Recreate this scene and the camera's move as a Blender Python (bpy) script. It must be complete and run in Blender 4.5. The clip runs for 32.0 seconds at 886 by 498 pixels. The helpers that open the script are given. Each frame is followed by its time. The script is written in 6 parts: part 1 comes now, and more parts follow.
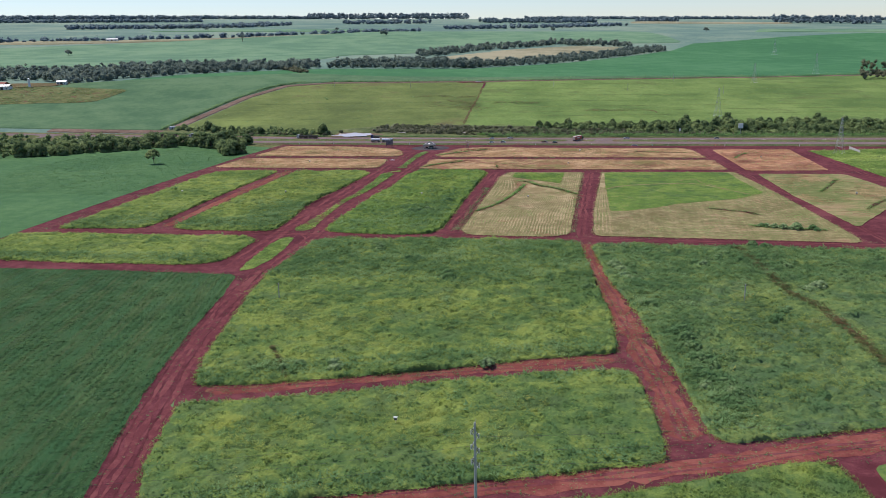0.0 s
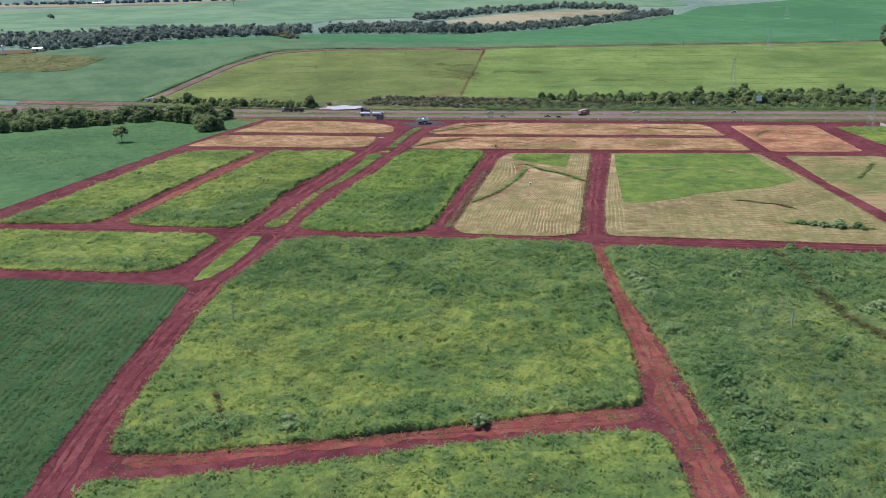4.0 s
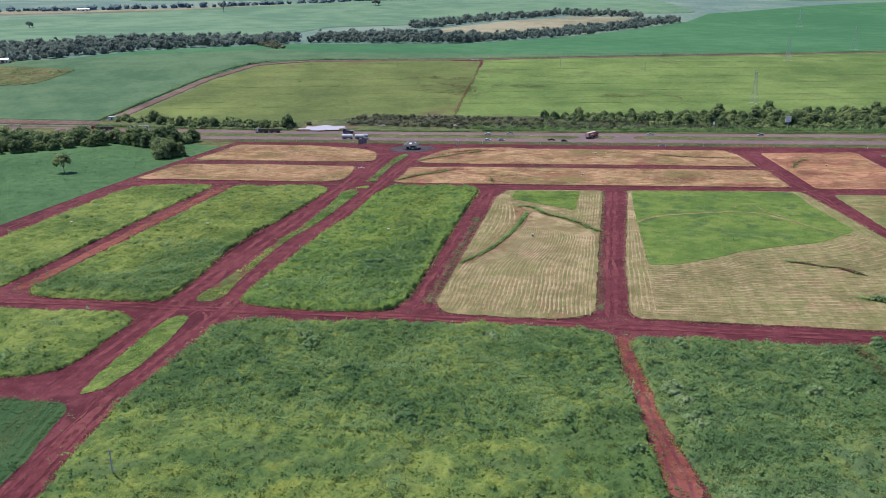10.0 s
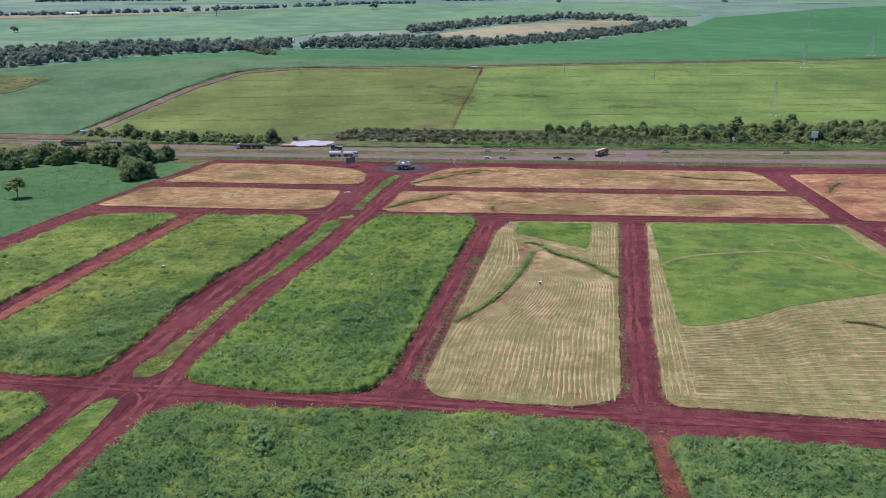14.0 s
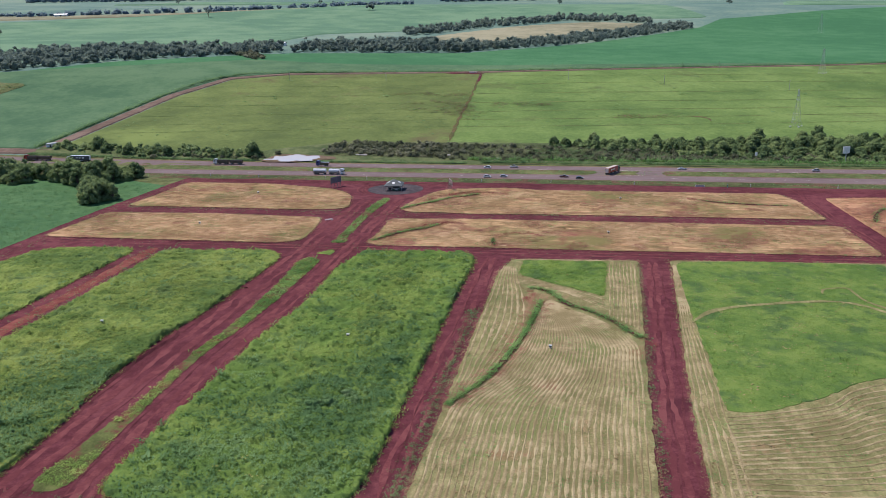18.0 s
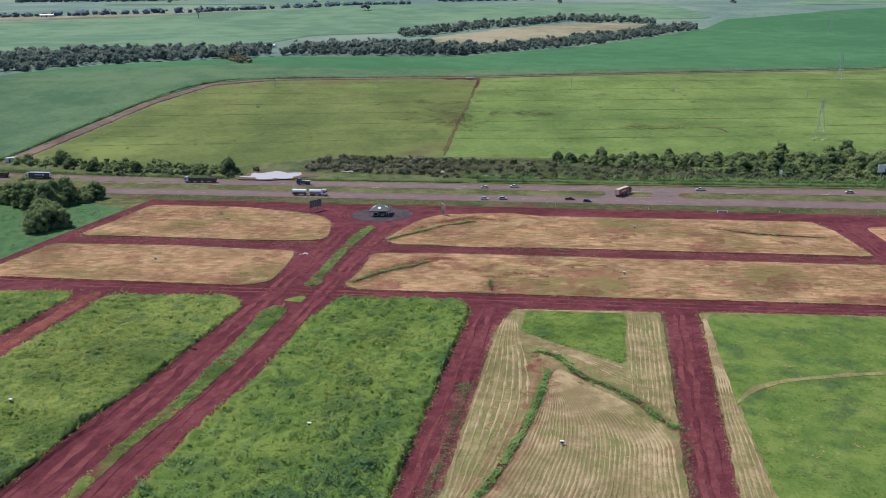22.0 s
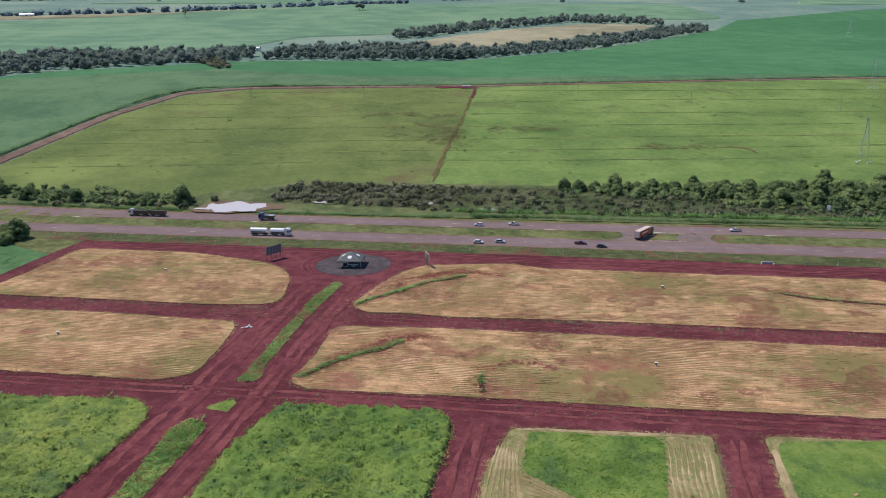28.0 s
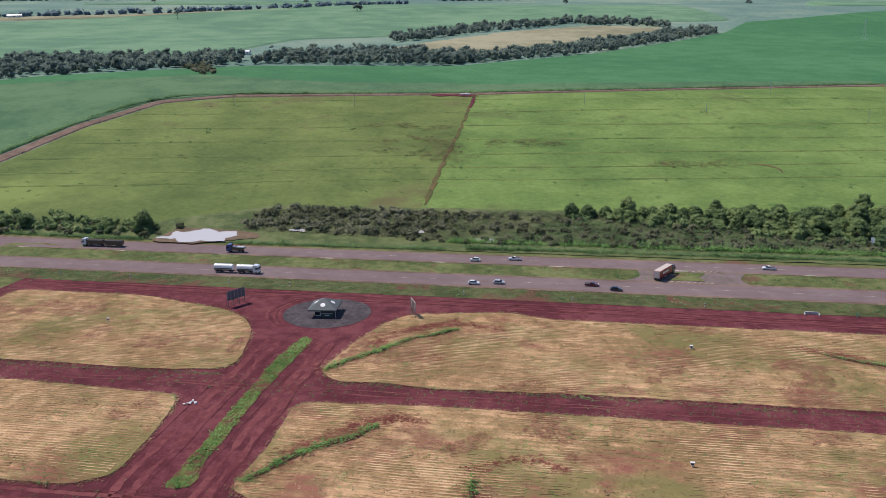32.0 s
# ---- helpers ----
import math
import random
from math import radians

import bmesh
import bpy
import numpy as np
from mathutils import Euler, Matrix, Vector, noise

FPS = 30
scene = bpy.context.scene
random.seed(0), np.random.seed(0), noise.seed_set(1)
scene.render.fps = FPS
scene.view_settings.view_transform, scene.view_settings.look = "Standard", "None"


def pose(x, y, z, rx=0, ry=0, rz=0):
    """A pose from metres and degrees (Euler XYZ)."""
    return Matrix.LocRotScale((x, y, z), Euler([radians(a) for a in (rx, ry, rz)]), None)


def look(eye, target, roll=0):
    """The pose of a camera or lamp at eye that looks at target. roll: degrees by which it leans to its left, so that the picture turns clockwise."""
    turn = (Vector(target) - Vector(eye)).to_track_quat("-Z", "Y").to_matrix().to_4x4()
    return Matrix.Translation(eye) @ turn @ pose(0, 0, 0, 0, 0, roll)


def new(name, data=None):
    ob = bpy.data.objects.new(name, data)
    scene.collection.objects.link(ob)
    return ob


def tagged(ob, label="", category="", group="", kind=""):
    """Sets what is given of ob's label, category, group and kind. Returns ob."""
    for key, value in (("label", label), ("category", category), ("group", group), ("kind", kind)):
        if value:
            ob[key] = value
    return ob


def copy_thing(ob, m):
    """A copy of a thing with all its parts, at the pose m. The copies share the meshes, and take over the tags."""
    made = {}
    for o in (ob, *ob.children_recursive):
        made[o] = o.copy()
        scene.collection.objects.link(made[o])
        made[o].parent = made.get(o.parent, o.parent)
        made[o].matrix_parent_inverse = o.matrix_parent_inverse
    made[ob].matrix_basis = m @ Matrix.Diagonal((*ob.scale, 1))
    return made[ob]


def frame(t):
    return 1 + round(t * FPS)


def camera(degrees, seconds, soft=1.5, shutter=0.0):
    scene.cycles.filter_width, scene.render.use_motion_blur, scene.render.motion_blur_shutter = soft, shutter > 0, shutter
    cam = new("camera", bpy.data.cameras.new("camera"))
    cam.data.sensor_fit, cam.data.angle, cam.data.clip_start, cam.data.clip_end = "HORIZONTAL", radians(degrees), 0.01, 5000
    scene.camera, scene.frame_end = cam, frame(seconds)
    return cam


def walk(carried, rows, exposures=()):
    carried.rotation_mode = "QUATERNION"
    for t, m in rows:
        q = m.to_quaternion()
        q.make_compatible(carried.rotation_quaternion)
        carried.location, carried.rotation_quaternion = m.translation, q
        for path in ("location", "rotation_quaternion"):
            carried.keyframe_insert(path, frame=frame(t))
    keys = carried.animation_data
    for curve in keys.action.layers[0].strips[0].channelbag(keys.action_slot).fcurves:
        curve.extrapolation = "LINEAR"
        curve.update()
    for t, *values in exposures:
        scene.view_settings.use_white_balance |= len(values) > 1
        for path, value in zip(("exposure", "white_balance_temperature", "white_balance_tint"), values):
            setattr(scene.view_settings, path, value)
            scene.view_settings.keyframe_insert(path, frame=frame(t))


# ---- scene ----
cam = camera(55.5, 32.0, soft=0.9)
METRES, EYE, TILT, LEAN, TURN = 408.5, 87.2, 0.0, 0.0, 10.8
ROWS = [
    (0.0, 0.0, 0.0, 0.0, -0.3, -14.21, 1.17),
    (0.5, 0.0013, 0.0154, 0.0006, -0.3, -14.2, 1.18),
    (1.0, 0.0023, 0.0307, -0.0, -0.3, -15.73, 1.14),
    (1.5, 0.0038, 0.0466, 0.0013, -0.3, -16.72, 1.18),
    (2.0, 0.005, 0.0619, 0.0018, -0.3, -16.7, 1.18),
    (2.5, 0.0064, 0.0773, 0.0022, -0.3, -16.67, 1.18),
    (3.0, 0.0079, 0.0927, 0.0027, -0.3, -16.65, 1.17),
    (3.5, 0.0093, 0.1082, 0.0032, -0.29, -16.62, 1.18),
    (5.5, 0.015, 0.1707, 0.005, -0.26, -16.52, 1.16),
    (6.0, 0.0166, 0.1863, 0.0056, -0.25, -16.5, 1.16),
    (6.5, 0.018, 0.2017, 0.0062, -0.24, -16.46, 1.16),
    (7.0, 0.0196, 0.2173, 0.0067, -0.24, -16.44, 1.16),
    (7.5, 0.0211, 0.2328, 0.0072, -0.23, -16.41, 1.16),
    (8.0, 0.0225, 0.2483, 0.0076, -0.24, -16.39, 1.17),
    (8.5, 0.0241, 0.2637, 0.0082, -0.23, -16.37, 1.17),
    (9.0, 0.0255, 0.2793, 0.0085, -0.24, -16.33, 1.17),
    (9.5, 0.0272, 0.2948, 0.009, -0.23, -16.3, 1.19),
    (10.0, 0.0286, 0.3103, 0.0095, -0.23, -16.26, 1.18),
    (10.5, 0.0299, 0.3259, 0.0102, -0.22, -16.23, 1.19),
    (11.0, 0.031, 0.3416, 0.0106, -0.22, -16.2, 1.2),
    (11.5, 0.032, 0.3573, 0.0112, -0.21, -16.18, 1.2),
    (12.0, 0.0328, 0.3732, 0.0118, -0.21, -16.15, 1.2),
    (12.5, 0.0336, 0.3889, 0.0124, -0.22, -16.13, 1.19),
    (13.0, 0.0345, 0.4047, 0.0129, -0.22, -16.12, 1.22),
    (13.5, 0.0353, 0.4206, 0.0135, -0.22, -16.11, 1.22),
    (14.0, 0.0361, 0.4364, 0.0139, -0.21, -16.09, 1.22),
    (14.5, 0.0369, 0.4521, 0.0145, -0.2, -16.09, 1.23),
    (16.5, 0.0405, 0.5157, 0.0159, -0.22, -16.07, 1.25),
    (17.0, 0.0415, 0.5313, 0.0165, -0.21, -16.07, 1.24),
    (17.5, 0.0423, 0.5472, 0.0172, -0.23, -16.08, 1.24),
    (18.0, 0.0433, 0.5628, 0.0178, -0.23, -16.08, 1.25),
    (18.5, 0.0443, 0.5785, 0.0185, -0.24, -16.08, 1.26),
    (19.0, 0.0451, 0.5941, 0.019, -0.26, -16.08, 1.24),
    (19.5, 0.0462, 0.6096, 0.0196, -0.27, -16.09, 1.26),
    (20.0, 0.0472, 0.6253, 0.0201, -0.28, -16.1, 1.25),
    (20.5, 0.0484, 0.6407, 0.0208, -0.29, -16.11, 1.24),
    (21.0, 0.0494, 0.6563, 0.0214, -0.3, -16.11, 1.23),
    (21.5, 0.0507, 0.6717, 0.0221, -0.3, -16.12, 1.24),
    (22.0, 0.052, 0.6872, 0.0227, -0.31, -16.13, 1.23),
    (22.5, 0.0532, 0.7026, 0.0234, -0.31, -16.14, 1.23),
    (23.0, 0.0545, 0.7181, 0.024, -0.32, -16.15, 1.2),
    (23.5, 0.056, 0.7337, 0.0245, -0.31, -16.16, 1.21),
    (24.0, 0.0574, 0.7494, 0.025, -0.31, -16.17, 1.19),
    (24.5, 0.0588, 0.765, 0.0257, -0.31, -16.18, 1.18),
    (25.0, 0.0601, 0.7796, 0.0262, -0.3, -16.19, 1.17),
    (25.5, 0.0616, 0.7951, 0.0268, -0.3, -16.21, 1.18),
    (27.5, 0.0679, 0.8573, 0.0288, -0.25, -16.24, 1.15),
    (28.0, 0.0693, 0.8726, 0.0294, -0.24, -16.25, 1.14),
    (28.5, 0.0707, 0.888, 0.0299, -0.22, -16.25, 1.14),
    (29.0, 0.072, 0.9034, 0.0304, -0.21, -16.26, 1.14),
    (29.5, 0.0734, 0.9187, 0.031, -0.2, -16.27, 1.13),
    (30.0, 0.0749, 0.9341, 0.0315, -0.18, -16.26, 1.12),
    (30.5, 0.0763, 0.9495, 0.032, -0.15, -16.26, 1.12),
    (31.0, 0.0778, 0.9649, 0.0325, -0.13, -16.26, 1.12),
    (31.5, 0.0792, 0.9804, 0.0331, -0.12, -16.26, 1.12),
    (32.0, 0.0807, 0.996, 0.0335, -0.1, -16.25, 1.11),
]
walk(cam, [(t, pose(0, 0, EYE, TILT, LEAN, TURN) @ pose(METRES * x, METRES * y, METRES * z, 90 + pitch, roll, yaw)) for t, x, y, z, yaw, pitch, roll in ROWS],
     [(0, 0.31, 6450, 14), (1.0, 0.33, 6450, 14), (2.0, 0.47, 6450, 15), (6.0, 0.52, 6350, 16), (10.0, 0.48, 6300, 17), (14.0, 0.43, 6350, 16), (19.0, 0.35, 6400, 14), (23.0, 0.32, 6450, 15), (28.0, 0.30, 6500, 14), (32.0, 0.30, 6500, 13)])

# ---- light ----
from mathutils.geometry import delaunay_2d_cdt

SUN_DIR = Vector((-0.50, 0.22, 0.84)).normalized()
world = bpy.data.worlds.new("sky")
scene.world = world
world.use_nodes = True
wt = world.node_tree
sky = wt.nodes.new("ShaderNodeTexSky")
sky.sky_type, sky.sun_disc = "NISHITA", False
sky.sun_elevation = math.asin(SUN_DIR.z)
sky.sun_rotation = math.atan2(SUN_DIR.x, SUN_DIR.y) % (2 * math.pi)
sky.air_density, sky.dust_density, sky.ozone_density = 1.0, 0.1, 3.0
haze = wt.nodes.new("ShaderNodeMix")
haze.data_type, haze.blend_type, haze.inputs[0].default_value = "RGBA", "MULTIPLY", 1.0
haze.inputs[7].default_value = (0.90, 0.985, 1.16, 1)
wt.links.new(sky.outputs[0], haze.inputs[6])
wt.links.new(haze.outputs[2], wt.nodes["Background"].inputs[0])
wt.nodes["Background"].inputs[1].default_value = 0.09
sun = new("sun", bpy.data.lights.new("sun", "SUN"))
sun.data.energy, sun.data.angle, sun.data.color = 3.7, radians(4), (1.0, 0.95, 0.88)
sun.matrix_world = look(SUN_DIR * 400, (0, 0, 0))


# ---- the lie of the land ----
HEIGHTS = [(-9000, -1.5), (150, -1.5), (250, -1.2), (370, 0.5), (450, 1.0), (580, 0.2), (650, -0.5), (700, -1.0), (745, -1.5), (775, -1.0),
           (823, 3), (868, 6.5), (1014, 19), (1113, 29), (1250, 36), (1470, 42), (1600, 47), (1719, 53), (2021, 73), (2165, 86), (2400, 97),
           (2700, 101), (3100, 120), (3600, 140), (4000, 156), (4500, 172), (9000, 200)]
HX = np.array([a for a, _ in HEIGHTS], float)
HY = np.array([b for _, b in HEIGHTS], float)
HM = np.zeros(len(HX))
HM[1:-1] = (HY[2:] - HY[:-2]) / (HX[2:] - HX[:-2])


def land(x, y):
    """Height of the land; arrays or numbers."""
    x, y = np.asarray(x, float), np.asarray(y, float)
    v, u = 0.983 * y - 0.182 * x, 0.983 * x + 0.182 * y
    k = np.clip((y - 700) / 60, 0, 1)
    s = np.clip(y * (1 - k) + v * k, -8000, 8900)
    i = np.clip(np.searchsorted(HX, s) - 1, 0, len(HX) - 2)
    h = HX[i + 1] - HX[i]
    q = (s - HX[i]) / h
    z = (2 * q**3 - 3 * q**2 + 1) * HY[i] + (q**3 - 2 * q**2 + q) * h * HM[i] + (3 * q**2 - 2 * q**3) * HY[i + 1] + (q**3 - q**2) * h * HM[i + 1]
    return z - 0.0204 * u * np.clip((y - 760) / 500, 0, 1)


def gz(x, y):
    return float(land(x, y))


# ---- materials ----
def nodes_of(name):
    m = bpy.data.materials.new(name)
    m.use_nodes = True
    t = m.node_tree
    return m, t, t.nodes["Principled BSDF"]


def noise_at(t, scale, detail=3.0, rough=0.6, vector=None):
    n = t.nodes.new("ShaderNodeTexNoise")
    n.inputs["Scale"].default_value, n.inputs["Detail"].default_value, n.inputs["Roughness"].default_value = scale, detail, rough
    t.links.new(vector if vector else t.nodes.new("ShaderNodeNewGeometry").outputs["Position"], n.inputs["Vector"])
    return n.outputs["Fac"]


def maths(t, op, a, b):
    n = t.nodes.new("ShaderNodeMath")
    n.operation = op
    for k, v in enumerate((a, b)):
        if isinstance(v, (int, float)):
            n.inputs[k].default_value = v
        else:
            t.links.new(v, n.inputs[k])
    return n.outputs[0]


def ramp(t, fac, stops):
    n = t.nodes.new("ShaderNodeValToRGB")
    e = n.color_ramp.elements
    while len(e) < len(stops):
        e.new(0.5)
    for k, (p, c) in enumerate(stops):
        e[k].position, e[k].color = p, (*c, 1)
    t.links.new(fac, n.inputs[0])
    return n.outputs[0]


def mixed(t, fac, a, b, blend="MIX"):
    n = t.nodes.new("ShaderNodeMix")
    n.data_type, n.blend_type = "RGBA", blend
    for k, v in ((0, fac), (6, a), (7, b)):
        if isinstance(v, (int, float)):
            n.inputs[k].default_value = v
        elif isinstance(v, tuple):
            n.inputs[k].default_value = (*v, 1)
        else:
            t.links.new(v, n.inputs[k])
    return n.outputs[2]


def eased(t, soft):
    """The normal, turned some way towards the zenith, as in a thick sward."""
    up, even = t.nodes.new("ShaderNodeVectorMath"), t.nodes.new("ShaderNodeVectorMath")
    up.operation, up.inputs[1].default_value, up.inputs[2].default_value = "MULTIPLY_ADD", (1 - soft,) * 3, (0, 0, soft)
    t.links.new(t.nodes.new("ShaderNodeNewGeometry").outputs["Normal"], up.inputs[0])
    even.operation = "NORMALIZE"
    t.links.new(up.outputs[0], even.inputs[0])
    return even.outputs[0]


def see_through(t, b, col, amount, normal=None):
    """Thin leaves: part of the light passes through them."""
    thin, mix = t.nodes.new("ShaderNodeBsdfTranslucent"), t.nodes.new("ShaderNodeMixShader")
    mix.inputs[0].default_value = amount
    t.links.new(col, thin.inputs["Color"])
    if normal:
        t.links.new(normal, thin.inputs["Normal"])
    t.links.new(b.outputs[0], mix.inputs[1])
    t.links.new(thin.outputs[0], mix.inputs[2])
    t.links.new(mix.outputs[0], t.nodes["Material Output"].inputs["Surface"])


def land_material(name, low, mid, high, big=0.02, medium=0.15, fine=1.5, rough=0.9, bump=0.5, depth=0.3, rows=None, patch=None, spread=0.065, streak=None, soft=0.0):
    """Ground cover: three tones by noise at three scales. rows: (degrees, spacing, bend, colour, amount); patch: (colour, scale, from)."""
    m, t, b = nodes_of(name)
    f = noise_at(t, fine, 4.0, 0.7)
    fac = maths(t, "ADD", maths(t, "ADD", maths(t, "MULTIPLY", noise_at(t, big), 0.4), maths(t, "MULTIPLY", noise_at(t, medium, 4.0), 0.35)), maths(t, "MULTIPLY", f, 0.25))
    col = ramp(t, fac, [(0.5 - spread, low), (0.5, mid), (0.5 + spread, high)])
    if patch:
        for k in range(0, len(patch), 3):
            pf = ramp(t, noise_at(t, patch[k + 1], 6.0, 0.68), [(patch[k + 2], (0, 0, 0)), (patch[k + 2] + 0.1, (1, 1, 1))])
            col = mixed(t, maths(t, "MULTIPLY", pf, 0.85), col, patch[k])
    if streak:
        deg, colour, amount = streak
        mp = t.nodes.new("ShaderNodeMapping")
        mp.inputs["Rotation"].default_value, mp.inputs["Scale"].default_value = (0, 0, radians(deg)), (1.0, 1.0, 1.0)
        t.links.new(t.nodes.new("ShaderNodeNewGeometry").outputs["Position"], mp.inputs["Vector"])
        mq = t.nodes.new("ShaderNodeMapping")
        mq.inputs["Scale"].default_value = (1.0, 0.06, 1.0)
        t.links.new(mp.outputs[0], mq.inputs["Vector"])
        sf = ramp(t, noise_at(t, 0.7, 3.0, 0.6, mq.outputs[0]), [(0.44, (0, 0, 0)), (0.58, (1, 1, 1))])
        col = mixed(t, maths(t, "MULTIPLY", sf, amount), col, colour)
    relief = f
    if rows:
        for deg, spacing, bend, colour, amount in rows:
            mp = t.nodes.new("ShaderNodeMapping")
            mp.inputs["Rotation"].default_value = (0, 0, radians(deg))
            t.links.new(t.nodes.new("ShaderNodeNewGeometry").outputs["Position"], mp.inputs["Vector"])
            w = t.nodes.new("ShaderNodeTexWave")
            w.inputs["Scale"].default_value = 0.314 / spacing
            w.inputs["Distortion"].default_value = bend
            w.inputs["Detail"].default_value, w.inputs["Detail Scale"].default_value = 3.0, 0.12
            t.links.new(mp.outputs[0], w.inputs["Vector"])
            broken = maths(t, "MULTIPLY", ramp(t, w.outputs["Fac"], [(0.3, (0, 0, 0)), (0.7, (1, 1, 1))]), maths(t, "MULTIPLY", noise_at(t, 0.25, 4.0), 2 * amount))
            col = mixed(t, broken, col, colour)
    if soft:
        col = mixed(t, 1.0, col, (1.5, 1.5, 1.5), "MULTIPLY")
    t.links.new(col, b.inputs["Base Color"])
    b.inputs["Roughness"].default_value = rough
    b.inputs["Specular IOR Level"].default_value = 0.05
    n = t.nodes.new("ShaderNodeBump")
    n.inputs["Strength"].default_value, n.inputs["Distance"].default_value = bump, depth
    t.links.new(relief, n.inputs["Height"])
    if soft:
        t.links.new(eased(t, soft), n.inputs["Normal"])
        see_through(t, b, col, 0.35)
    t.links.new(n.outputs[0], b.inputs["Normal"])
    return m


def leaf_material(name, low, mid, high, big=0.03, rough=0.75, soft=0.0):
    """Leaves and grass tufts: tone by place, then leaf by leaf."""
    m, t, b = nodes_of(name)
    g = t.nodes.new("ShaderNodeNewGeometry")
    a = maths(t, "ADD", maths(t, "MULTIPLY", noise_at(t, big, 3.0), 0.42), maths(t, "MULTIPLY", noise_at(t, 0.1, 4.0), 0.34))
    fac = maths(t, "ADD", a, maths(t, "ADD", maths(t, "MULTIPLY", noise_at(t, 0.5, 3.0), 0.17), maths(t, "MULTIPLY", g.outputs["Random Per Island"], 0.05)))
    col = ramp(t, fac, [(0.44, low), (0.5, mid), (0.56, high)])
    t.links.new(col, b.inputs["Base Color"])
    b.inputs["Roughness"].default_value = rough
    b.inputs["Specular IOR Level"].default_value = 0.06
    if soft:
        t.links.new(eased(t, soft), b.inputs["Normal"])
        see_through(t, b, col, 0.35)
    return m


def plain_material(name, colour, rough=0.5, metal=0.0, dirt=0.25, dirt_colour=(0.16, 0.05, 0.04), scale=1.5, coat=0.0):
    m, t, b = nodes_of(name)
    f = ramp(t, noise_at(t, scale, 5.0, 0.65), [(0.45, (0, 0, 0)), (0.75, (1, 1, 1))])
    t.links.new(mixed(t, maths(t, "MULTIPLY", f, dirt), colour, dirt_colour), b.inputs["Base Color"])
    b.inputs["Roughness"].default_value, b.inputs["Metallic"].default_value, b.inputs["Coat Weight"].default_value = rough, metal, coat
    return m


SOIL = land_material("red_soil", (0.089, 0.024, 0.029), (0.122, 0.034, 0.041), (0.163, 0.051, 0.055), 0.03, 0.25, 2.0, 0.95, 0.5, 0.12, patch=((0.078, 0.022, 0.028), 0.05, 0.53))
SOIL_PALE = land_material("pale_red_soil", (0.122, 0.034, 0.038), (0.150, 0.044, 0.047), (0.186, 0.060, 0.060), 0.05, 0.4, 2.0, 0.95, 0.5, 0.1)
TRACK = land_material("dusty_track", (0.130, 0.088, 0.066), (0.170, 0.115, 0.087), (0.220, 0.152, 0.115), 0.03, 0.2, 1.0, 0.95, 0.4, 0.1)
SOIL_WARM = land_material("warm_red_soil", (0.150, 0.042, 0.036), (0.195, 0.058, 0.047), (0.25, 0.085, 0.066), 0.05, 0.3, 2.0, 0.95, 0.5, 0.12)
SOIL_DARK = land_material("dark_red_soil", (0.078, 0.022, 0.025), (0.102, 0.029, 0.033), (0.128, 0.038, 0.041), 0.08, 0.5, 2.5, 0.95, 0.5, 0.1)
GRASS, GRASS_BLADES = (land_material(*("rough_grass", (0.086, 0.137, 0.036), (0.138, 0.193, 0.048), (0.204, 0.253, 0.064), 0.03, 0.2, 1.2, 0.9, 0.8, 0.4), patch=((0.077, 0.125, 0.044), 0.06, 0.54), soft=k) for k in (0.0, 0.65))
WEEDY, WEEDY_BLADES = (land_material(*("weedy_grass", (0.074, 0.131, 0.042), (0.124, 0.181, 0.049), (0.189, 0.238, 0.058), 0.03, 0.2, 1.2, 0.9, 0.8, 0.4), patch=((0.087, 0.137, 0.050), 0.07, 0.52, (0.199, 0.234, 0.050), 0.05, 0.60), soft=k) for k in (0.0, 0.65))
OLIVE, OLIVE_BLADES = (land_material(*("olive_weeds", (0.069, 0.122, 0.048), (0.110, 0.166, 0.055), (0.161, 0.212, 0.064), 0.03, 0.2, 1.2, 0.9, 0.8, 0.4), patch=((0.078, 0.127, 0.057), 0.07, 0.50, (0.149, 0.168, 0.055), 0.05, 0.58), soft=k) for k in (0.0, 0.65))
LUSH, LUSH_BLADES = (land_material(*("lush_mown_grass", (0.090, 0.154, 0.036), (0.119, 0.187, 0.043), (0.160, 0.222, 0.054), 0.04, 0.2, 1.4, 0.9, 0.8, 0.3), patch=((0.068, 0.120, 0.040), 0.09, 0.52), soft=k) for k in (0.0, 0.65))
SOY = land_material("soy_crop", (0.033, 0.082, 0.030), (0.048, 0.100, 0.035), (0.069, 0.125, 0.045), 0.01, 0.15, 1.6, 0.85, 0.7, 0.35, streak=(-12, (0.084, 0.067, 0.030), 0.3), rows=[(-12, 2.2, 3.0, (0.028, 0.070, 0.024), 0.35), (-12, 9.0, 4.0, (0.033, 0.098, 0.037), 0.4)])
# West soy toned lighter than the near field to imitate haze over it
SOY_WEST = land_material("soy_crop_west", (0.052, 0.124, 0.048), (0.071, 0.152, 0.058), (0.095, 0.180, 0.070), 0.01, 0.15, 1.6, 0.85, 0.7, 0.35, spread=0.09)
CROP_LIGHT = land_material("pale_crop", (0.063, 0.128, 0.063), (0.083, 0.154, 0.074), (0.109, 0.182, 0.089), 0.006, 0.03, 0.2, 0.9, 0.5, 0.4)
# Haze painted in: crop tones made paler and bluer for distance
CROP_FAR = land_material("far_hazed_crop", (0.105, 0.196, 0.115), (0.132, 0.229, 0.131), (0.162, 0.262, 0.149), 0.005, 0.02, 0.2, 0.9, 0.4, 0.4)
# Blue raised in this crop's tones to imitate haze at its distance
CROP_DARK = land_material("dark_crop", (0.050, 0.146, 0.062), (0.060, 0.167, 0.069), (0.076, 0.189, 0.082), 0.004, 0.03, 0.2, 0.9, 0.4, 0.4)
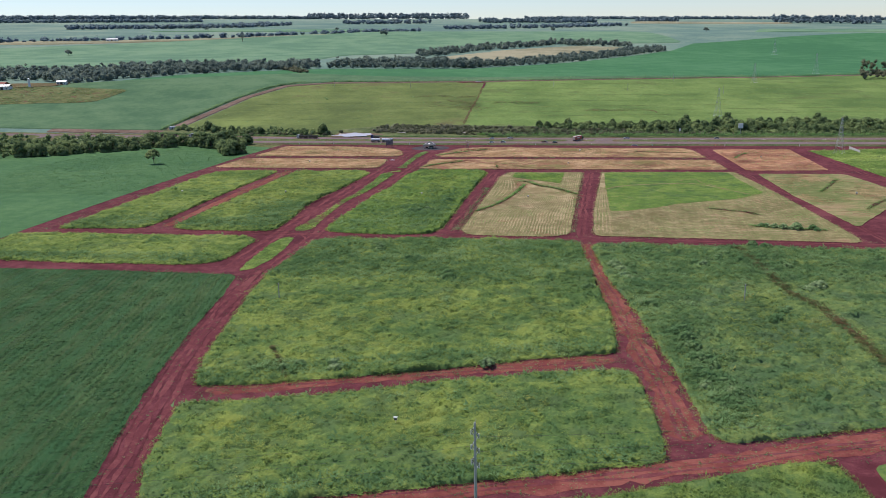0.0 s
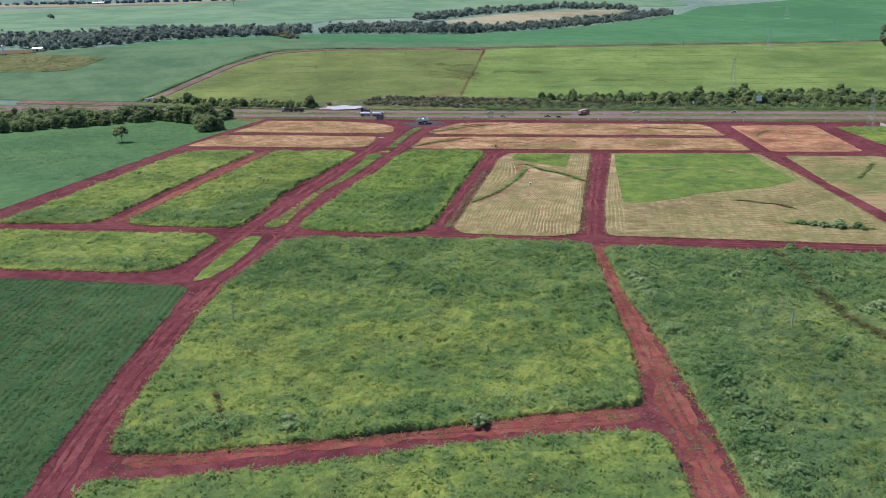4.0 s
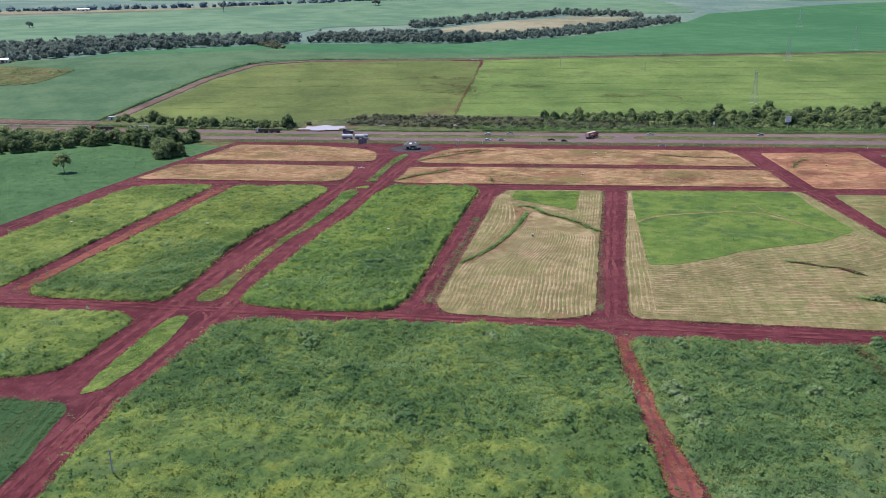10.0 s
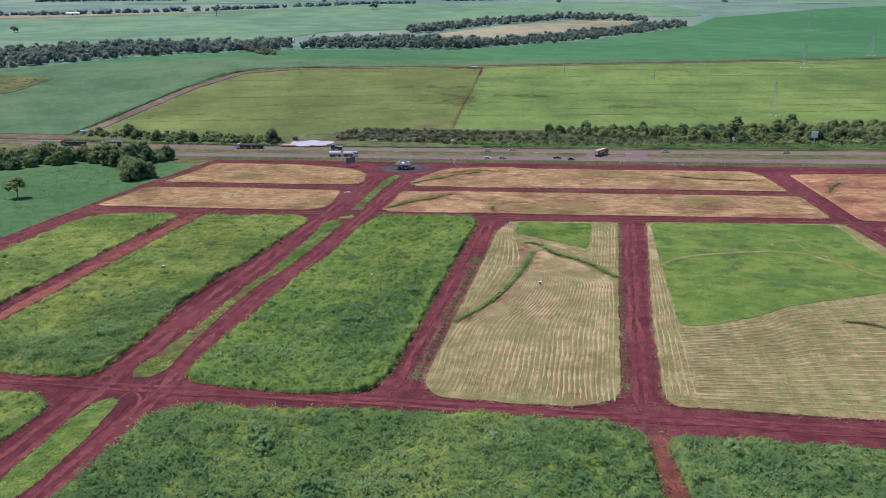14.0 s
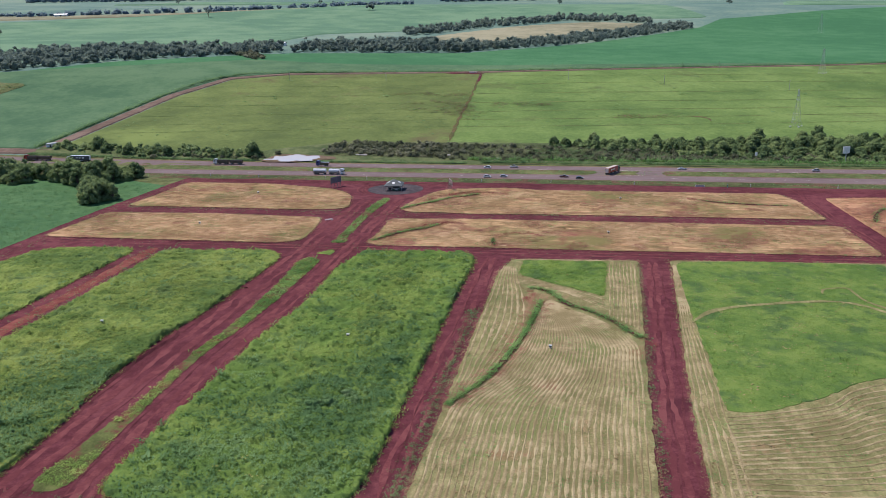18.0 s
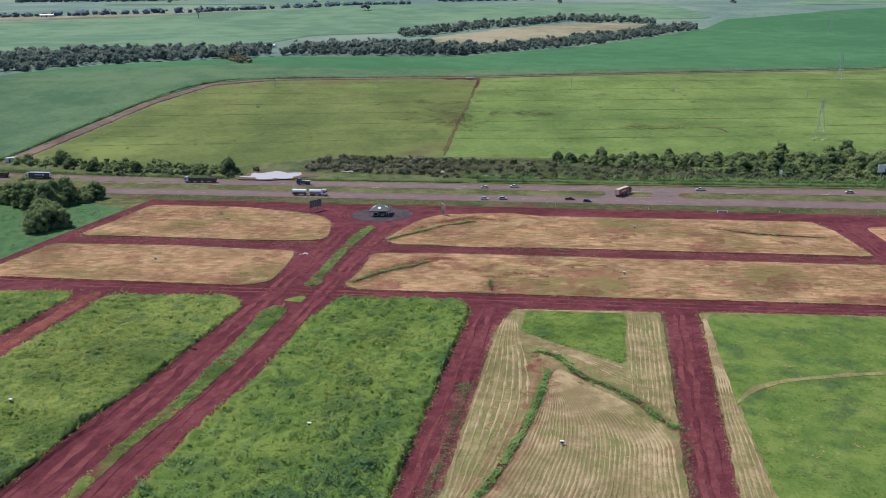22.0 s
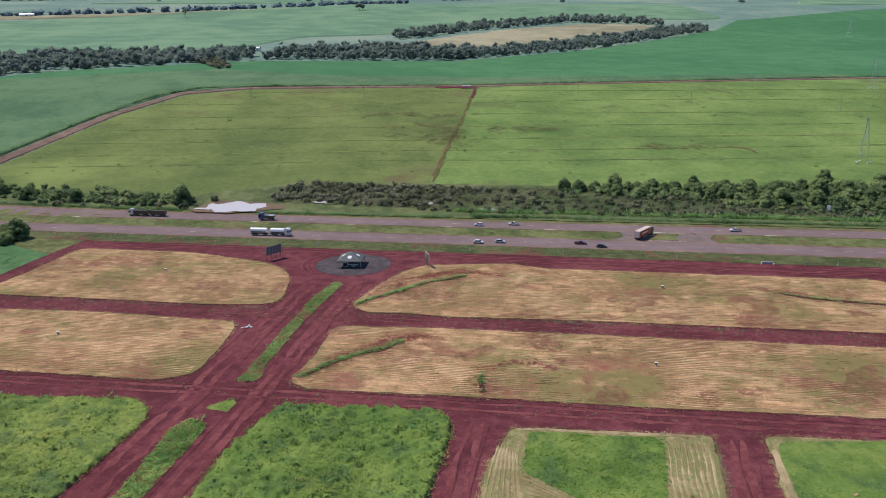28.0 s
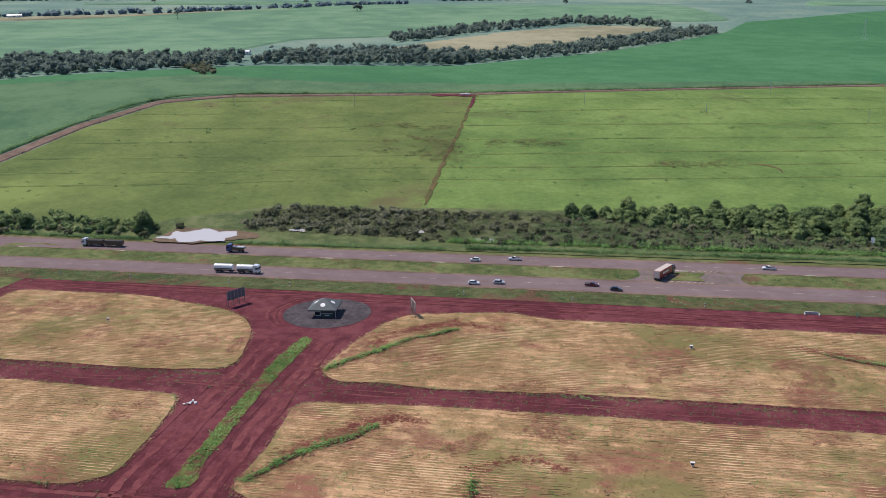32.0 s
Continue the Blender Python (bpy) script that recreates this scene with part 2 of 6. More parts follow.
# Second patch tone: broad brighter areas standing for sunlight through cloud gaps
PASTURE = land_material("pasture_grass", (0.088, 0.118, 0.038), (0.125, 0.160, 0.049), (0.168, 0.206, 0.064), 0.006, 0.025, 0.3, 0.9, 0.5, 0.4, spread=0.09, patch=((0.128, 0.108, 0.052), 0.012, 0.57, (0.192, 0.240, 0.070), 0.0045, 0.57))
# Here too the second patch tone paints sunlit areas into the grass
PASTURE_EAST = land_material("green_pasture_grass", (0.090, 0.146, 0.042), (0.134, 0.200, 0.056), (0.182, 0.254, 0.075), 0.006, 0.025, 0.3, 0.9, 0.5, 0.4, spread=0.09, patch=((0.105, 0.130, 0.047), 0.012, 0.57, (0.205, 0.278, 0.080), 0.0045, 0.57))
# Ground tones pushed pale blue-green, painting in the haze of distance
FARLAND = land_material("hazed_far_fields", (0.112, 0.184, 0.150), (0.150, 0.226, 0.174), (0.214, 0.275, 0.200), 0.0016, 0.008, 0.1, 0.95, 0.3, 0.5)
STRAW_FAR = land_material("far_straw", (0.20, 0.19, 0.115), (0.265, 0.245, 0.150), (0.33, 0.30, 0.19), 0.004, 0.02, 0.1, 0.95, 0.3, 0.4)
STUBBLE = land_material("dry_stubble", (0.264, 0.155, 0.079), (0.396, 0.233, 0.120), (0.554, 0.340, 0.185), 0.03, 0.2, 1.6, 0.95, 0.6, 0.15,
                        streak=(90, (0.17, 0.150, 0.060), 0.5), patch=((0.170, 0.155, 0.055), 0.024, 0.50, (0.22, 0.075, 0.060), 0.035, 0.53))
STUBBLE_RED = land_material("reddish_stubble", (0.290, 0.131, 0.077), (0.409, 0.203, 0.114), (0.528, 0.288, 0.165), 0.03, 0.2, 1.6, 0.95, 0.6, 0.15, streak=(90, (0.25, 0.15, 0.07), 0.5), patch=((0.22, 0.08, 0.06), 0.035, 0.52))
STUBBLE_GREEN = land_material("green_stubble", (0.143, 0.169, 0.059), (0.209, 0.213, 0.086), (0.297, 0.267, 0.119), 0.03, 0.2, 1.6, 0.95, 0.6, 0.15,
                              streak=(90, (0.13, 0.15, 0.05), 0.5), patch=((0.33, 0.225, 0.13), 0.03, 0.53, (0.20, 0.08, 0.055), 0.04, 0.60))
STUBBLE_NS = land_material("mown_stubble", (0.178, 0.161, 0.069), (0.261, 0.227, 0.103), (0.366, 0.311, 0.154), 0.03, 0.2, 1.6, 0.95, 0.6, 0.15,
                           streak=(0, (0.14, 0.145, 0.055), 0.5), patch=((0.17, 0.185, 0.065), 0.03, 0.50, (0.27, 0.13, 0.085), 0.05, 0.57))
ASPHALT = land_material("worn_asphalt", (0.160, 0.116, 0.112), (0.182, 0.134, 0.129), (0.208, 0.155, 0.148), 0.03, 0.2, 4.0, 0.85, 0.2, 0.02, spread=0.09, streak=(90, (0.15, 0.107, 0.103), 0.4))
GRAVEL = land_material("grey_gravel", (0.056, 0.046, 0.050), (0.074, 0.062, 0.065), (0.096, 0.080, 0.082), 0.15, 0.8, 5.0, 0.95, 0.4, 0.03)
VERGE = land_material("verge_grass", (0.080, 0.092, 0.034), (0.116, 0.128, 0.048), (0.165, 0.172, 0.070), 0.04, 0.25, 1.5, 0.9, 0.7, 0.3, patch=((0.16, 0.075, 0.055), 0.06, 0.56))
VERGE_DARK = land_material("olive_verge", (0.055, 0.065, 0.026), (0.080, 0.088, 0.036), (0.115, 0.118, 0.052), 0.04, 0.25, 1.5, 0.9, 0.7, 0.3, patch=((0.15, 0.055, 0.048), 0.05, 0.54))
MEDIAN = land_material("worn_median", (0.069, 0.081, 0.026), (0.097, 0.113, 0.036), (0.134, 0.149, 0.049), 0.05, 0.25, 1.5, 0.9, 0.7, 0.3, patch=((0.15, 0.042, 0.042), 0.12, 0.49))
MARSH = land_material("marsh_growth", (0.070, 0.095, 0.038), (0.105, 0.130, 0.052), (0.150, 0.165, 0.072), 0.04, 0.2, 1.2, 0.9, 0.7, 0.4)
L_GRASS = leaf_material("grass_tufts", (0.156, 0.254, 0.062), (0.246, 0.360, 0.089), (0.372, 0.474, 0.134), soft=0.6)
L_WEED = leaf_material("weed_leaves", (0.096, 0.183, 0.072), (0.138, 0.240, 0.093), (0.198, 0.306, 0.126), soft=0.6)
L_CASTOR = leaf_material("castor_leaves", (0.129, 0.235, 0.090), (0.216, 0.331, 0.133), (0.345, 0.442, 0.213), soft=0.5)
L_TREE = leaf_material("tree_leaves", (0.120, 0.177, 0.075), (0.188, 0.255, 0.099), (0.282, 0.348, 0.140), 0.06, soft=0.45)
# Leaves of distant woods greyed and blued in colour to stand for haze
L_HAZED = leaf_material("wood_leaves", (0.136, 0.184, 0.151), (0.184, 0.237, 0.186), (0.254, 0.304, 0.233), 0.02, soft=0.5)
# Bluer still for the horizon belts: haze mixed into the leaf colour
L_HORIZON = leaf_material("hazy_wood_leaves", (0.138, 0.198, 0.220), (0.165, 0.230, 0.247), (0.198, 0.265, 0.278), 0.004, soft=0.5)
L_GREY = leaf_material("grey_shrub_leaves", (0.118, 0.129, 0.072), (0.170, 0.180, 0.104), (0.239, 0.236, 0.148), 0.05, soft=0.45)
L_SOY = leaf_material("soy_leaves", (0.052, 0.122, 0.045), (0.074, 0.153, 0.055), (0.109, 0.192, 0.070), soft=0.5)
L_CANE = leaf_material("tall_grass_leaves", (0.114, 0.231, 0.065), (0.176, 0.333, 0.096), (0.264, 0.421, 0.137), soft=0.5)
L_DRY = leaf_material("yellowing_grass", (0.180, 0.200, 0.048), (0.260, 0.270, 0.072), (0.360, 0.340, 0.112))
L_STRAW = leaf_material("straw_stalks", (0.20, 0.14, 0.065), (0.30, 0.21, 0.105), (0.41, 0.29, 0.155))
L_YELLOW = leaf_material("pale_grass_blades", (0.175, 0.225, 0.054), (0.231, 0.278, 0.068), (0.306, 0.344, 0.094), soft=0.65)
L_BROWN = leaf_material("trodden_litter", (0.120, 0.092, 0.048), (0.150, 0.110, 0.056), (0.175, 0.115, 0.062))
L_RED = leaf_material("loose_red_crumbs", (0.213, 0.081, 0.057), (0.280, 0.121, 0.083), (0.347, 0.172, 0.109))
TRAMPLED = land_material("worn_path", (0.085, 0.088, 0.034), (0.115, 0.098, 0.040), (0.150, 0.102, 0.050), 0.05, 0.25, 0.8, 0.95, 0.4, 0.2)
BARK = plain_material("bark", (0.16, 0.12, 0.09), 0.9, 0, 0.5, (0.07, 0.05, 0.04), 3.0)


# ---- shapes ----
def inside(px, py, poly):
    """Which of the points lie in the polygon."""
    hit = np.zeros(len(px), bool)
    n = len(poly)
    for k in range(n):
        (x0, y0), (x1, y1) = poly[k], poly[(k + 1) % n]
        if y0 != y1:
            c = (y0 > py) != (y1 > py)
            hit ^= c & (px < (x1 - x0) * (py - y0) / (y1 - y0) + x0)
    return hit


def rounded(poly, r):
    """The polygon with its corners rounded to about radius r."""
    out, n = [], len(poly)
    for k in range(n):
        a, b, c = (Vector(poly[(k + d) % n]) for d in (-1, 0, 1))
        p, q = a - b, c - b
        d = min(r, 0.45 * p.length, 0.45 * q.length)
        p, q = b + p.normalized() * d, b + q.normalized() * d
        for s in (0, 0.25, 0.5, 0.75, 1):
            w = p * (1 - s) ** 2 + b * 2 * s * (1 - s) + q * s**2
            out.append((w.x, w.y))
    return out


def ragged(poly, step, amount, seed):
    """The outline in steps of about that length, worn by that many metres."""
    out, n = [], len(poly)
    for k in range(n):
        a, b = Vector(poly[k]), Vector(poly[(k + 1) % n])
        d = b - a
        if d.length < 1e-6:
            continue
        m = max(1, int(d.length / step))
        nrm = Vector((-d.y, d.x)).normalized()
        for j in range(m):
            p = a + d * (j / m)
            w = noise.noise((p.x * 0.21, p.y * 0.21, seed)) + 0.7 * noise.noise((p.x * 0.7, p.y * 0.7, seed + 9))
            p = p + nrm * w * amount
            out.append((p.x, p.y))
    return out


def mesh_of(name, verts, faces, mat):
    me = bpy.data.meshes.new(name)
    me.from_pydata(verts, [], faces)
    me.materials.append(mat)
    me.update()
    return me


def canopy(px, py, amp):
    """Height of the tussocky growth on a plot: broad swells, clumps and tufts."""
    out = np.empty(len(px))
    for k, (a, b) in enumerate(zip(px, py)):
        swell = 0.5 * noise.noise((a * 0.05, b * 0.05, 2.0)) + 0.6 * noise.noise((a * 0.10, b * 0.16, 7.0))
        clump = 1.5 * (0.22 - abs(noise.noise((a * 0.22, b * 0.36, 11.0)))) + 1.05 * (0.2 - abs(noise.noise((a * 0.55, b * 0.75, 5.0)))) + 0.3 * noise.noise((a * 1.2, b * 1.3, 3.0))
        out[k] = max(0.04, 0.45 + swell + clump)
    return amp * out


def sheet(name, poly, off, step, mat, label="", category="", wear=0.0, hump=0.0, kind="structure", edge=None, bank=0.0, bank_mat=None, growth=0.0):
    """A piece of ground cover laid on the land; bank: the width of its bare earth edge."""
    edge = edge or step
    line = ragged(poly, edge, wear, len(name)) if wear else ragged(poly, edge, 0, 0)
    xs, ys = [p[0] for p in line], [p[1] for p in line]
    gx, gy = np.meshgrid(np.arange(min(xs) + step / 2, max(xs), step), np.arange(min(ys) + step / 2, max(ys), step))
    gx, gy = gx.ravel(), gy.ravel()
    gx = gx + np.random.uniform(-0.2, 0.2, len(gx)) * step
    gy = gy + np.random.uniform(-0.2, 0.2, len(gy)) * step
    keep = inside(gx, gy, line)
    pts = [Vector(p) for p in line] + [Vector((a, b)) for a, b in zip(gx[keep], gy[keep])]
    n = len(line)
    vs, _, fs, *_ = delaunay_2d_cdt(pts, [(k, (k + 1) % n) for k in range(n)], [], 1, 1e-4)
    ax, ay = np.array([v.x for v in vs]), np.array([v.y for v in vs])
    z = land(ax, ay) + off
    if hump:
        for k in range(n, len(vs)):
            z[k] += hump * (0.5 + noise.noise((ax[k] * 0.11, ay[k] * 0.11, 1.0)) + 0.6 * noise.noise((ax[k] * 0.4, ay[k] * 0.4, 4.0)))
    if growth:
        z[n:] += canopy(ax[n:], ay[n:], growth)
    vl, nf = list(zip(ax.tolist(), ay.tolist(), z.tolist())), len(fs)
    if bank:
        area = sum(line[k - 1][0] * line[k][1] - line[k][0] * line[k - 1][1] for k in range(n))
        sg = 1 if area > 0 else -1
        base = len(vl)
        for k in range(n):
            d = Vector(line[(k + 1) % n]) - Vector(line[k - 1])
            o = Vector((d.y, -d.x)).normalized() * sg * bank
            q = (line[k][0] + o.x, line[k][1] + o.y)
            vl.append((*line[k], gz(*line[k]) + off - 0.02))
            vl.append((*q, gz(*q) - (0.05 if bank < 2 else 2.0)))
        fs = list(fs) + [(base + 2 * k, base + 2 * k + 1, base + (2 * k + 3) % (2 * n), base + (2 * k + 2) % (2 * n)) for k in range(n)]
    ob = new(name, mesh_of(name, vl, fs, mat))
    if bank:
        ob.data.materials.append(bank_mat or SOIL)
        ob.data.polygons.foreach_set("material_index", [0] * nf + [1] * (len(fs) - nf))
    ob.data.polygons.foreach_set("use_smooth", [True] * len(fs))
    return tagged(ob, label, category, "", kind)


def scatter_points(poly, density, rng):
    xs, ys = [p[0] for p in poly], [p[1] for p in poly]
    n = int((max(xs) - min(xs)) * (max(ys) - min(ys)) * density)
    px, py = rng.uniform(min(xs), max(xs), n), rng.uniform(min(ys), max(ys), n)
    k = inside(px, py, poly)
    return px[k], py[k]


def tri_mesh(name, corners, mat):
    """One mesh out of loose triangles: an array of n x 3 x 3."""
    n = len(corners)
    me = bpy.data.meshes.new(name)
    me.vertices.add(3 * n)
    me.vertices.foreach_set("co", np.ascontiguousarray(corners, np.float32).ravel())
    me.loops.add(3 * n)
    me.loops.foreach_set("vertex_index", np.arange(3 * n, dtype=np.int32))
    me.polygons.add(n)
    me.polygons.foreach_set("loop_start", np.arange(0, 3 * n, 3, dtype=np.int32))
    me.update(calc_edges=True)
    me.materials.append(mat)
    return me


def leaf_triangles(cx, cy, cz, size, blades, rng, spread=0.9, lift=0.6, tilt=0.6, slim=1.0):
    """Loose leaves round each centre."""
    n = len(cx)
    c = np.stack([np.repeat(cx, blades), np.repeat(cy, blades), np.repeat(cz, blades)], 1)
    s = np.repeat(size, blades)[:, None]
    m = len(c)
    c = c + s * np.stack([rng.normal(0, spread, m), rng.normal(0, spread, m), rng.uniform(0, lift, m)], 1)
    a = rng.uniform(0, 2 * np.pi, m)
    d1 = np.stack([np.cos(a), np.sin(a), rng.uniform(-0.1, tilt, m)], 1)
    d2 = np.stack([-np.sin(a), np.cos(a), rng.uniform(-0.25, 0.25, m)], 1)
    r1, r2 = s * rng.uniform(0.5, 1.0, (m, 1)), s * slim * rng.uniform(0.18, 0.4, (m, 1))
    return np.stack([c - d2 * r2, c + d2 * r2, c + d1 * r1], 1)


def tufts(name, poly, density, size, mat, label, category="grass", blades=8, seed=1, off=0.05, wild=0.4, gaps=0.0, stray=0.0, within=None, lines=None, mound=None, seat=0.0, **how):
    """Loose plants over a piece of ground, one mesh of stuff."""
    rng = np.random.default_rng(seed)
    px, py = scatter_points(poly, density, rng)
    if stray:
        lump = np.array([noise.noise((a * 0.09, b * 0.09, seed)) for a, b in zip(px, py)])
        px, py = px + rng.normal(0, stray, len(px)) * (1 + lump), py + rng.normal(0, stray, len(py)) * (1 + lump)
    if lines:
        c, w = math.cos(radians(lines[0])), math.sin(radians(lines[0]))
        u = px * c + py * w
        d = np.round(u / lines[1]) * lines[1] + rng.normal(0, 0.16 * lines[1], len(u)) - u
        px, py = px + d * c, py + d * w
    if within:
        k = inside(px, py, within)
        px, py = px[k], py[k]
    if gaps:
        w = np.array([noise.noise((a * 0.06, b * 0.06, seed)) for a, b in zip(px, py)])
        k = w > gaps - 0.5
        px, py = px[k], py[k]
    if mound:
        w = np.array([noise.noise((a * mound[0], b * mound[0], seed)) + 0.35 * noise.noise((a * 3 * mound[0], b * 3 * mound[0], seed)) for a, b in zip(px, py)]) - mound[2]
        k = w > 0
        px, py, off = px[k], py[k], off + mound[1] * w[k]
    if seat:
        off = off + canopy(px, py, seat)
    s = size * np.exp(rng.normal(0, wild, len(px)))
    return tagged(new(name, tri_mesh(name, leaf_triangles(px, py, land(px, py) + off, s, blades, rng, **how), mat)), label, category, "", "stuff")


def part(name, bm, mat, parent=None, label="", smooth=False):
    me = bpy.data.meshes.new(name)
    bmesh.ops.recalc_face_normals(bm, faces=bm.faces)
    bm.to_mesh(me)
    bm.free()
    me.materials.append(mat)
    if smooth:
        me.polygons.foreach_set("use_smooth", [True] * len(me.polygons))
    ob = new(name, me)
    ob.parent = parent
    return tagged(ob, label)


def box(x0, x1, y0, y1, z0, z1, bevel=0.0, bm=None):
    bm = bm or bmesh.new()
    made = bmesh.ops.create_cube(bm, size=1, matrix=Matrix.Translation(((x0 + x1) / 2, (y0 + y1) / 2, (z0 + z1) / 2)) @ Matrix.Diagonal((x1 - x0, y1 - y0, z1 - z0, 1)))
    if bevel:
        es = list({e for v in made["verts"] for e in v.link_edges})
        bmesh.ops.bevel(bm, geom=es, offset=bevel, segments=1, affect="EDGES")
    return bm


def rod(a, b, r0, r1=None, seg=8, bm=None):
    bm = bm or bmesh.new()
    a, b = Vector(a), Vector(b)
    d = b - a
    m = Matrix.Translation((a + b) / 2) @ d.to_track_quat("Z", "Y").to_matrix().to_4x4()
    bmesh.ops.create_cone(bm, cap_ends=True, segments=seg, radius1=r0, radius2=r0 if r1 is None else r1, depth=d.length, matrix=m)
    return bm


def prism(profile, y0, y1, bm=None):
    """A side outline in x and z, from y0 to y1."""
    bm = bm or bmesh.new()
    a = [bm.verts.new((x, y0, z)) for x, z in profile]
    b = [bm.verts.new((x, y1, z)) for x, z in profile]
    bm.faces.new(a), bm.faces.new(list(reversed(b)))
    for k in range(len(a)):
        j = (k + 1) % len(a)
        bm.faces.new((a[k], b[k], b[j], a[j]))
    return bm


def thing(name, x, y, turn=0.0, label="", category="", group="", lift=0.0):
    ob = new(name)
    ob.matrix_world = pose(x, y, gz(x, y) + lift, 0, 0, turn)
    return tagged(ob, label, category, group)


# ---- ground ----
def spaced(core0, core1, step, far0, far1, grow=1.16):
    mid = list(np.arange(core0, core1 + 0.1, step))
    lo, d = [], step
    while (lo[-1] if lo else core0) > far0:
        d = min(d * grow, 260)
        lo.append((lo[-1] if lo else core0) - d)
    hi, d = [], step
    while (hi[-1] if hi else core1) < far1:
        d = min(d * grow, 120)
        hi.append((hi[-1] if hi else core1) + d)
    return np.array(lo[::-1] + mid + hi)


gxs, gys = spaced(-480, 300, 12, -5600, 5600, 1.10), spaced(60, 1300, 12, -5200, 6200, 1.06)
GX, GY = np.meshgrid(gxs, gys)
far = np.hypot(GX + 40, GY - 400)
GZ = land(GX, GY) - 0.25 - 0.0003 * far
nx, ny = len(gxs), len(gys)
gfaces = [(j * nx + i, j * nx + i + 1, (j + 1) * nx + i + 1, (j + 1) * nx + i) for j in range(ny - 1) for i in range(nx - 1)]
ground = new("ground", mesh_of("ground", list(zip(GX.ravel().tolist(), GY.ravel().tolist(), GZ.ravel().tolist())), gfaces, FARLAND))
ground.data.polygons.foreach_set("use_smooth", [True] * len(gfaces))
tagged(ground, "rolling green farmland reaching to the horizon", "ground", "", "structure")

sheet("dirt_ground", [(-277, 440), (-275, 600), (-270, 690), (300, 690), (300, -280), (-160, -280), (-160, 290), (-277, 290)], 0.0, 12, SOIL,
      "bare red soil of the laid-out streets", "ground", edge=8)
# highway
sheet("verge", [(-700, 689), (420, 689), (420, 748), (-700, 748)], 0.03, 12, VERGE, "grassy verge and median of the highway", "verge", wear=0.4, edge=4)
sheet("verge_south", [(-420, 688), (420, 686), (420, 699.8), (-420, 702)], 0.07, 12, VERGE_DARK, "olive-brown grass strip between the red street and the highway", "verge", wear=0.7, edge=3)
sheet("road_south", [(-700, 701.5), (420, 699.5), (420, 714.5), (-700, 716)], 0.10, 12, ASPHALT, "worn two-lane asphalt carriageway with dusty shoulders", "road", wear=0.15, edge=5)
sheet("road_north", [(-700, 731.5), (420, 730.5), (420, 743.5), (-700, 744)], 0.10, 12, ASPHALT, "worn two-lane asphalt carriageway with dusty shoulders", "road", wear=0.15, edge=5)

sheet("verge_corner", [(-334, 691), (-300, 676.5), (-271, 663), (-268, 691)], 0.05, 8, VERGE, "rough grass corner between the field and the highway", "verge", wear=0.5, edge=3)
# far fields
sheet("field_pasture_west", rounded([(-262, 766), (-408, 766), (-409, 953), (-390, 1030), (-343, 1060), (-150, 1100), (-142, 957), (-132, 789)], 3), 0.15, 14, PASTURE,
      "grazed olive pasture with bare brown patches", "pasture", edge=8)
sheet("field_pasture_east", rounded([(-132, 789), (-142, 957), (-150, 1100), (-146, 1101), (197, 1208), (380, 1290), (700, 1420), (700, 960), (260, 850), (98, 800), (-100, 790)], 3), 0.15, 14, PASTURE_EAST,
      "grazed yellow-green pasture", "pasture", edge=8)
sheet("track_pasture", rounded([(-411, 764), (-412, 955), (-393, 1033), (-346, 1064), (-146, 1105), (197, 1212), (380, 1294), (700, 1424), (700, 1432), (378, 1302), (195, 1220), (-148, 1111), (-350, 1071), (-400, 1040), (-421, 958), (-421, 764)], 6), 0.25, 14, TRACK,
      "dirt track along the pasture fence", "track", wear=0.8, edge=6, bank=3, bank_mat=TRACK)
along_edge = [(-424, 766), (-424, 957), (-403, 1042), (-352, 1074), (-148, 1114), (195, 1223), (378, 1305), (700, 1435)]
CROP_NW = [(-425, 764), (-425, 958), (-403, 1043), (-352, 1075), (-148, 1115), (195, 1224), (190, 1245), (-148, 1160), (-300, 1150), (-430, 1180), (-640, 1060), (-800, 960), (-1000, 900), (-1000, 764)]
sheet("field_soy_west", CROP_NW, 0.2, 22, CROP_LIGHT, "even pale green crop field", "field", edge=12, bank=3, bank_mat=CROP_LIGHT)
sheet("field_soy_north", [(-148, 1160), (190, 1245), (195, 1224), (378, 1306), (700, 1436), (1300, 1800), (1300, 2600), (700, 2500), (200, 2050), (140, 1850), (-60, 1490), (-200, 1300), (-414, 1262), (-587, 1140), (-640, 1060), (-430, 1180), (-300, 1150)], 0.2, 30, CROP_DARK,
      "even blue-green crop field", "field", edge=15, bank=3, bank_mat=CROP_DARK)
sheet("field_scrub", rounded([(-586, 905), (-584, 985), (-760, 1000), (-760, 870)], 15), 0.5, 18, VERGE, "rough scrubby patch among the crops", "field", edge=8, wear=3)
sheet("field_wet", rounded([(-330, 1470), (-200, 1500), (20, 1840), (60, 1910), (-60, 1930), (-200, 1800), (-300, 1600)], 40), 0.6, 30, STRAW_FAR, "dry reedy flat between two belts of trees", "marsh", edge=15, wear=6, bank=8, bank_mat=STRAW_FAR)

# west fields
sheet("field_soy_left", [(-272, 440), (-272.3, 600), (-270, 664), (-330, 690), (-700, 690), (-700, -280), (-281, -280)], 0.2, 9, SOY_WEST, "dense dark green soy crop", "field", wear=0.5, edge=4, hump=0.2, bank=0.7)
SOY_NEAR = [(-137, 292.7), (-130.6, 264), (-126.3, 234.6), (-121, 209.6), (-115, 185), (-107.7, 158.4), (-90, 101), (-77, 50), (8, -280), (-281, -280), (-281, 289), (-190, 292.5)]
sheet("field_soy_near", rounded(SOY_NEAR, 5), 0.22, 4, SOY, "dense dark green soy crop beside the red road", "field", wear=0.6, edge=2.5, hump=0.25, bank=0.7)

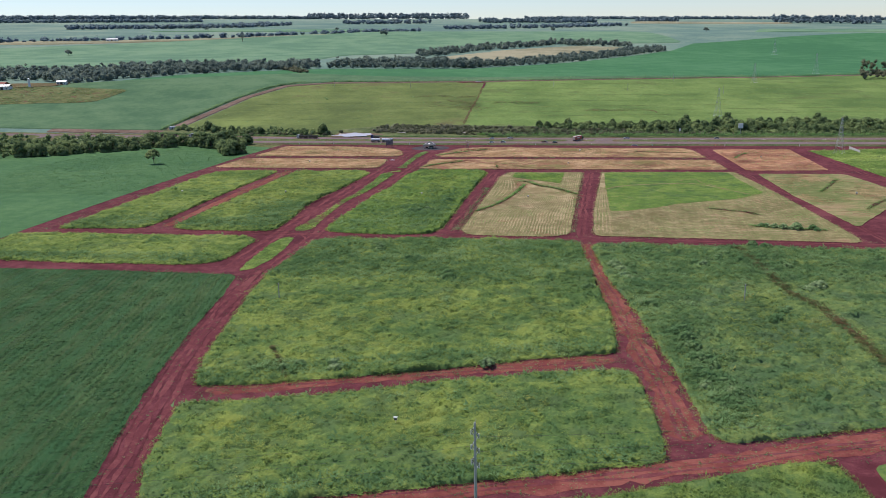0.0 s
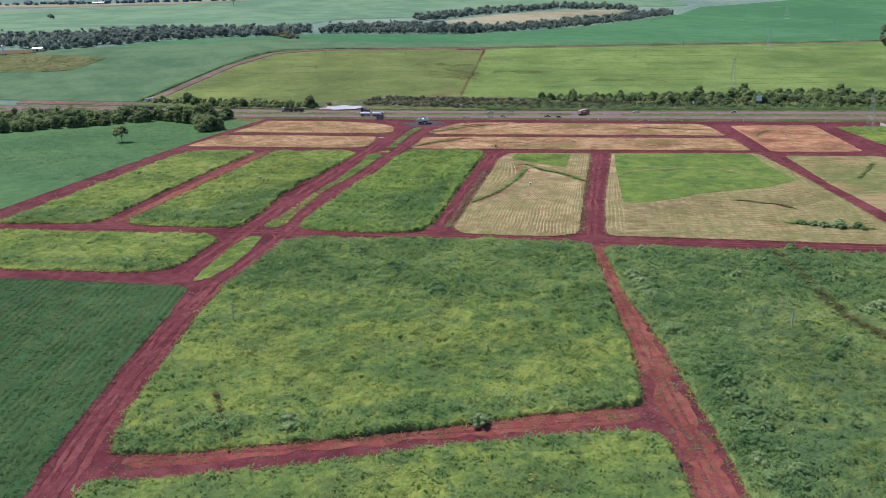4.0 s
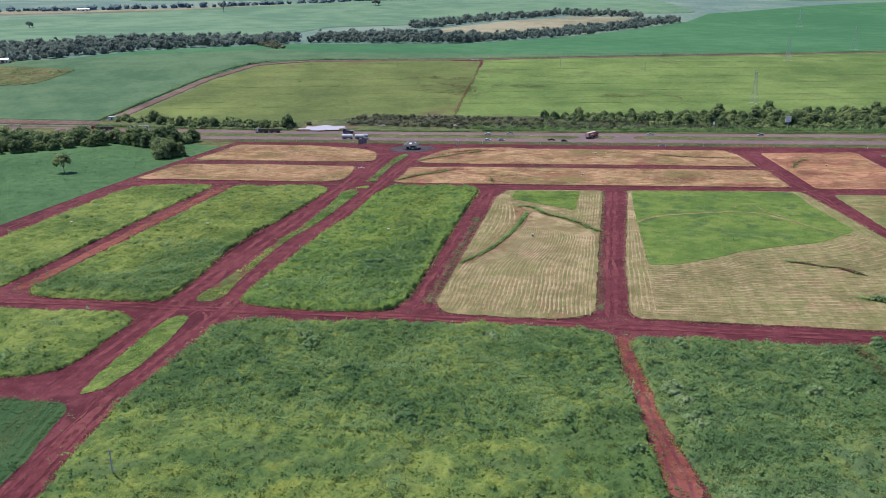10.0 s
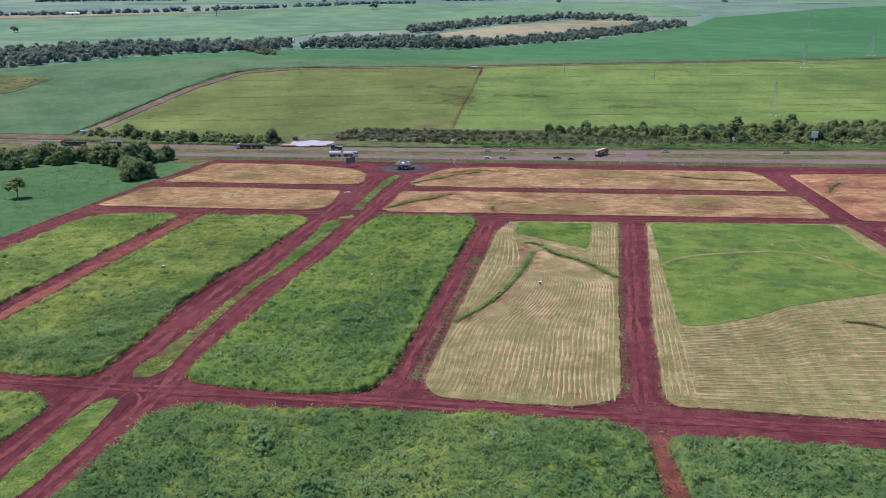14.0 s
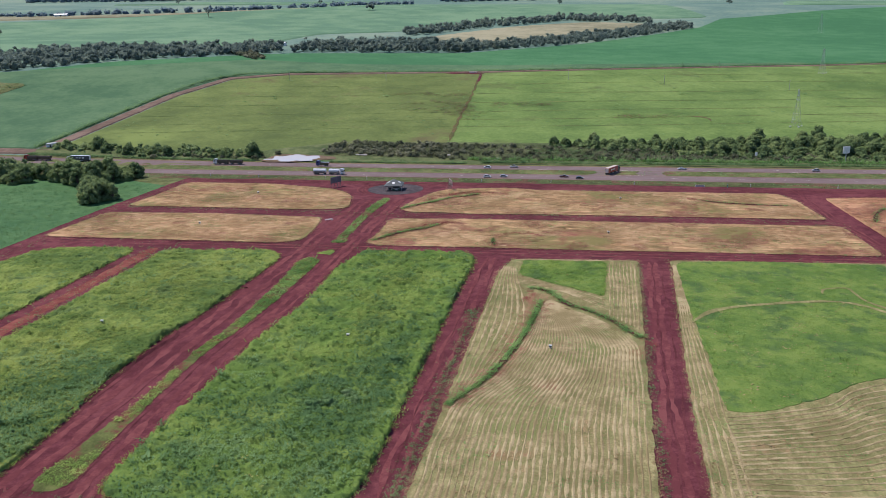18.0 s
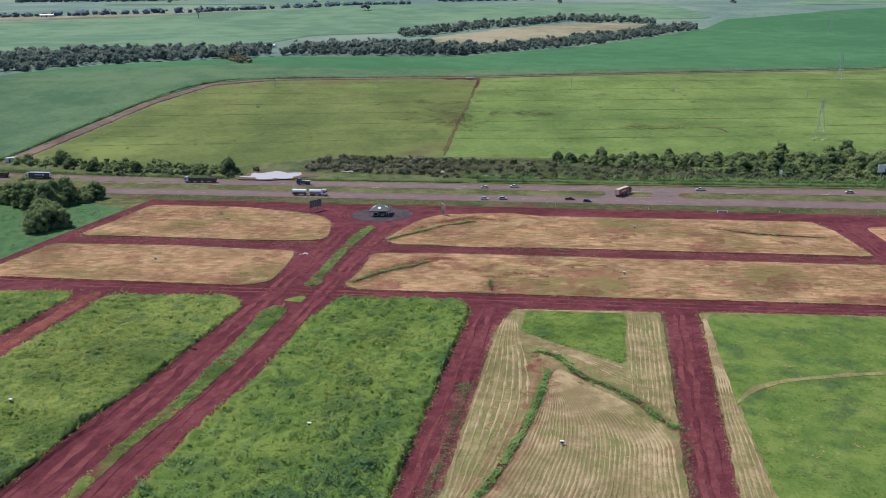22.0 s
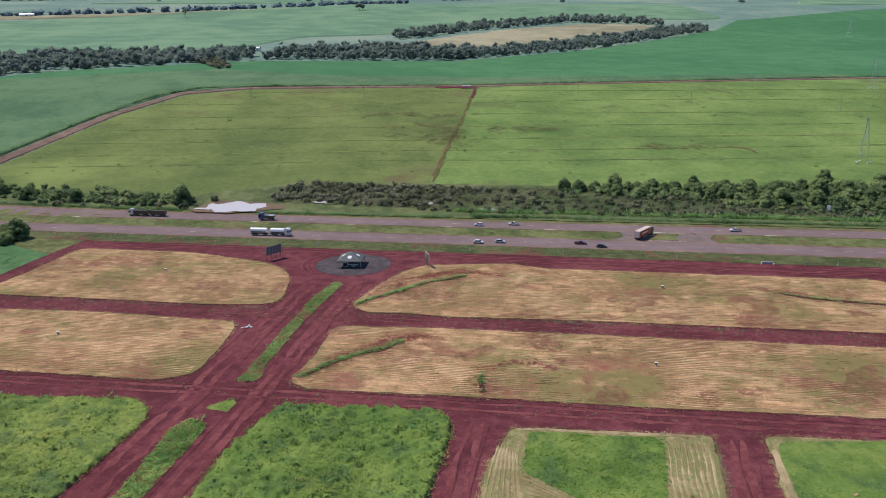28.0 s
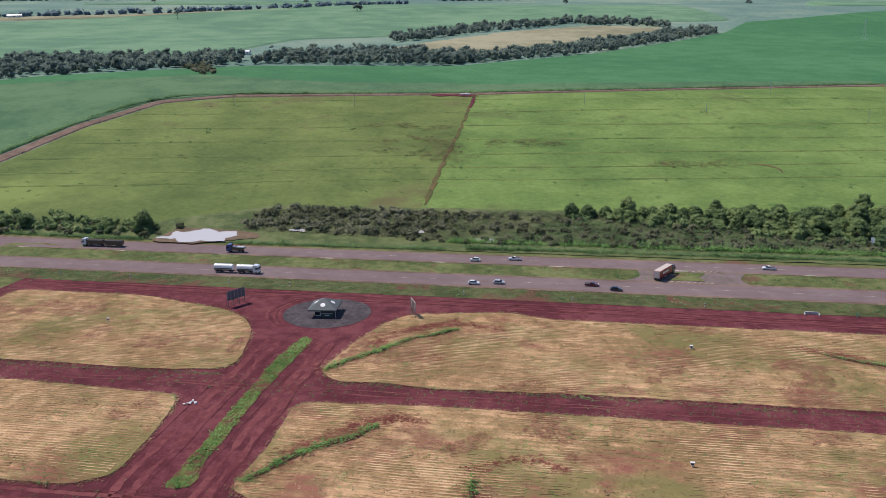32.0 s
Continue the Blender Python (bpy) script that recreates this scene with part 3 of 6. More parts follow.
# ---- blocks of the laid-out ground ----
BLOCKS = {}
BLOCKS["k"] = [(-271, 303), (-213, 301.7), (-163, 303.5), (-152.4, 308.5), (-150.6, 318), (-151.2, 332), (-150.3, 345), (-158, 350.3), (-191, 349), (-271, 346)]
BLOCKS["l1"] = [(-258, 357), (-219, 361), (-214, 367), (-213.7, 531), (-218, 536), (-247, 532), (-257, 521), (-256, 440)]
BLOCKS["l2"] = [(-202, 366), (-194, 360.6), (-163, 360.5), (-152, 362), (-149.7, 367), (-150.5, 392), (-153.3, 413), (-153.5, 444), (-150.5, 466), (-149.2, 511), (-149, 530), (-156, 539), (-200.5, 534), (-200, 425), (-201, 388)]
BLOCKS["b"] = [(-125.5, 368), (-122.8, 363.5), (-110, 360.5), (-89, 360), (-74.5, 363.5), (-71.8, 376), (-72, 437), (-72.5, 536), (-76, 543), (-117, 541), (-120.5, 529), (-122, 515), (-120.6, 480), (-124, 440), (-124, 412), (-126, 385)]
BLOCKS["d"] = [(-123.5, 344), (-117, 349), (-80, 352), (-41, 355), (-16, 355.7), (-7.5, 350), (-5.9, 331.7), (0.2, 291), (3.7, 266), (5.6, 241.5), (5.8, 229.4), (-1.8, 227), (-15, 222.3), (-47.7, 208.7), (-75.6, 199), (-89, 194), (-103.5, 192), (-106, 196), (-109.5, 207), (-113, 224), (-117, 244), (-121.6, 269), (-125.6, 299), (-123.6, 322)]
BLOCKS["e"] = [(-102.5, 181), (-92.4, 182.5), (-63, 192.7), (-38, 203.5), (-4.6, 215), (7.9, 217), (10.6, 212.7), (12.7, 200.4), (14.6, 184.6), (15.6, 174), (14.3, 167), (-24, 153), (-86, 132), (-95, 149), (-98.8, 164.5)]
BLOCKS["f"] = [(-1, 351), (-2.5, 346), (4.2, 300), (11, 273.7), (17.2, 240), (22.4, 210), (25.7, 181.5), (29.8, 178), (39.3, 181), (65, 191), (130, 218.4), (130, 352)]
BLOCKS["f2"] = [(129, 219), (300, 290), (300, 353), (129, 352)]
BLOCKS["h"] = [(-5, 148), (24, 162), (41, 171), (50, 172), (53, 158), (60, 40), (97, -280), (24, -280), (-64, 50), (-82, 122)]
BLOCKS["h2"] = [(57, 173), (70, 176), (300, 270), (300, -280), (110, -280), (70, 60)]
BLOCKS["t"] = [(-62, 372), (-58, 363), (-36, 362), (-24, 362.5), (-16.5, 365), (-12.6, 371), (-12.2, 455), (-11.5, 495), (-11.5, 541), (-58, 538), (-61.5, 520), (-61.5, 440)]
BLOCKS["r"] = [(-0.7, 366), (107, 364), (108, 372), (90, 499), (82, 547), (0, 542.5), (0.8, 535), (-1, 480), (-2.5, 418), (-2.5, 372)]
BLOCKS["u1"] = [(-261.6, 674), (-211, 674.4), (-174, 664.4), (-162, 657.6), (-153.5, 643.4), (-150.6, 630), (-148.5, 620), (-152, 615.5), (-167, 612.6), (-230, 612.4), (-264, 612), (-262, 640)]
BLOCKS["u2"] = [(-265, 597), (-205, 599.4), (-174.5, 598), (-155, 597), (-152.8, 588.7), (-150.5, 573), (-150, 556), (-158, 551), (-268, 550)]
BLOCKS["u3"] = [(-122, 618), (-119, 638), (-113, 659), (-106, 668), (-75, 674), (-58, 669), (62, 670), (68, 655), (73, 615), (43, 615), (-48, 613.5), (-88, 611), (-102, 613), (-116, 612)]
BLOCKS["u4"] = [(-121.3, 594.8), (-118, 597.7), (-86, 600.5), (-48, 601), (76, 603), (80, 557), (26, 555.8), (-26, 553.7), (-77, 553), (-98, 552), (-116, 551.7), (-121, 556), (-120.7, 561), (-120, 572)]
BLOCKS["u5"] = [(82, 662), (138, 668), (141, 558), (91, 554)]
BLOCKS["v1"] = [(95, 541), (146, 543), (156, 491), (141, 440), (113, 392), (101, 465)]
GROWTH = dict(b=1.5, l1=1.0, l2=1.2, d=1.25, e=1.05, f=1.3, k=0.85)
CORNER = dict(t=3, r=4, u1=6, u2=5, u3=4, u4=5, d=4)
GREEN = dict(k=(GRASS, "yellow-green grass"), l1=(GRASS, "tall green grass"), l2=(GRASS, "tall green grass with darker weeds"), b=(LUSH, "lush green grass and dark weeds"), d=(WEEDY, "rough grass and weeds"),
             e=(WEEDY, "rough grass and weeds"), f=(OLIVE, "rough weeds with castor shrubs"), f2=(OLIVE, "rough weeds"), h=(WEEDY, "rough grass and weeds"), h2=(WEEDY, "rough grass and weeds"))
DRY = dict(t=(STUBBLE_NS, "mown straw-coloured stubble in rows"), r=(STUBBLE_NS, "mown straw-coloured stubble"), u1=(STUBBLE, "dry mown grass"), u2=(STUBBLE, "dry mown grass"), u3=(STUBBLE, "dry mown grass"),
           u4=(STUBBLE, "dry mown grass"), u5=(STUBBLE_RED, "dry reddish mown grass"), v1=(STUBBLE_GREEN, "half-green mown grass"))
for key, (mat, words) in GREEN.items():
    sheet("field_block_" + key, rounded(BLOCKS[key], CORNER.get(key, 5)), 0.3, 0.75 if key in GROWTH else 3, mat, "building plot overgrown with " + words, "field", wear=0.7, edge=1.2, hump=0.0 if key in GROWTH else 0.3, bank=0.5, growth=GROWTH.get(key, 0.0))
FIELDS = {}
for key, (mat, words) in DRY.items():
    FIELDS[key] = sheet("field_block_" + key, rounded(BLOCKS[key], CORNER.get(key, 5)), 0.28, 5, mat, "building plot of " + words, "field", wear=0.5, edge=1.6, bank=0.5)

for k, key in enumerate(("d", "e", "f", "b", "l1", "l2", "k")):
    tufts("grass_tufts", rounded(BLOCKS[key], 4), 0.45, 0.46, {"b": LUSH_BLADES, "l1": GRASS_BLADES, "l2": GRASS_BLADES, "k": GRASS_BLADES, "f": OLIVE_BLADES}.get(key, WEEDY_BLADES), "rough green grass", seed=3 + k, off=0.2, seat=GROWTH[key], blades=6, tilt=0.55, lift=0.22, slim=1.0, spread=0.9)
tufts("grass_tufts", [(-5, 148), (24, 162), (50, 172), (53, 158), (54, 120), (-70, 120)], 2.4, 0.40, WEEDY_BLADES, "rough green grass", seed=19, off=0.28, tilt=1.2, lift=0.6, slim=0.7, spread=0.8, mound=(0.3, 1.2, -0.2))
WEED_BEDS = []
WEED_BEDS.append(([(-127, 350), (-9, 353), (-3, 345), (0, 300), (-60, 288), (-122, 292)], 1.3, "d"))
WEED_BEDS.append(([(1, 348), (9, 280), (24, 182), (40, 188), (30, 250), (38, 300), (140, 312), (140, 352)], 1.2, "f"))
WEED_BEDS.append(([(-120, 366), (-79, 366), (-77, 470), (-82, 470), (-92, 425), (-112, 402), (-118, 430)], 0.9, "b"))
WEED_BEDS.append(([(-201, 363), (-152, 365), (-151, 440), (-160, 410), (-172, 386), (-201, 378)], 1.1, "l2"))
WEED_BEDS.append(([(-263, 357), (-214, 362), (-209, 372), (-210, 440), (-216, 390), (-262, 372)], 1.0, "l1"))
WEED_BEDS.append(([(-270, 303), (-156, 307), (-151, 315), (-160, 318), (-270, 312)], 1.1, "k"))
WEED_BEDS.append(([(7, 231), (-51, 212), (-103, 191), (-108, 200), (-52, 219), (5, 238)], 1.2, "d"))
WEED_BEDS.append(([(-102, 186), (-49, 203), (8, 219), (9, 213), (-48, 198), (-98, 178)], 0.8, "e"))
WEED_BEDS.append(([(17, 176), (13, 168), (-24, 154), (-85, 133), (-80, 141), (-25, 161), (9, 174)], 1.0, "e"))
WEED_BEDS.append(([(-102, 418), (-98, 423), (-86, 421), (-76, 440), (-74, 376), (-84, 372), (-96, 403)], 0.9, "b"))
WEED_BEDS.append(([(-180, 424), (-167, 432), (-154, 422), (-152, 372), (-190, 364), (-200, 368), (-175, 385)], 0.9, "l2"))
WEED_BEDS.append(([(9, 300), (17, 262), (24, 215), (29, 182), (40, 184), (34, 215), (26, 250), (18, 300)], 1.1, "f"))
for k, (bed, thick, key) in enumerate(WEED_BEDS):
    tufts("weeds", bed, thick * 1.6, 0.38, L_WEED, "dark broad-leaved weeds", "weeds", seed=40 + k, off=0.35, seat=GROWTH[key], lift=0.7, tilt=1.2, stray=4.0 if k < 5 else 1.5, within=rounded(BLOCKS[key], 4))
for k, key in enumerate(("d", "e", "f", "b", "l1", "l2", "k")):
    tufts("weed_clumps", rounded(BLOCKS[key], 5), 0.8, 0.36, L_WEED, "darker weed clumps standing in the grass", "weeds", seed=55 + k, off=0.3, seat=GROWTH[key], blades=7, lift=0.8, mound=(0.19, 0.7, (0.20, 0.24, 0.12, 0.16, 0.26, 0.22, 0.28)[k]), tilt=1.2)
    tufts("grass_clumps", rounded(BLOCKS[key], 5), 0.7, 0.36, {"b": LUSH_BLADES, "l1": GRASS_BLADES, "l2": GRASS_BLADES, "k": GRASS_BLADES, "f": OLIVE_BLADES}.get(key, WEEDY_BLADES), "taller clumps standing in the grass", "grass", seed=75 + k, off=0.3, seat=GROWTH[key], blades=7, lift=0.6, mound=(0.16, 0.6, 0.16), slim=0.7, tilt=1.2)
    tufts("dry_clumps", rounded(BLOCKS[key], 5), 0.02, 0.30, L_DRY, "yellowing seed heads in the grass", "grass", seed=65 + k, off=0.4, seat=GROWTH[key], blades=8, lift=0.6, gaps=0.5)
tufts("soy_plants", rounded(SOY_NEAR[:7] + [(-87, 90), (-230, 90), (-281, 289), (-166, 294)], 5), 2.2, 0.28, L_SOY, "dense soy plants", "crop", seed=60, off=0.28, blades=7, lines=(11.5, 2.4))
tufts("soy_plants", [(-273, 440), (-273, 600), (-272, 655), (-330, 680), (-400, 600), (-420, 440)], 0.4, 0.36, L_SOY, "dense soy plants", "crop", seed=61, off=0.3, blades=6)


# ---- strips, ruts and ditches ----
def smooth_line(pts, step=2.5):
    """A curve through the points, in steps of about that length."""
    out, n = [], len(pts)
    for k in range(n - 1):
        p0, p1, p2, p3 = (Vector(pts[min(max(k + d, 0), n - 1)]) for d in (-1, 0, 1, 2))
        m = max(2, int((p2 - p1).length / step))
        for j in range(m):
            t = j / m
            out.append(0.5 * (2 * p1 + (p2 - p0) * t + (2 * p0 - 5 * p1 + 4 * p2 - p3) * t**2 + (3 * p1 - p0 - 3 * p2 + p3) * t**3))
    return out + [Vector(pts[-1])]


def ribbons(name, lines, mat, label, category, off=0.06, kind="stuff", step=2.5, wobble=0.0, fray=0.25, crown=0.0):
    """Flat or crowned strips laid on the land; lines: (width, points)."""
    vs, fs = [], []
    for q, (width, pts) in enumerate(lines):
        line = smooth_line(pts, step)
        base, n = len(vs), len(line)
        for k, p in enumerate(line):
            d = (line[min(k + 1, n - 1)] - line[max(k - 1, 0)]).normalized()
            nrm = Vector((-d.y, d.x))
            p = p + nrm * wobble * noise.noise((p.x * 0.08, p.y * 0.08, q + 3.0))
            w = width / 2 * max(0.05, 1 + fray * (noise.noise((p.x * 0.5, p.y * 0.5, q)) + noise.noise((p.x * 0.13, p.y * 0.13, q + 50))))
            w *= min(1.0, 0.25 + 0.4 * min(k, n - 1 - k))
            for e in (-1, 0, 1):
                a = p + nrm * w * e
                vs.append((a.x, a.y, gz(a.x, a.y) + off + (crown if e == 0 else 0)))
        for k in range(n - 1):
            for e in (0, 1):
                a = base + 3 * k + e
                fs.append((a, a + 1, a + 4, a + 3))
    ob = new(name, mesh_of(name, vs, fs, mat))
    return tagged(ob, label, category, "", kind)


def beside(pts, *shifts):
    """The line moved sideways, once for each shift."""
    out = []
    n = len(pts)
    for s in shifts:
        row = []
        for k, p in enumerate(pts):
            d = (Vector(pts[min(k + 1, n - 1)]) - Vector(pts[max(k - 1, 0)])).normalized()
            row.append((p[0] - d.y * s, p[1] + d.x * s))
        out.append(row)
    return out


def along_tufts(name, pts, width, count, size, mat, label, category, seed, off=0.1, seat=0.0, **how):
    """Plants in a band along a line."""
    g = np.random.default_rng(seed)
    line = smooth_line(pts, 1.0)
    k = g.integers(0, len(line), count)
    px = np.array([line[i].x for i in k]) + g.normal(0, width / 2.5, count)
    py = np.array([line[i].y for i in k]) + g.normal(0, width / 2.5, count)
    s = size * np.exp(g.normal(0, 0.4, count))
    if seat:
        off = off + canopy(px, py, seat)
    return tagged(new(name, tri_mesh(name, leaf_triangles(px, py, land(px, py) + off, s, 8, g, **how), mat)), label, category, "", "stuff")


AVE_W = [(-145, 300), (-145.5, 350), (-145.5, 420), (-144.5, 500), (-145, 560), (-145.5, 640)]
AVE_E = [(-127, 250), (-128.5, 300), (-128, 350), (-129.5, 420), (-127, 480), (-127, 560), (-127.5, 640)]
DIAG = [(16, -278), (-34, -90), (-74, 50), (-86, 90), (-97, 140), (-106, 172), (-115, 206), (-123.5, 250), (-130, 300)]
C1 = [(-262, 546), (-200, 546), (-120, 548), (-20, 549), (90, 551), (150, 552)]
C2 = [(-272, 352), (-200, 357), (-130, 358), (-60, 359), (0, 360), (60, 360), (200, 364)]
S1 = [(-67, 365), (-67, 450), (-67, 540)]
S2 = [(-7, 366), (-7, 450), (-5.5, 540)]
S3 = [(121, 340), (108, 430), (96, 490), (86, 550), (76, 620), (72, 682)]
S4 = [(164, 500), (158, 540), (150, 620), (138, 665), (128, 680)]
WEST = [(-266, 330), (-265, 440), (-265, 560), (-266, 640), (-265, 682)]
MIDLEFT = [(-206, 366), (-206, 450), (-207, 538)]
PROAD = [(-5, 352), (-3, 330), (1.7, 300), (6.5, 274), (11.4, 240), (16.7, 210), (20.5, 178)]
QROAD = [(-90, 126), (-23, 151), (20, 166), (60, 183), (140, 214), (280, 272)]
EAST_WEST = [(5, 225), (-50, 207), (-100, 189)]
SERVICE = [(-262, 683), (-180, 683), (-60, 681), (60, 679), (220, 682)]
U_ROAD = [(-262, 605), (-150, 606), (-60, 607), (74, 607)]
ruts = []
for line, shifts, w in ((AVE_W, (-2.8, 1.4), 1.9), (AVE_E, (-2.2, 1.0), 1.6), (DIAG, (-2.6, 0.4, 2.6), 1.2), (C1, (-2.4, 1.2), 1.3), (C2, (-1.6, 1.2), 1.2),
                        (S1, (-1.8, 1.2), 1.1), (S2, (-0.6, 2.0), 1.3), (S3, (-1.6, 0.6), 0.8), (S4, (-2, 0.5), 0.7), (WEST, (-1.2, 0.8), 0.6),
                        (SERVICE, (-4.0, -2.0, 0.0, 2.5), 0.8), (U_ROAD, (-1.5, 0.5), 0.6)):
    ruts += [(w, r) for r in beside(line, *shifts)]
ruts += [(0.6, [(-134, 340), (-136, 353), (-131, 362), (-126, 372)]), (0.6, [(-128, 350), (-133, 357), (-150, 359), (-180, 358)]), (0.6, [(-146, 365), (-140, 358), (-131, 352), (-128, 340)])]
for r in (16.5, 18.5, 20.5):
    ruts.append((0.6, [(-135.5 + r * math.cos(a), 665.5 + 0.95 * r * math.sin(a)) for a in np.linspace(2.0, 4.1, 10)]))
ribbons("wheel_tracks", ruts, SOIL_PALE, "pale wheel tracks worn into the red earth", "track", 0.05, wobble=1.1, fray=1.0)
dark = []
for line, shifts in ((AVE_W, (-4.8, 4.2)), (AVE_E, (-3.6, 3.4)), (DIAG, (-1.4, 3.6)), (C1, (2.6,)), (C2, (-2.4,)), (S1, (-3.4, 0.6)), (S2, (-2.6, 0.6)), (S3, (-1.0,)), (SERVICE, (-3.0, 1.2))):
    dark += [(0.4, r) for r in beside(line, *shifts)]
for r in (17.5, 19.5):
    dark.append((0.5, [(-135.5 + r * math.cos(a), 665.5 + 0.95 * r * math.sin(a)) for a in np.linspace(1.9, 4.0, 10)]))
ribbons("wheel_ruts", dark, SOIL_DARK, "dark wheel ruts in the red earth", "track", 0.065, wobble=0.9, fray=1.0)
ribbons("road_tracks", [(6.5, PROAD), (7.0, QROAD), (7.0, EAST_WEST)], SOIL_WARM, "dusty orange-red earth of the side streets", "track", 0.04, wobble=0.8, fray=0.5)
ribbons("wheel_tracks", [(0.7, r) for q in (PROAD, QROAD, EAST_WEST) for r in beside(q, -1.2, 0.9)], SOIL_PALE, "faint wheel tracks in the side streets", "track", 0.06, wobble=1.2, fray=1.4)
along_tufts("farm_track", [(56, 348), (60, 323), (62, 306), (65.3, 287), (69.9, 277), (72.1, 264), (74.2, 253), (77, 229), (84, 205)], 2.4, 4200, 0.34, TRAMPLED, "narrow worn track through the weeds", "track", 290, 0.42, GROWTH["f"], tilt=0.15, lift=0.12)

ribbons("earth_berm", [(1.5, [(-153.1, 385), (-152.2, 394.6), (-152.3, 409.5), (-151.9, 425.9), (-150.9, 439.6), (-149.9, 443.8), (-150.9, 448.5), (-154, 451)]), (1.3, [(-154, 484.8), (-153, 489.7), (-150, 492), (-146.5, 491.6)])], SOIL_DARK, "low ridge of pushed-up red earth beside the avenue", "earth bank", 0.06, step=1.5, fray=0.6, wobble=0.4, crown=0.5)
along_tufts("rill", [(-94.1, 220.7), (-87.8, 209.9), (-84.5, 204), (-81.7, 199)], 0.5, 420, 0.26, TRAMPLED, "thin washed-out rill in the grass", "ditch", 291, 0.42, GROWTH["d"], tilt=0.15, lift=0.12)

ribbons("overgrown_street", [(5.0, MIDLEFT)], SOIL_WARM, "half-overgrown earth street between two plots", "street", 0.07, fray=0.4)

# grass medians of the avenue
MEDIANS = [[(-141, 348), (-137, 352), (-134.5, 349), (-132.5, 333), (-131.8, 313), (-134.5, 300), (-138.5, 297), (-140.2, 311), (-141.3, 333)],
           [(-141, 367), (-139, 362.5), (-133.5, 364.5), (-132.3, 369), (-134, 389), (-135.3, 420), (-134.6, 441), (-132.6, 455), (-131.6, 480), (-131.4, 505), (-132, 528), (-138, 531), (-140.5, 525), (-138, 505), (-136.6, 463), (-138.8, 432), (-138, 402)],
           [(-136.4, 643), (-132, 642), (-133.2, 602), (-131.8, 565), (-129.9, 554.7), (-136, 552.6), (-136.4, 575), (-137.5, 602), (-138.2, 623)],
           [(-137.2, 536.3), (-135, 541), (-131, 542.8), (-130, 535.3)]]
for k, m in enumerate(MEDIANS):
    sheet("median_grass", rounded(m, 2), 0.14, 4, (GRASS, MEDIAN, MEDIAN, GRASS)[k], "worn grass median between the two red carriageways", "median", wear=0.7, edge=1.5, bank=0.5)
    tufts("grass_tufts", rounded(m, 2), (2.6, 4.6, 3.4, 2.4)[k], 0.24, L_CANE if k == 2 else L_GRASS, "patchy median grass", seed=80 + k, off=0.12, tilt=0.9, slim=0.9, lift=0.8, gaps=(0.1, 0.40, 0.16, 0.2)[k])
tufts("grass_tufts", [(-140, 526), (-138, 531), (-132, 528), (-131.5, 480), (-133, 455), (-136.5, 462), (-138, 505)], 3.4, 0.26, L_CANE, "dense green median grass", seed=86, off=0.15, tilt=0.9, slim=0.9, lift=1.0, gaps=0.12)
for k, (zone, key) in enumerate((([(42, 200), (72, 212), (70, 285), (44, 292), (36, 250)], "f"), ([(-75, 225), (0, 245), (-6, 290), (-60, 282), (-108, 260), (-104, 225)], "d"), ([(-80, 150), (-20, 170), (5, 195), (-45, 190), (-90, 170)], "e"), ([(-115, 440), (-95, 420), (-84, 470), (-84, 535), (-112, 535)], "b"), ([(-196, 400), (-165, 400), (-158, 470), (-162, 530), (-198, 525)], "l2"))):
    tufts("pale_grass", zone, 1.5, 0.30, L_YELLOW, "paler yellow-green grass", seed=190 + k, off=0.3, seat=GROWTH[key], tilt=0.9, lift=0.4, slim=0.8, stray=5.0, gaps=0.42, within=rounded(BLOCKS[key], 4))
for k, key in enumerate(("d", "e", "f", "b", "l1", "l2", "k", "h")):
    line = rounded(BLOCKS[key], 5)
    line = [p for p in line + line[:1] if p[0] < 140 and p[1] > 60]
    run = sum((Vector(line[i + 1]) - Vector(line[i])).length for i in range(len(line) - 1))
    along_tufts("edge_grass", line, 1.3, int(run * 5), 0.30, GRASS_BLADES, "grass hanging over the plot's worn edge", "grass", 200 + k, 0.15, tilt=1.2, slim=0.6)
for k, (line, w, c) in enumerate((([(-64.5, 372), (-64, 440), (-64.5, 480)], 3, 700), ([(-73, 372), (-72, 420)], 2, 250), (MIDLEFT, 6, 900), (PROAD, 9, 1500), (beside(C2, 4.5)[0], 2, 500), (QROAD, 9, 1500), ([(-11, 372), (-11, 538)], 1.6, 500), ([(-1, 372), (0, 470)], 1.6, 300), (EAST_WEST, 6, 700), (U_ROAD, 9, 900), (WEST, 7, 700), (DIAG, 11, 900), (C1, 9, 600), ([(-262, 610.5), (-200, 610), (-150, 612)], 1.5, 350), ([(-118, 611), (-60, 611.5), (-20, 612), (60, 611)], 1.5, 500))):
    along_tufts("roadside_weeds", line, w, int(c * 1.6), 0.22 if k == 0 else 0.18, L_WEED, "sparse weeds on the red earth", "weeds", 90 + k, 0.02)

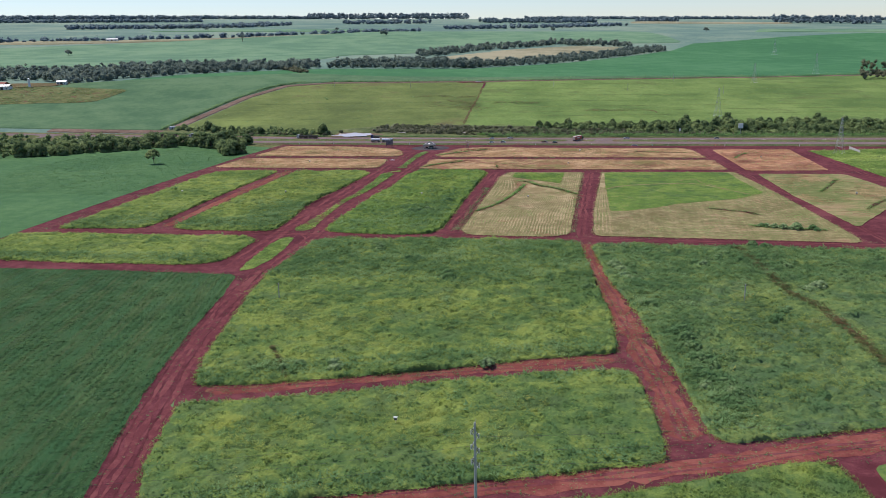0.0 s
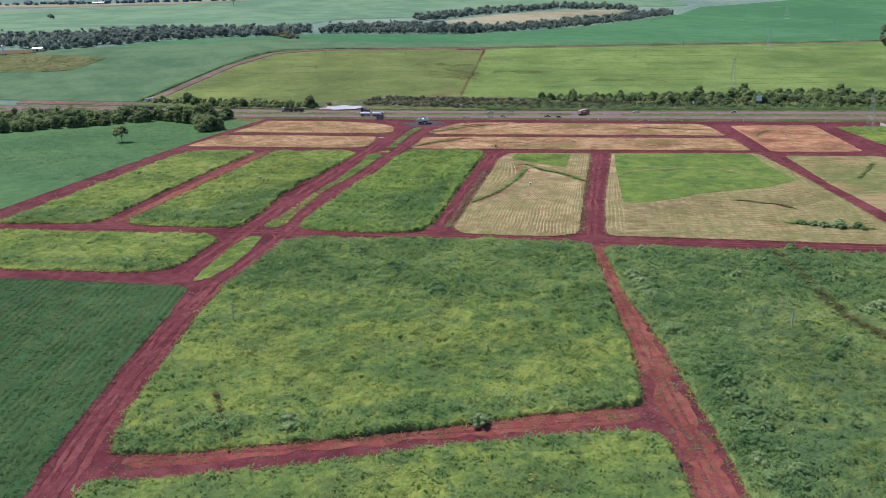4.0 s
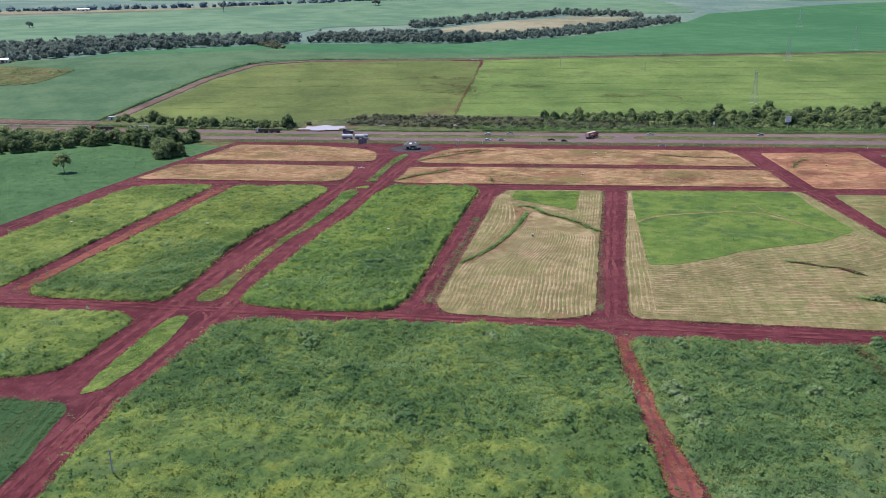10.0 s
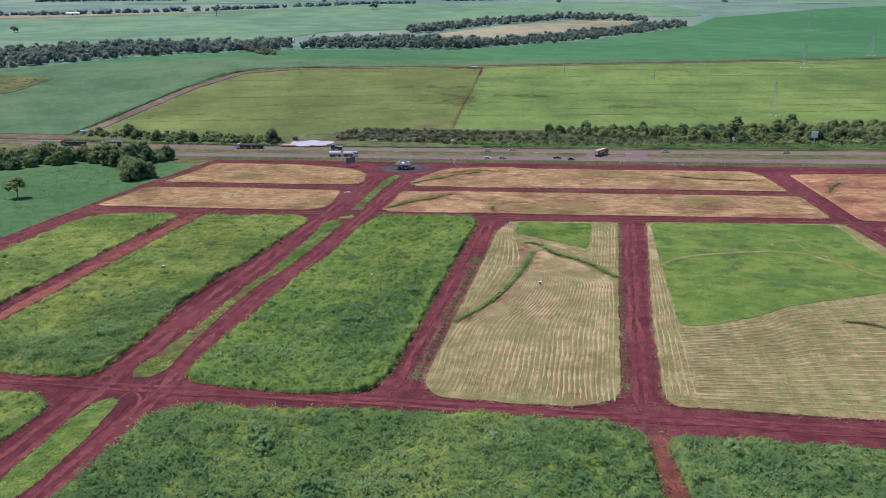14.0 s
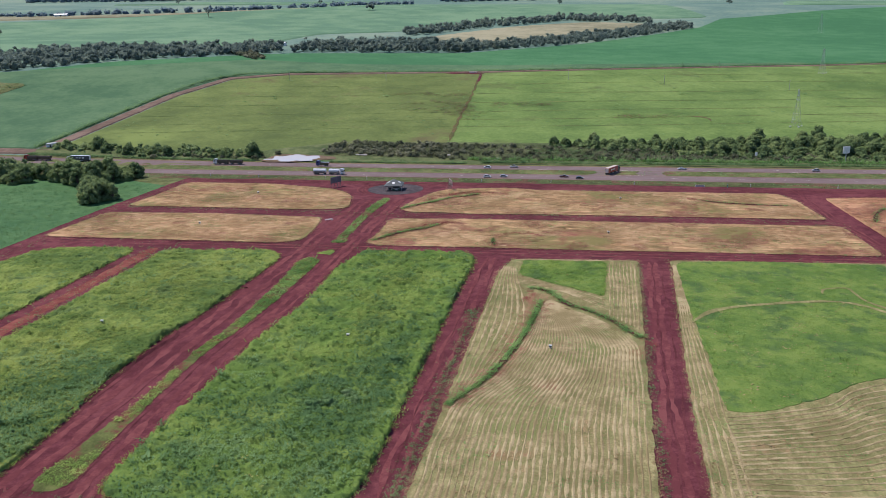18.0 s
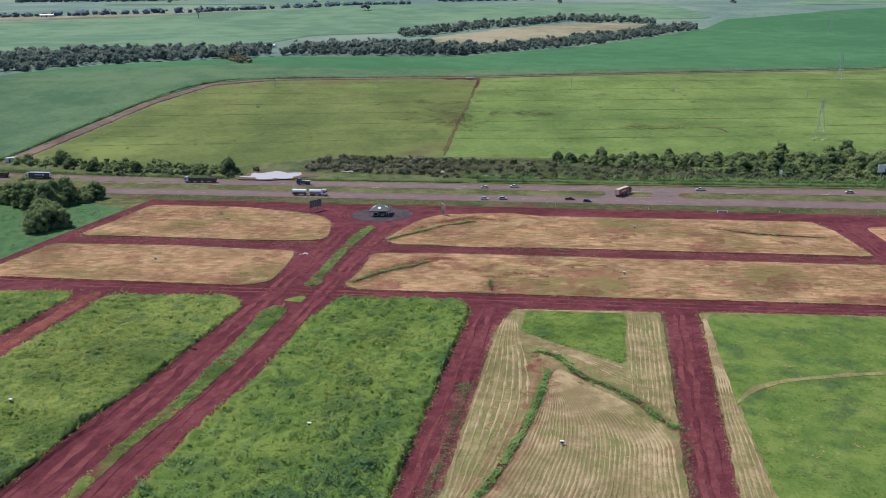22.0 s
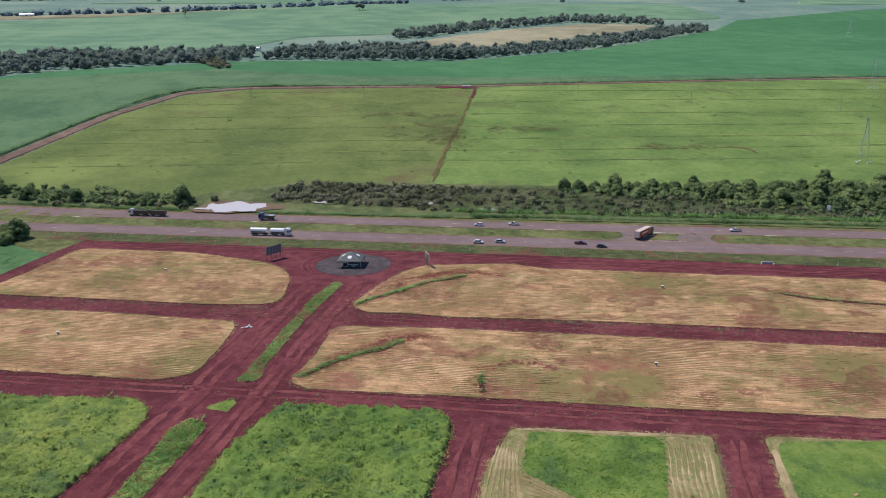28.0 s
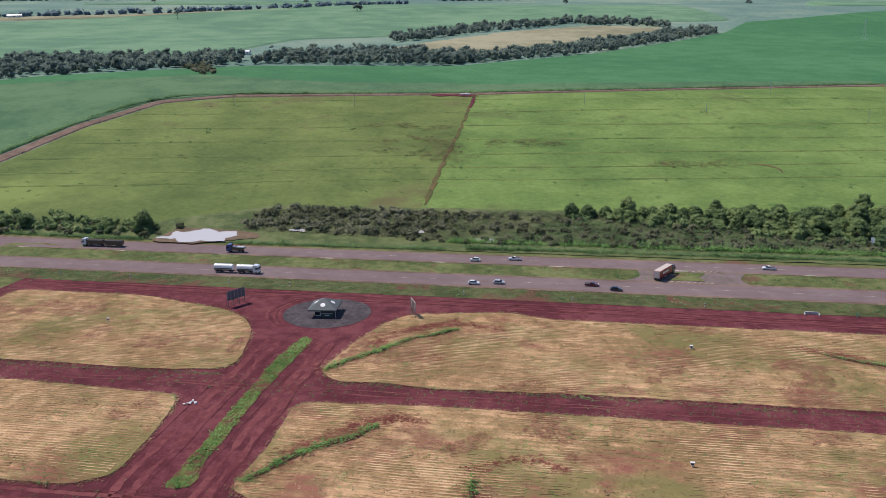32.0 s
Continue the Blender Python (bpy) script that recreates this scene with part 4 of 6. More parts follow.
# mown plots: green patches, ditches and mowing arcs
GREEN_T = [(-53.6, 536.4), (-22.7, 537.8), (-23.5, 497), (-36.5, 506.4), (-44.3, 511.3), (-54, 518.4)]
sheet("field_green_t", rounded(GREEN_T, 3), 0.36, 4, LUSH, "patch of uncut green grass", "field", wear=0.8, edge=1.5, hump=0.15)
GREEN_R = [(2.4, 540), (29.5, 544), (78, 545), (80.5, 516.5), (87.4, 473.3), (78, 462.3), (71, 454.4), (40.5, 439.6), (28, 427.8), (12, 418.5), (5, 418), (4.5, 450), (3.6, 474), (2.8, 496)]
sheet("field_green_r", rounded(GREEN_R, 5), 0.38, 4, LUSH, "broad patch of uncut bright green grass", "field", wear=0.8, edge=1.5, hump=0.03, bank=0.5, bank_mat=LUSH)
tufts("grass_tufts", rounded(GREEN_R, 5), 1.4, 0.28, LUSH_BLADES, "bright green grass", seed=101, off=0.34, tilt=1.0, lift=0.2, slim=0.6)
tufts("grass_tufts", GREEN_T, 2.0, 0.32, LUSH_BLADES, "bright green grass", seed=102, off=0.34, tilt=0.9, lift=0.5)
ribbons("mown_arcs", [(1.7, [(2.5, 476), (9.9, 487.3), (24.9, 495), (50, 500.8), (63.6, 490), (75.6, 472.4), (84, 465)]), (1.3, [(46.9, 508), (48, 513), (55.7, 515.5), (57.3, 508), (58.8, 501.7), (66, 492)])], STUBBLE_NS, "straw-coloured mown strip through the grass", "track", 0.47, fray=0.5)
DITCHES = [[(-44, 489.4), (-44.8, 476), (-47, 458.6), (-50.4, 440.6), (-53, 430), (-57, 420.6), (-61, 412.6)], [(-47.5, 503), (-42, 500), (-35.7, 489), (-27.5, 481.7), (-21, 475), (-16.8, 467), (-12.5, 462)], [(-120.5, 618.7), (-116.6, 625.5), (-108.7, 635), (-101.8, 645), (-95.7, 649.3), (-88, 656)],
           [(-118.6, 558.5), (-113.8, 568.4), (-107.8, 576), (-100.6, 581.7), (-97.3, 588.3)], [(-67.5, 556.5), (-69.2, 562), (-69.5, 566)], [(21.7, 650.6), (32.6, 645.8), (51, 642.3), (62, 641)],
           [(104, 640), (97, 628), (92, 612)], [(135, 520), (127, 500), (118, 480)], [(68, 391), (82, 387), (98, 385)], [(147, 462), (136, 446), (128, 432)], [(52.9, 427), (58.8, 426), (63.7, 422.7), (69, 421.5), (76, 413.5)]]
ribbons("ditch_beds", [(1.6, d) for d in DITCHES], SOIL_DARK, "dark drainage ditch", "ditch", 0.47, fray=0.8)
WASHED = [(1.6, [(-50, 490), (-47, 497), (-50, 502)]), (1.6, [(-24, 479), (-18, 470), (-12.5, 461), (-9, 457)]), (4, [(-104, 652), (-90, 661), (-74, 658)]), (4, [(-104, 586), (-96, 592), (-88, 592)]), (3, [(-69, 570), (-63, 576), (-55, 577), (-50, 573)]), (4, [(14, 655), (24, 651), (32, 649)]), (4, [(-112, 640), (-104, 652), (-90, 662)]), (3.5, [(-114, 572), (-104, 584), (-92, 594)])]
for k, (w, d) in enumerate(WASHED):
    run = sum((Vector(d[i + 1]) - Vector(d[i])).length for i in range(len(d) - 1))
    along_tufts("washed_soil", d, w, int(run * w * 4), 0.24, SOIL_WARM, "washed-out red soil spread over the straw", "soil", 740 + k, 0.42, tilt=0.06, lift=0.05)
for k, d in enumerate(DITCHES):
    length = sum((Vector(d[i + 1]) - Vector(d[i])).length for i in range(len(d) - 1))
    along_tufts("ditch_grass", d, 0.9 if k == 0 else 1.5, int(length * (11 if k == 0 else 9 if k in (1, 2, 3, 8) else 5)), 0.34, L_CANE, "tall green grass along the ditch", "grass", 120 + k, 0.4, lift=1.2)
for k, key in enumerate(("u1", "u2", "u3", "u4", "u5", "t", "r", "v1")):
    tufts("stubble_stalks", rounded(BLOCKS[key], 5), 0.9, 0.24, L_STRAW, "cut straw lying on the plot", "straw", seed=140 + k, off=0.28, blades=5, tilt=0.25, lift=0.3)
    tufts("green_regrowth", rounded(BLOCKS[key], 5), 0.8, 0.18, L_CANE, "green regrowth among the straw", "grass", seed=150 + k, off=0.28, blades=6, gaps=0.55)

def inset(poly, d):
    """The outline moved inwards."""
    n = len(poly)
    area = sum(poly[k - 1][0] * poly[k][1] - poly[k][0] * poly[k - 1][1] for k in range(n))
    sg = 1 if area > 0 else -1
    out = []
    for k in range(n):
        e = (Vector(poly[(k + 1) % n]) - Vector(poly[k - 1])).normalized()
        out.append((poly[k][0] - e.y * d * sg, poly[k][1] + e.x * d * sg))
    return out


SWATH = land_material("raked_straw", (0.351, 0.211, 0.107), (0.491, 0.309, 0.162), (0.641, 0.422, 0.238), 0.05, 0.3, 2.0, 0.95, 0.6, 0.1)
SWATH_DULL = land_material("weathered_straw", (0.222, 0.172, 0.085), (0.296, 0.232, 0.123), (0.388, 0.307, 0.171), 0.05, 0.3, 2.0, 0.95, 0.6, 0.1)


def swaths(name, poly, across, spacing, width, label, seed, cover=0.0, skip=None, bend=1.2, mat=None):
    """Broken rows of raked straw over a plot. across: rows run along x, else along y."""
    g = np.random.default_rng(seed)
    us, ws = [p[0 if across else 1] for p in poly], [p[1 if across else 0] for p in poly]
    vs, fs = [], []
    w = min(ws) + spacing
    while w < max(ws):
        w += spacing * g.uniform(0.8, 1.2)
        u = np.arange(min(us), max(us), 1.6)
        wave = np.array([bend * noise.noise((a * 0.018, w * 0.03, seed)) + 0.25 * noise.noise((a * 0.15, w, seed)) for a in u])
        px, py = (u, w + wave) if across else (w + wave, u)
        ok = inside(px, py, poly)
        if skip:
            ok &= ~inside(px, py, skip)
        run = []
        for k in range(len(u) + 1):
            thick = -1.0
            if k < len(u) and ok[k]:
                thick = 0.55 + cover + 1.1 * noise.noise((px[k] * 0.045, py[k] * 0.045, seed)) + 0.9 * noise.noise((px[k] * 0.33, py[k] * 0.33, seed + 5))
            if thick > 0.12:
                run.append((px[k], py[k], width * 0.5 * min(thick, 1.2)))
                continue
            if len(run) > 2:
                base = len(vs)
                for a, b, h in run:
                    for e in (-1, 0, 1):
                        qx, qy = (a, b + e * h) if across else (a + e * h, b)
                        vs.append((qx, qy, gz(qx, qy) + 0.33 + (0.10 if e == 0 else 0)))
                for m in range(len(run) - 1):
                    for e in (0, 1):
                        q = base + 3 * m + e
                        fs.append((q, q + 1, q + 4, q + 3))
            run = []
    return tagged(new(name, mesh_of(name, vs, fs, mat or SWATH)), label, "straw", "", "stuff")


for k, (key, across, gap, wide) in enumerate((("u1", True, 1.15, 0.5), ("u2", True, 1.15, 0.5), ("u3", True, 1.15, 0.5), ("u4", True, 1.15, 0.5), ("u5", True, 1.7, 0.4), ("v1", True, 2.0, 0.4))):
    swaths("straw_rows", inset(rounded(BLOCKS[key], 5), 0.9), across, gap, wide, "rows of raked dry straw on the plot", 700 + k, (-0.1, -0.1, -0.2, -0.2, -0.4, -0.4)[k])


def between(first, last, rows, n=40):
    """Lines that pass evenly from one line to another."""
    def even(pts):
        line = smooth_line(pts, 1.0)
        run = np.concatenate([[0], np.cumsum([(q - p).length for p, q in zip(line, line[1:])])])
        at = np.linspace(0, run[-1], n)
        return np.stack([np.interp(at, run, [p.x for p in line]), np.interp(at, run, [p.y for p in line])], 1)
    a, b = even(first), even(last)
    return [[tuple(p) for p in (a * (1 - q) + b * q).tolist()] for q in np.linspace(0.02, 0.98, rows)]


MOWN = []
MOWN += between([(-13.2, 366), (-13.2, 440), (-15, 459), (-23, 473), (-36, 486), (-41, 492)], [(-61, 366), (-60.5, 409), (-52, 430), (-46, 458), (-43, 486), (-42.5, 490)], 34)
MOWN += between([(-60.8, 417), (-60.8, 470), (-60.5, 530)], [(-55, 424), (-47.5, 470), (-56, 526)], 7)
MOWN += between([(-22, 480), (-21.8, 537)], [(-13, 468), (-12.5, 538)], 8)
MOWN += between([(-52, 508), (-40, 503), (-22, 484)], [(-54, 516), (-42, 508), (-24, 495)], 5)
MOWN += between([(-56, 537.2), (-14, 539.5)], [(-55, 537.8), (-14, 540.3)], 2)
MOWN += between([(0.5, 368), (40, 368), (104, 366)], [(5, 416), (28, 425), (40, 437), (71, 451.5), (88, 470)], 25)
MOWN += between([(-1.8, 369), (-1.7, 418), (-0.3, 480), (1.2, 536)], [(5.5, 372), (4.4, 418), (3.0, 474), (2.0, 536)], 5)
for m in MOWN:
    row = ribbons("straw_row", [(0.62, m)], SWATH_DULL, "", "", 0.33, "", 1.6, 0.5, 1.1, 0.08)
    row.parent = FIELDS["t" if m[0][0] < -5 else "r"]
SOIL_ORANGE = land_material("sunlit_red_soil", (0.20, 0.075, 0.052), (0.27, 0.110, 0.075), (0.34, 0.155, 0.10), 0.08, 0.5, 2.0, 0.95, 0.5, 0.1)


def blots(name, keys, count, mat, label, seed, off, small, large):
    """Irregular flat patches on the plots, one mesh of stuff."""
    g = np.random.default_rng(seed)
    vs, fs = [], []
    for key in keys:
        px, py = scatter_points(inset(rounded(BLOCKS[key], 5), 3), count, g)
        for a, b in zip(px, py):
            r, long, base = g.uniform(small, large), g.uniform(1.2, 3.0), len(vs)
            vs.append((a, b, gz(a, b) + off))
            n = 18
            for k in range(n):
                q = 2 * math.pi * k / n
                h = r * (0.75 + 0.55 * noise.noise((a + math.cos(q), b + math.sin(q), seed)) + 0.35 * g.uniform(-1, 1))
                x, y = a + h * long * math.cos(q), b + h * math.sin(q)
                vs.append((x, y, gz(x, y) + off))
            fs += [(base, base + 1 + k, base + 1 + (k + 1) % n) for k in range(n)]
    return tagged(new(name, mesh_of(name, vs, fs, mat)), label, "soil", "", "stuff")


for k, (key, low) in enumerate((("u1", 0.36), ("u2", 0.42), ("u3", 0.27), ("u4", 0.30), ("u5", 0.2))):
    tufts("bare_patches", inset(rounded(BLOCKS[key], 5), 1), 5.0, 0.2, L_RED, "bare orange-red patches among the straw", "soil", seed=720 + k, off=0.40, blades=6, tilt=0.06, lift=0.05, mound=(0.045, 0.0, low))
for k, key in enumerate(("u1", "u2", "u3", "u4", "t", "r")):
    line = rounded(BLOCKS[key], CORNER[key])
    line = line + line[:1]
    run = sum((Vector(line[i + 1]) - Vector(line[i])).length for i in range(len(line) - 1))
    along_tufts("edge_straw", line, 1.4, int(run * 6), 0.22, L_STRAW, "straw spilling over the plot's edge", "straw", 760 + k, 0.22, tilt=0.3, lift=0.3, slim=0.6)
    along_tufts("edge_weeds", line, 1.2, int(run * 1.2), 0.2, L_WEED, "weeds along the plot's edge", "weeds", 770 + k, 0.15, lift=0.8)
for k in (0, 2, 3, 4, 5, 6):
    d = DITCHES[k]
    run = sum((Vector(d[i + 1]) - Vector(d[i])).length for i in range(len(d) - 1))
    along_tufts("bare_patches", d, 5.5, int(run * 22), 0.22, L_RED, "bare washed red soil beside the ditch", "soil", 730 + k, 0.42, tilt=0.06, lift=0.05)
blots("bare_patches", ("v1",), 0.0010, SOIL_ORANGE, "bare reddish patches among the stubble", 722, 0.40, 0.4, 1.6)

# kiosk's round forecourt
sheet("gravel_circle", [(-135.5 + 15.2 * math.cos(a), 665.5 + 14.6 * math.sin(a)) for a in np.linspace(0, 2 * math.pi, 40, endpoint=False)], 0.12, 4, GRAVEL, "round forecourt of grey gravel", "forecourt", wear=0.15, edge=2, bank=0.4)

# the highway's turning place
sheet("road_turning", rounded([(-36, 714), (12, 714), (8, 722), (12, 732), (-30, 732), (-28, 722)], 3), 0.11, 5, ASPHALT, "asphalt turning place through the median", "road", edge=2)
ISLAND = rounded([(-19, 718), (-4, 718), (-7, 723), (-3, 729), (-16, 729), (-15, 723)], 2.5)
sheet("median_island", ISLAND, 0.22, 3, VERGE, "small grass traffic island", "median", edge=1.5, bank=0.3)
PAINT = plain_material("worn_road_paint", (0.62, 0.58, 0.45), 0.7, 0, 0.5, (0.2, 0.13, 0.12), 0.8)
marks = []
for k in range(9):
    marks.append((0.35, [(-20 + 2.1 * k, 715.5), (-18.5 + 2.1 * k, 717.3)]))
    marks.append((0.35, [(-17 + 2.1 * k, 730.2), (-15.5 + 2.1 * k, 731.8)]))
for x in range(-660, 400, 12):
    marks += [(0.16, [(x, 708.4), (x + 2, 708.4), (x + 4, 708.4)]), (0.16, [(x, 737.6), (x + 2, 737.6), (x + 4, 737.6)])]
for x in range(-640, 400, 48):
    marks.append((0.5, [(x, 731.0), (x + 3, 731.0), (x + 6, 730.8)]))
ribbons("road_markings", marks, PAINT, "worn pale road paint", "road marking", 0.125, step=2, fray=0.1)

ribbons("road_shoulders", [(1.6, [(-690, y), (-300, y), (0, y - 0.9), (410, y - 1.4)]) for y in (701.4, 716.2, 731.7, 744.2)], TRACK, "dusty reddish road shoulder", "road shoulder", 0.115, step=4, fray=0.7)

# verge growth, hedge of tall grass beyond the highway
tufts("verge_tufts", [(-420, 717), (300, 716), (300, 730), (-420, 731)], 0.5, 0.28, L_WEED, "short verge grass", seed=160, off=0.05)
tufts("verge_tufts", [(-420, 690), (300, 690), (300, 698), (-420, 700)], 0.5, 0.28, L_WEED, "short verge grass", seed=161, off=0.05)
along_tufts("tall_grass_hedge", [(-100, 751), (0, 752), (330, 752)], 1.6, 5200, 0.42, L_WEED, "dense bright green tall grass", "hedge", 162, 0.3, lift=1.6, tilt=2.0, slim=0.7)
along_tufts("tall_grass_hedge", [(-110, 760), (0, 761), (330, 762)], 1.8, 5600, 0.45, L_CANE, "dense bright green tall grass", "hedge", 163, 0.3, lift=1.8, tilt=2.0, slim=0.7)
along_tufts("tall_grass_hedge", [(-420, 750), (-320, 748), (-252, 748)], 2.4, 2200, 0.4, L_WEED, "green tall grass on the verge", "hedge", 164, 0.2, lift=1.0, tilt=1.6, slim=0.7)
along_tufts("tall_grass_hedge", [(-206, 748), (-150, 749), (-110, 750)], 2.4, 1300, 0.4, L_WEED, "green tall grass on the verge", "hedge", 168, 0.2, lift=1.0, tilt=1.6, slim=0.7)
MARSH_BED = [(-420, 748), (420, 748), (420, 800), (260, 815), (98, 822), (-100, 810), (-205, 803), (-262, 768), (-420, 766)]
sheet("marsh_ground", MARSH_BED, 0.28, 8, MARSH, "overgrown wet creek bank", "marsh", wear=1.5, edge=5, hump=0.3)
tufts("marsh_growth", [(-212, 764), (-110, 762), (330, 766), (330, 800), (98, 815), (-100, 805), (-200, 798)], 1.1, 0.5, L_GREY, "dense grey-green marsh growth", "marsh plants", seed=165, off=0.3, lift=1.3, tilt=0.4)
tufts("marsh_growth", [(-100, 764), (330, 766), (330, 790), (-60, 800)], 0.7, 0.5, L_WEED, "dense green marsh growth", "marsh plants", seed=166, off=0.3, lift=1.3, tilt=0.4)
WATER, wtree, wb = nodes_of("muddy_sky_water")
# Base colour kept this pale to paint in the sky's bright reflection
wb.inputs["Base Color"].default_value, wb.inputs["Roughness"].default_value = (0.52, 0.48, 0.44, 1), 0.04
MUD = land_material("wet_mud", (0.115, 0.085, 0.052), (0.150, 0.105, 0.066), (0.190, 0.128, 0.082), 0.1, 0.5, 2.0, 0.7, 0.3, 0.1)
sheet("mud_bank", rounded([(-247, 745), (-226, 743.5), (-209, 750), (-198, 755), (-199, 760), (-216, 764), (-241, 763)], 4), 0.66, 5, MUD, "muddy red pond shore", "mud", wear=1.2, edge=2)
for k, w in enumerate(([(-246, 749), (-240, 752), (-241, 757), (-234, 758), (-227, 763.5), (-220, 760), (-212, 761.5), (-209, 757), (-214, 752), (-211, 748), (-221, 747), (-228, 744), (-236, 747.5)], [(-133, 770), (-123, 770), (-124, 774), (-132, 775)], [(-100, 760), (-90, 759), (-91, 764), (-98, 766)], [(-187, 765), (-178, 765), (-180, 769), (-186, 769)])):
    sheet("water_pond", rounded(w, 1.5), 0.78 if k == 0 else 0.9, 4, WATER, "still muddy pond, sky reflection partly in its colour", "pond", wear=1.8, edge=1.5)

along_tufts("crop_edge", along_edge, 2.2, 6000, 0.7, L_WEED, "dark tall crop along the dirt track", "crop", 171, 0.3, lift=1.8)

tufts("scrub_clumps", [(-586, 905), (-584, 985), (-760, 1000), (-760, 870)], 0.02, 1.0, L_WEED, "low dark scrub", "scrub", seed=172, off=0.5, blades=14)

# pasture: terrace banks, fence track and bare ground
def level_line(v, x0, x1, n=9):
    xs = np.linspace(x0, x1, n)
    return [(x, (v + 0.182 * x) / 0.983 + 12 * noise.noise((x * 0.006, v * 0.01, 0))) for x in xs]


BARE = land_material("trampled_ground", (0.110, 0.095, 0.046), (0.135, 0.105, 0.052), (0.160, 0.110, 0.058), 0.03, 0.15, 0.8, 0.95, 0.4, 0.2)
TERRACE = land_material("terrace_grass", (0.085, 0.118, 0.038), (0.115, 0.152, 0.046), (0.155, 0.192, 0.058), 0.02, 0.1, 0.8, 0.9, 0.6, 0.4)
ribbons("terrace_banks", [(2.0, level_line(v, x0, x1)) for v, x0, x1 in ((868, -395, 500), (894, -400, 550), (925, -400, 600), (962, -402, 600), (1003, -404, 600), (1050, -395, 620), (1090, -345, 620))], TERRACE, "low grassy terrace banks across the pasture", "bank", 0.22, step=6, fray=1.3, crown=0.03)
ribbons("fence_track", [(2.2, [(-150, 1104), (-144, 1010), (-141, 957), (-137, 880), (-132, 812)])], TRAMPLED, "worn cattle path along a fence", "track", 0.4, step=6, fray=0.7, wobble=1.5)
ribbons("bare_ground", [(2.4, [(40, 917), (50, 914), (55, 906), (55, 898)])], BARE, "trampled bare brown ground", "soil", 0.32, step=3, fray=0.7)
for k, zone in enumerate(([(-215, 978), (-150, 980), (-145, 996), (-210, 994)], [(-192, 940), (-142, 938), (-142, 960), (-186, 958)], [(-195, 918), (-145, 912), (-142, 928), (-185, 930)], [(-132, 938), (-70, 946), (-70, 958), (-130, 954)], [(-20, 902), (30, 912), (32, 924), (-10, 918)], [(-150, 885), (-128, 885), (-128, 940), (-150, 940)])):
    tufts("trampled_patches", zone, 1.0, 0.5, L_BROWN, "trampled brown patches in the pasture", "soil", seed=220 + k, off=0.5, blades=5, tilt=0.08, lift=0.06, stray=5.0, gaps=0.4)
ribbons("red_gateway", [(8, [(-185, 1092), (-165, 1095), (-146, 1095)]), (3, [(-149, 1092), (-147, 1070), (-146, 1050)])], SOIL, "bare red earth at the pasture gate", "soil", 0.44, step=4, fray=0.6)
tufts("pasture_clumps", [(-400, 780), (-400, 1000), (-340, 1050), (-146, 1092), (197, 1195), (300, 1220), (300, 880), (100, 835), (-100, 818)], 0.006, 0.55, L_WEED, "scattered dark weed clumps in the pasture", "weeds", seed=170, off=0.2, blades=14)

# ---- trees ----
ball = bmesh.new()
bmesh.ops.create_icosphere(ball, subdivisions=1, radius=1.0)
ball.verts.index_update()
BALL = (np.array([v.co for v in ball.verts]), np.array([[v.index for v in f.verts] for f in ball.faces]))
ball.free()


def crown_mesh(name, puffs, leaf, per, rng, mat, solid=False):
    """A crown of leafy clumps; puffs: rows of x, y, z, radius."""
    tris = []
    for x, y, z, r in puffs:
        d = rng.normal(size=(per, 3))
        d /= np.linalg.norm(d, axis=1)[:, None]
        d[:, 2] = np.where(d[:, 2] < -0.3, -d[:, 2], d[:, 2])
        c = np.array([x, y, z]) + d * r * rng.uniform(0.62, 1.15, (per, 1)) * np.array([1, 1, 0.85])
        a = np.cross(d, rng.normal(size=(per, 3)))
        a /= np.linalg.norm(a, axis=1)[:, None]
        b = np.cross(d, a) + 0.5 * rng.normal(size=(per, 3))
        s = leaf * r * rng.uniform(0.6, 1.3, (per, 1))
        tris.append(np.stack([c - a * s, c + a * s, c + b * s * 1.5], 1))
        if solid:
            v = BALL[0] * (1 + 0.2 * rng.normal(size=(len(BALL[0]), 1)))
            tris.append((np.array([x, y, z]) + v * r * 0.74 * np.array([1, 1, 0.85]))[BALL[1]])
    return tri_mesh(name, np.concatenate(tris), mat)


def core(puffs, bm, rng):
    for x, y, z, r in puffs:
        made = bmesh.ops.create_icosphere(bm, subdivisions=1, radius=r * 0.76, matrix=Matrix.Translation((x, y, z)))
        for v in made["verts"]:
            v.co += Vector(rng.normal(0, 0.1 * r, 3))


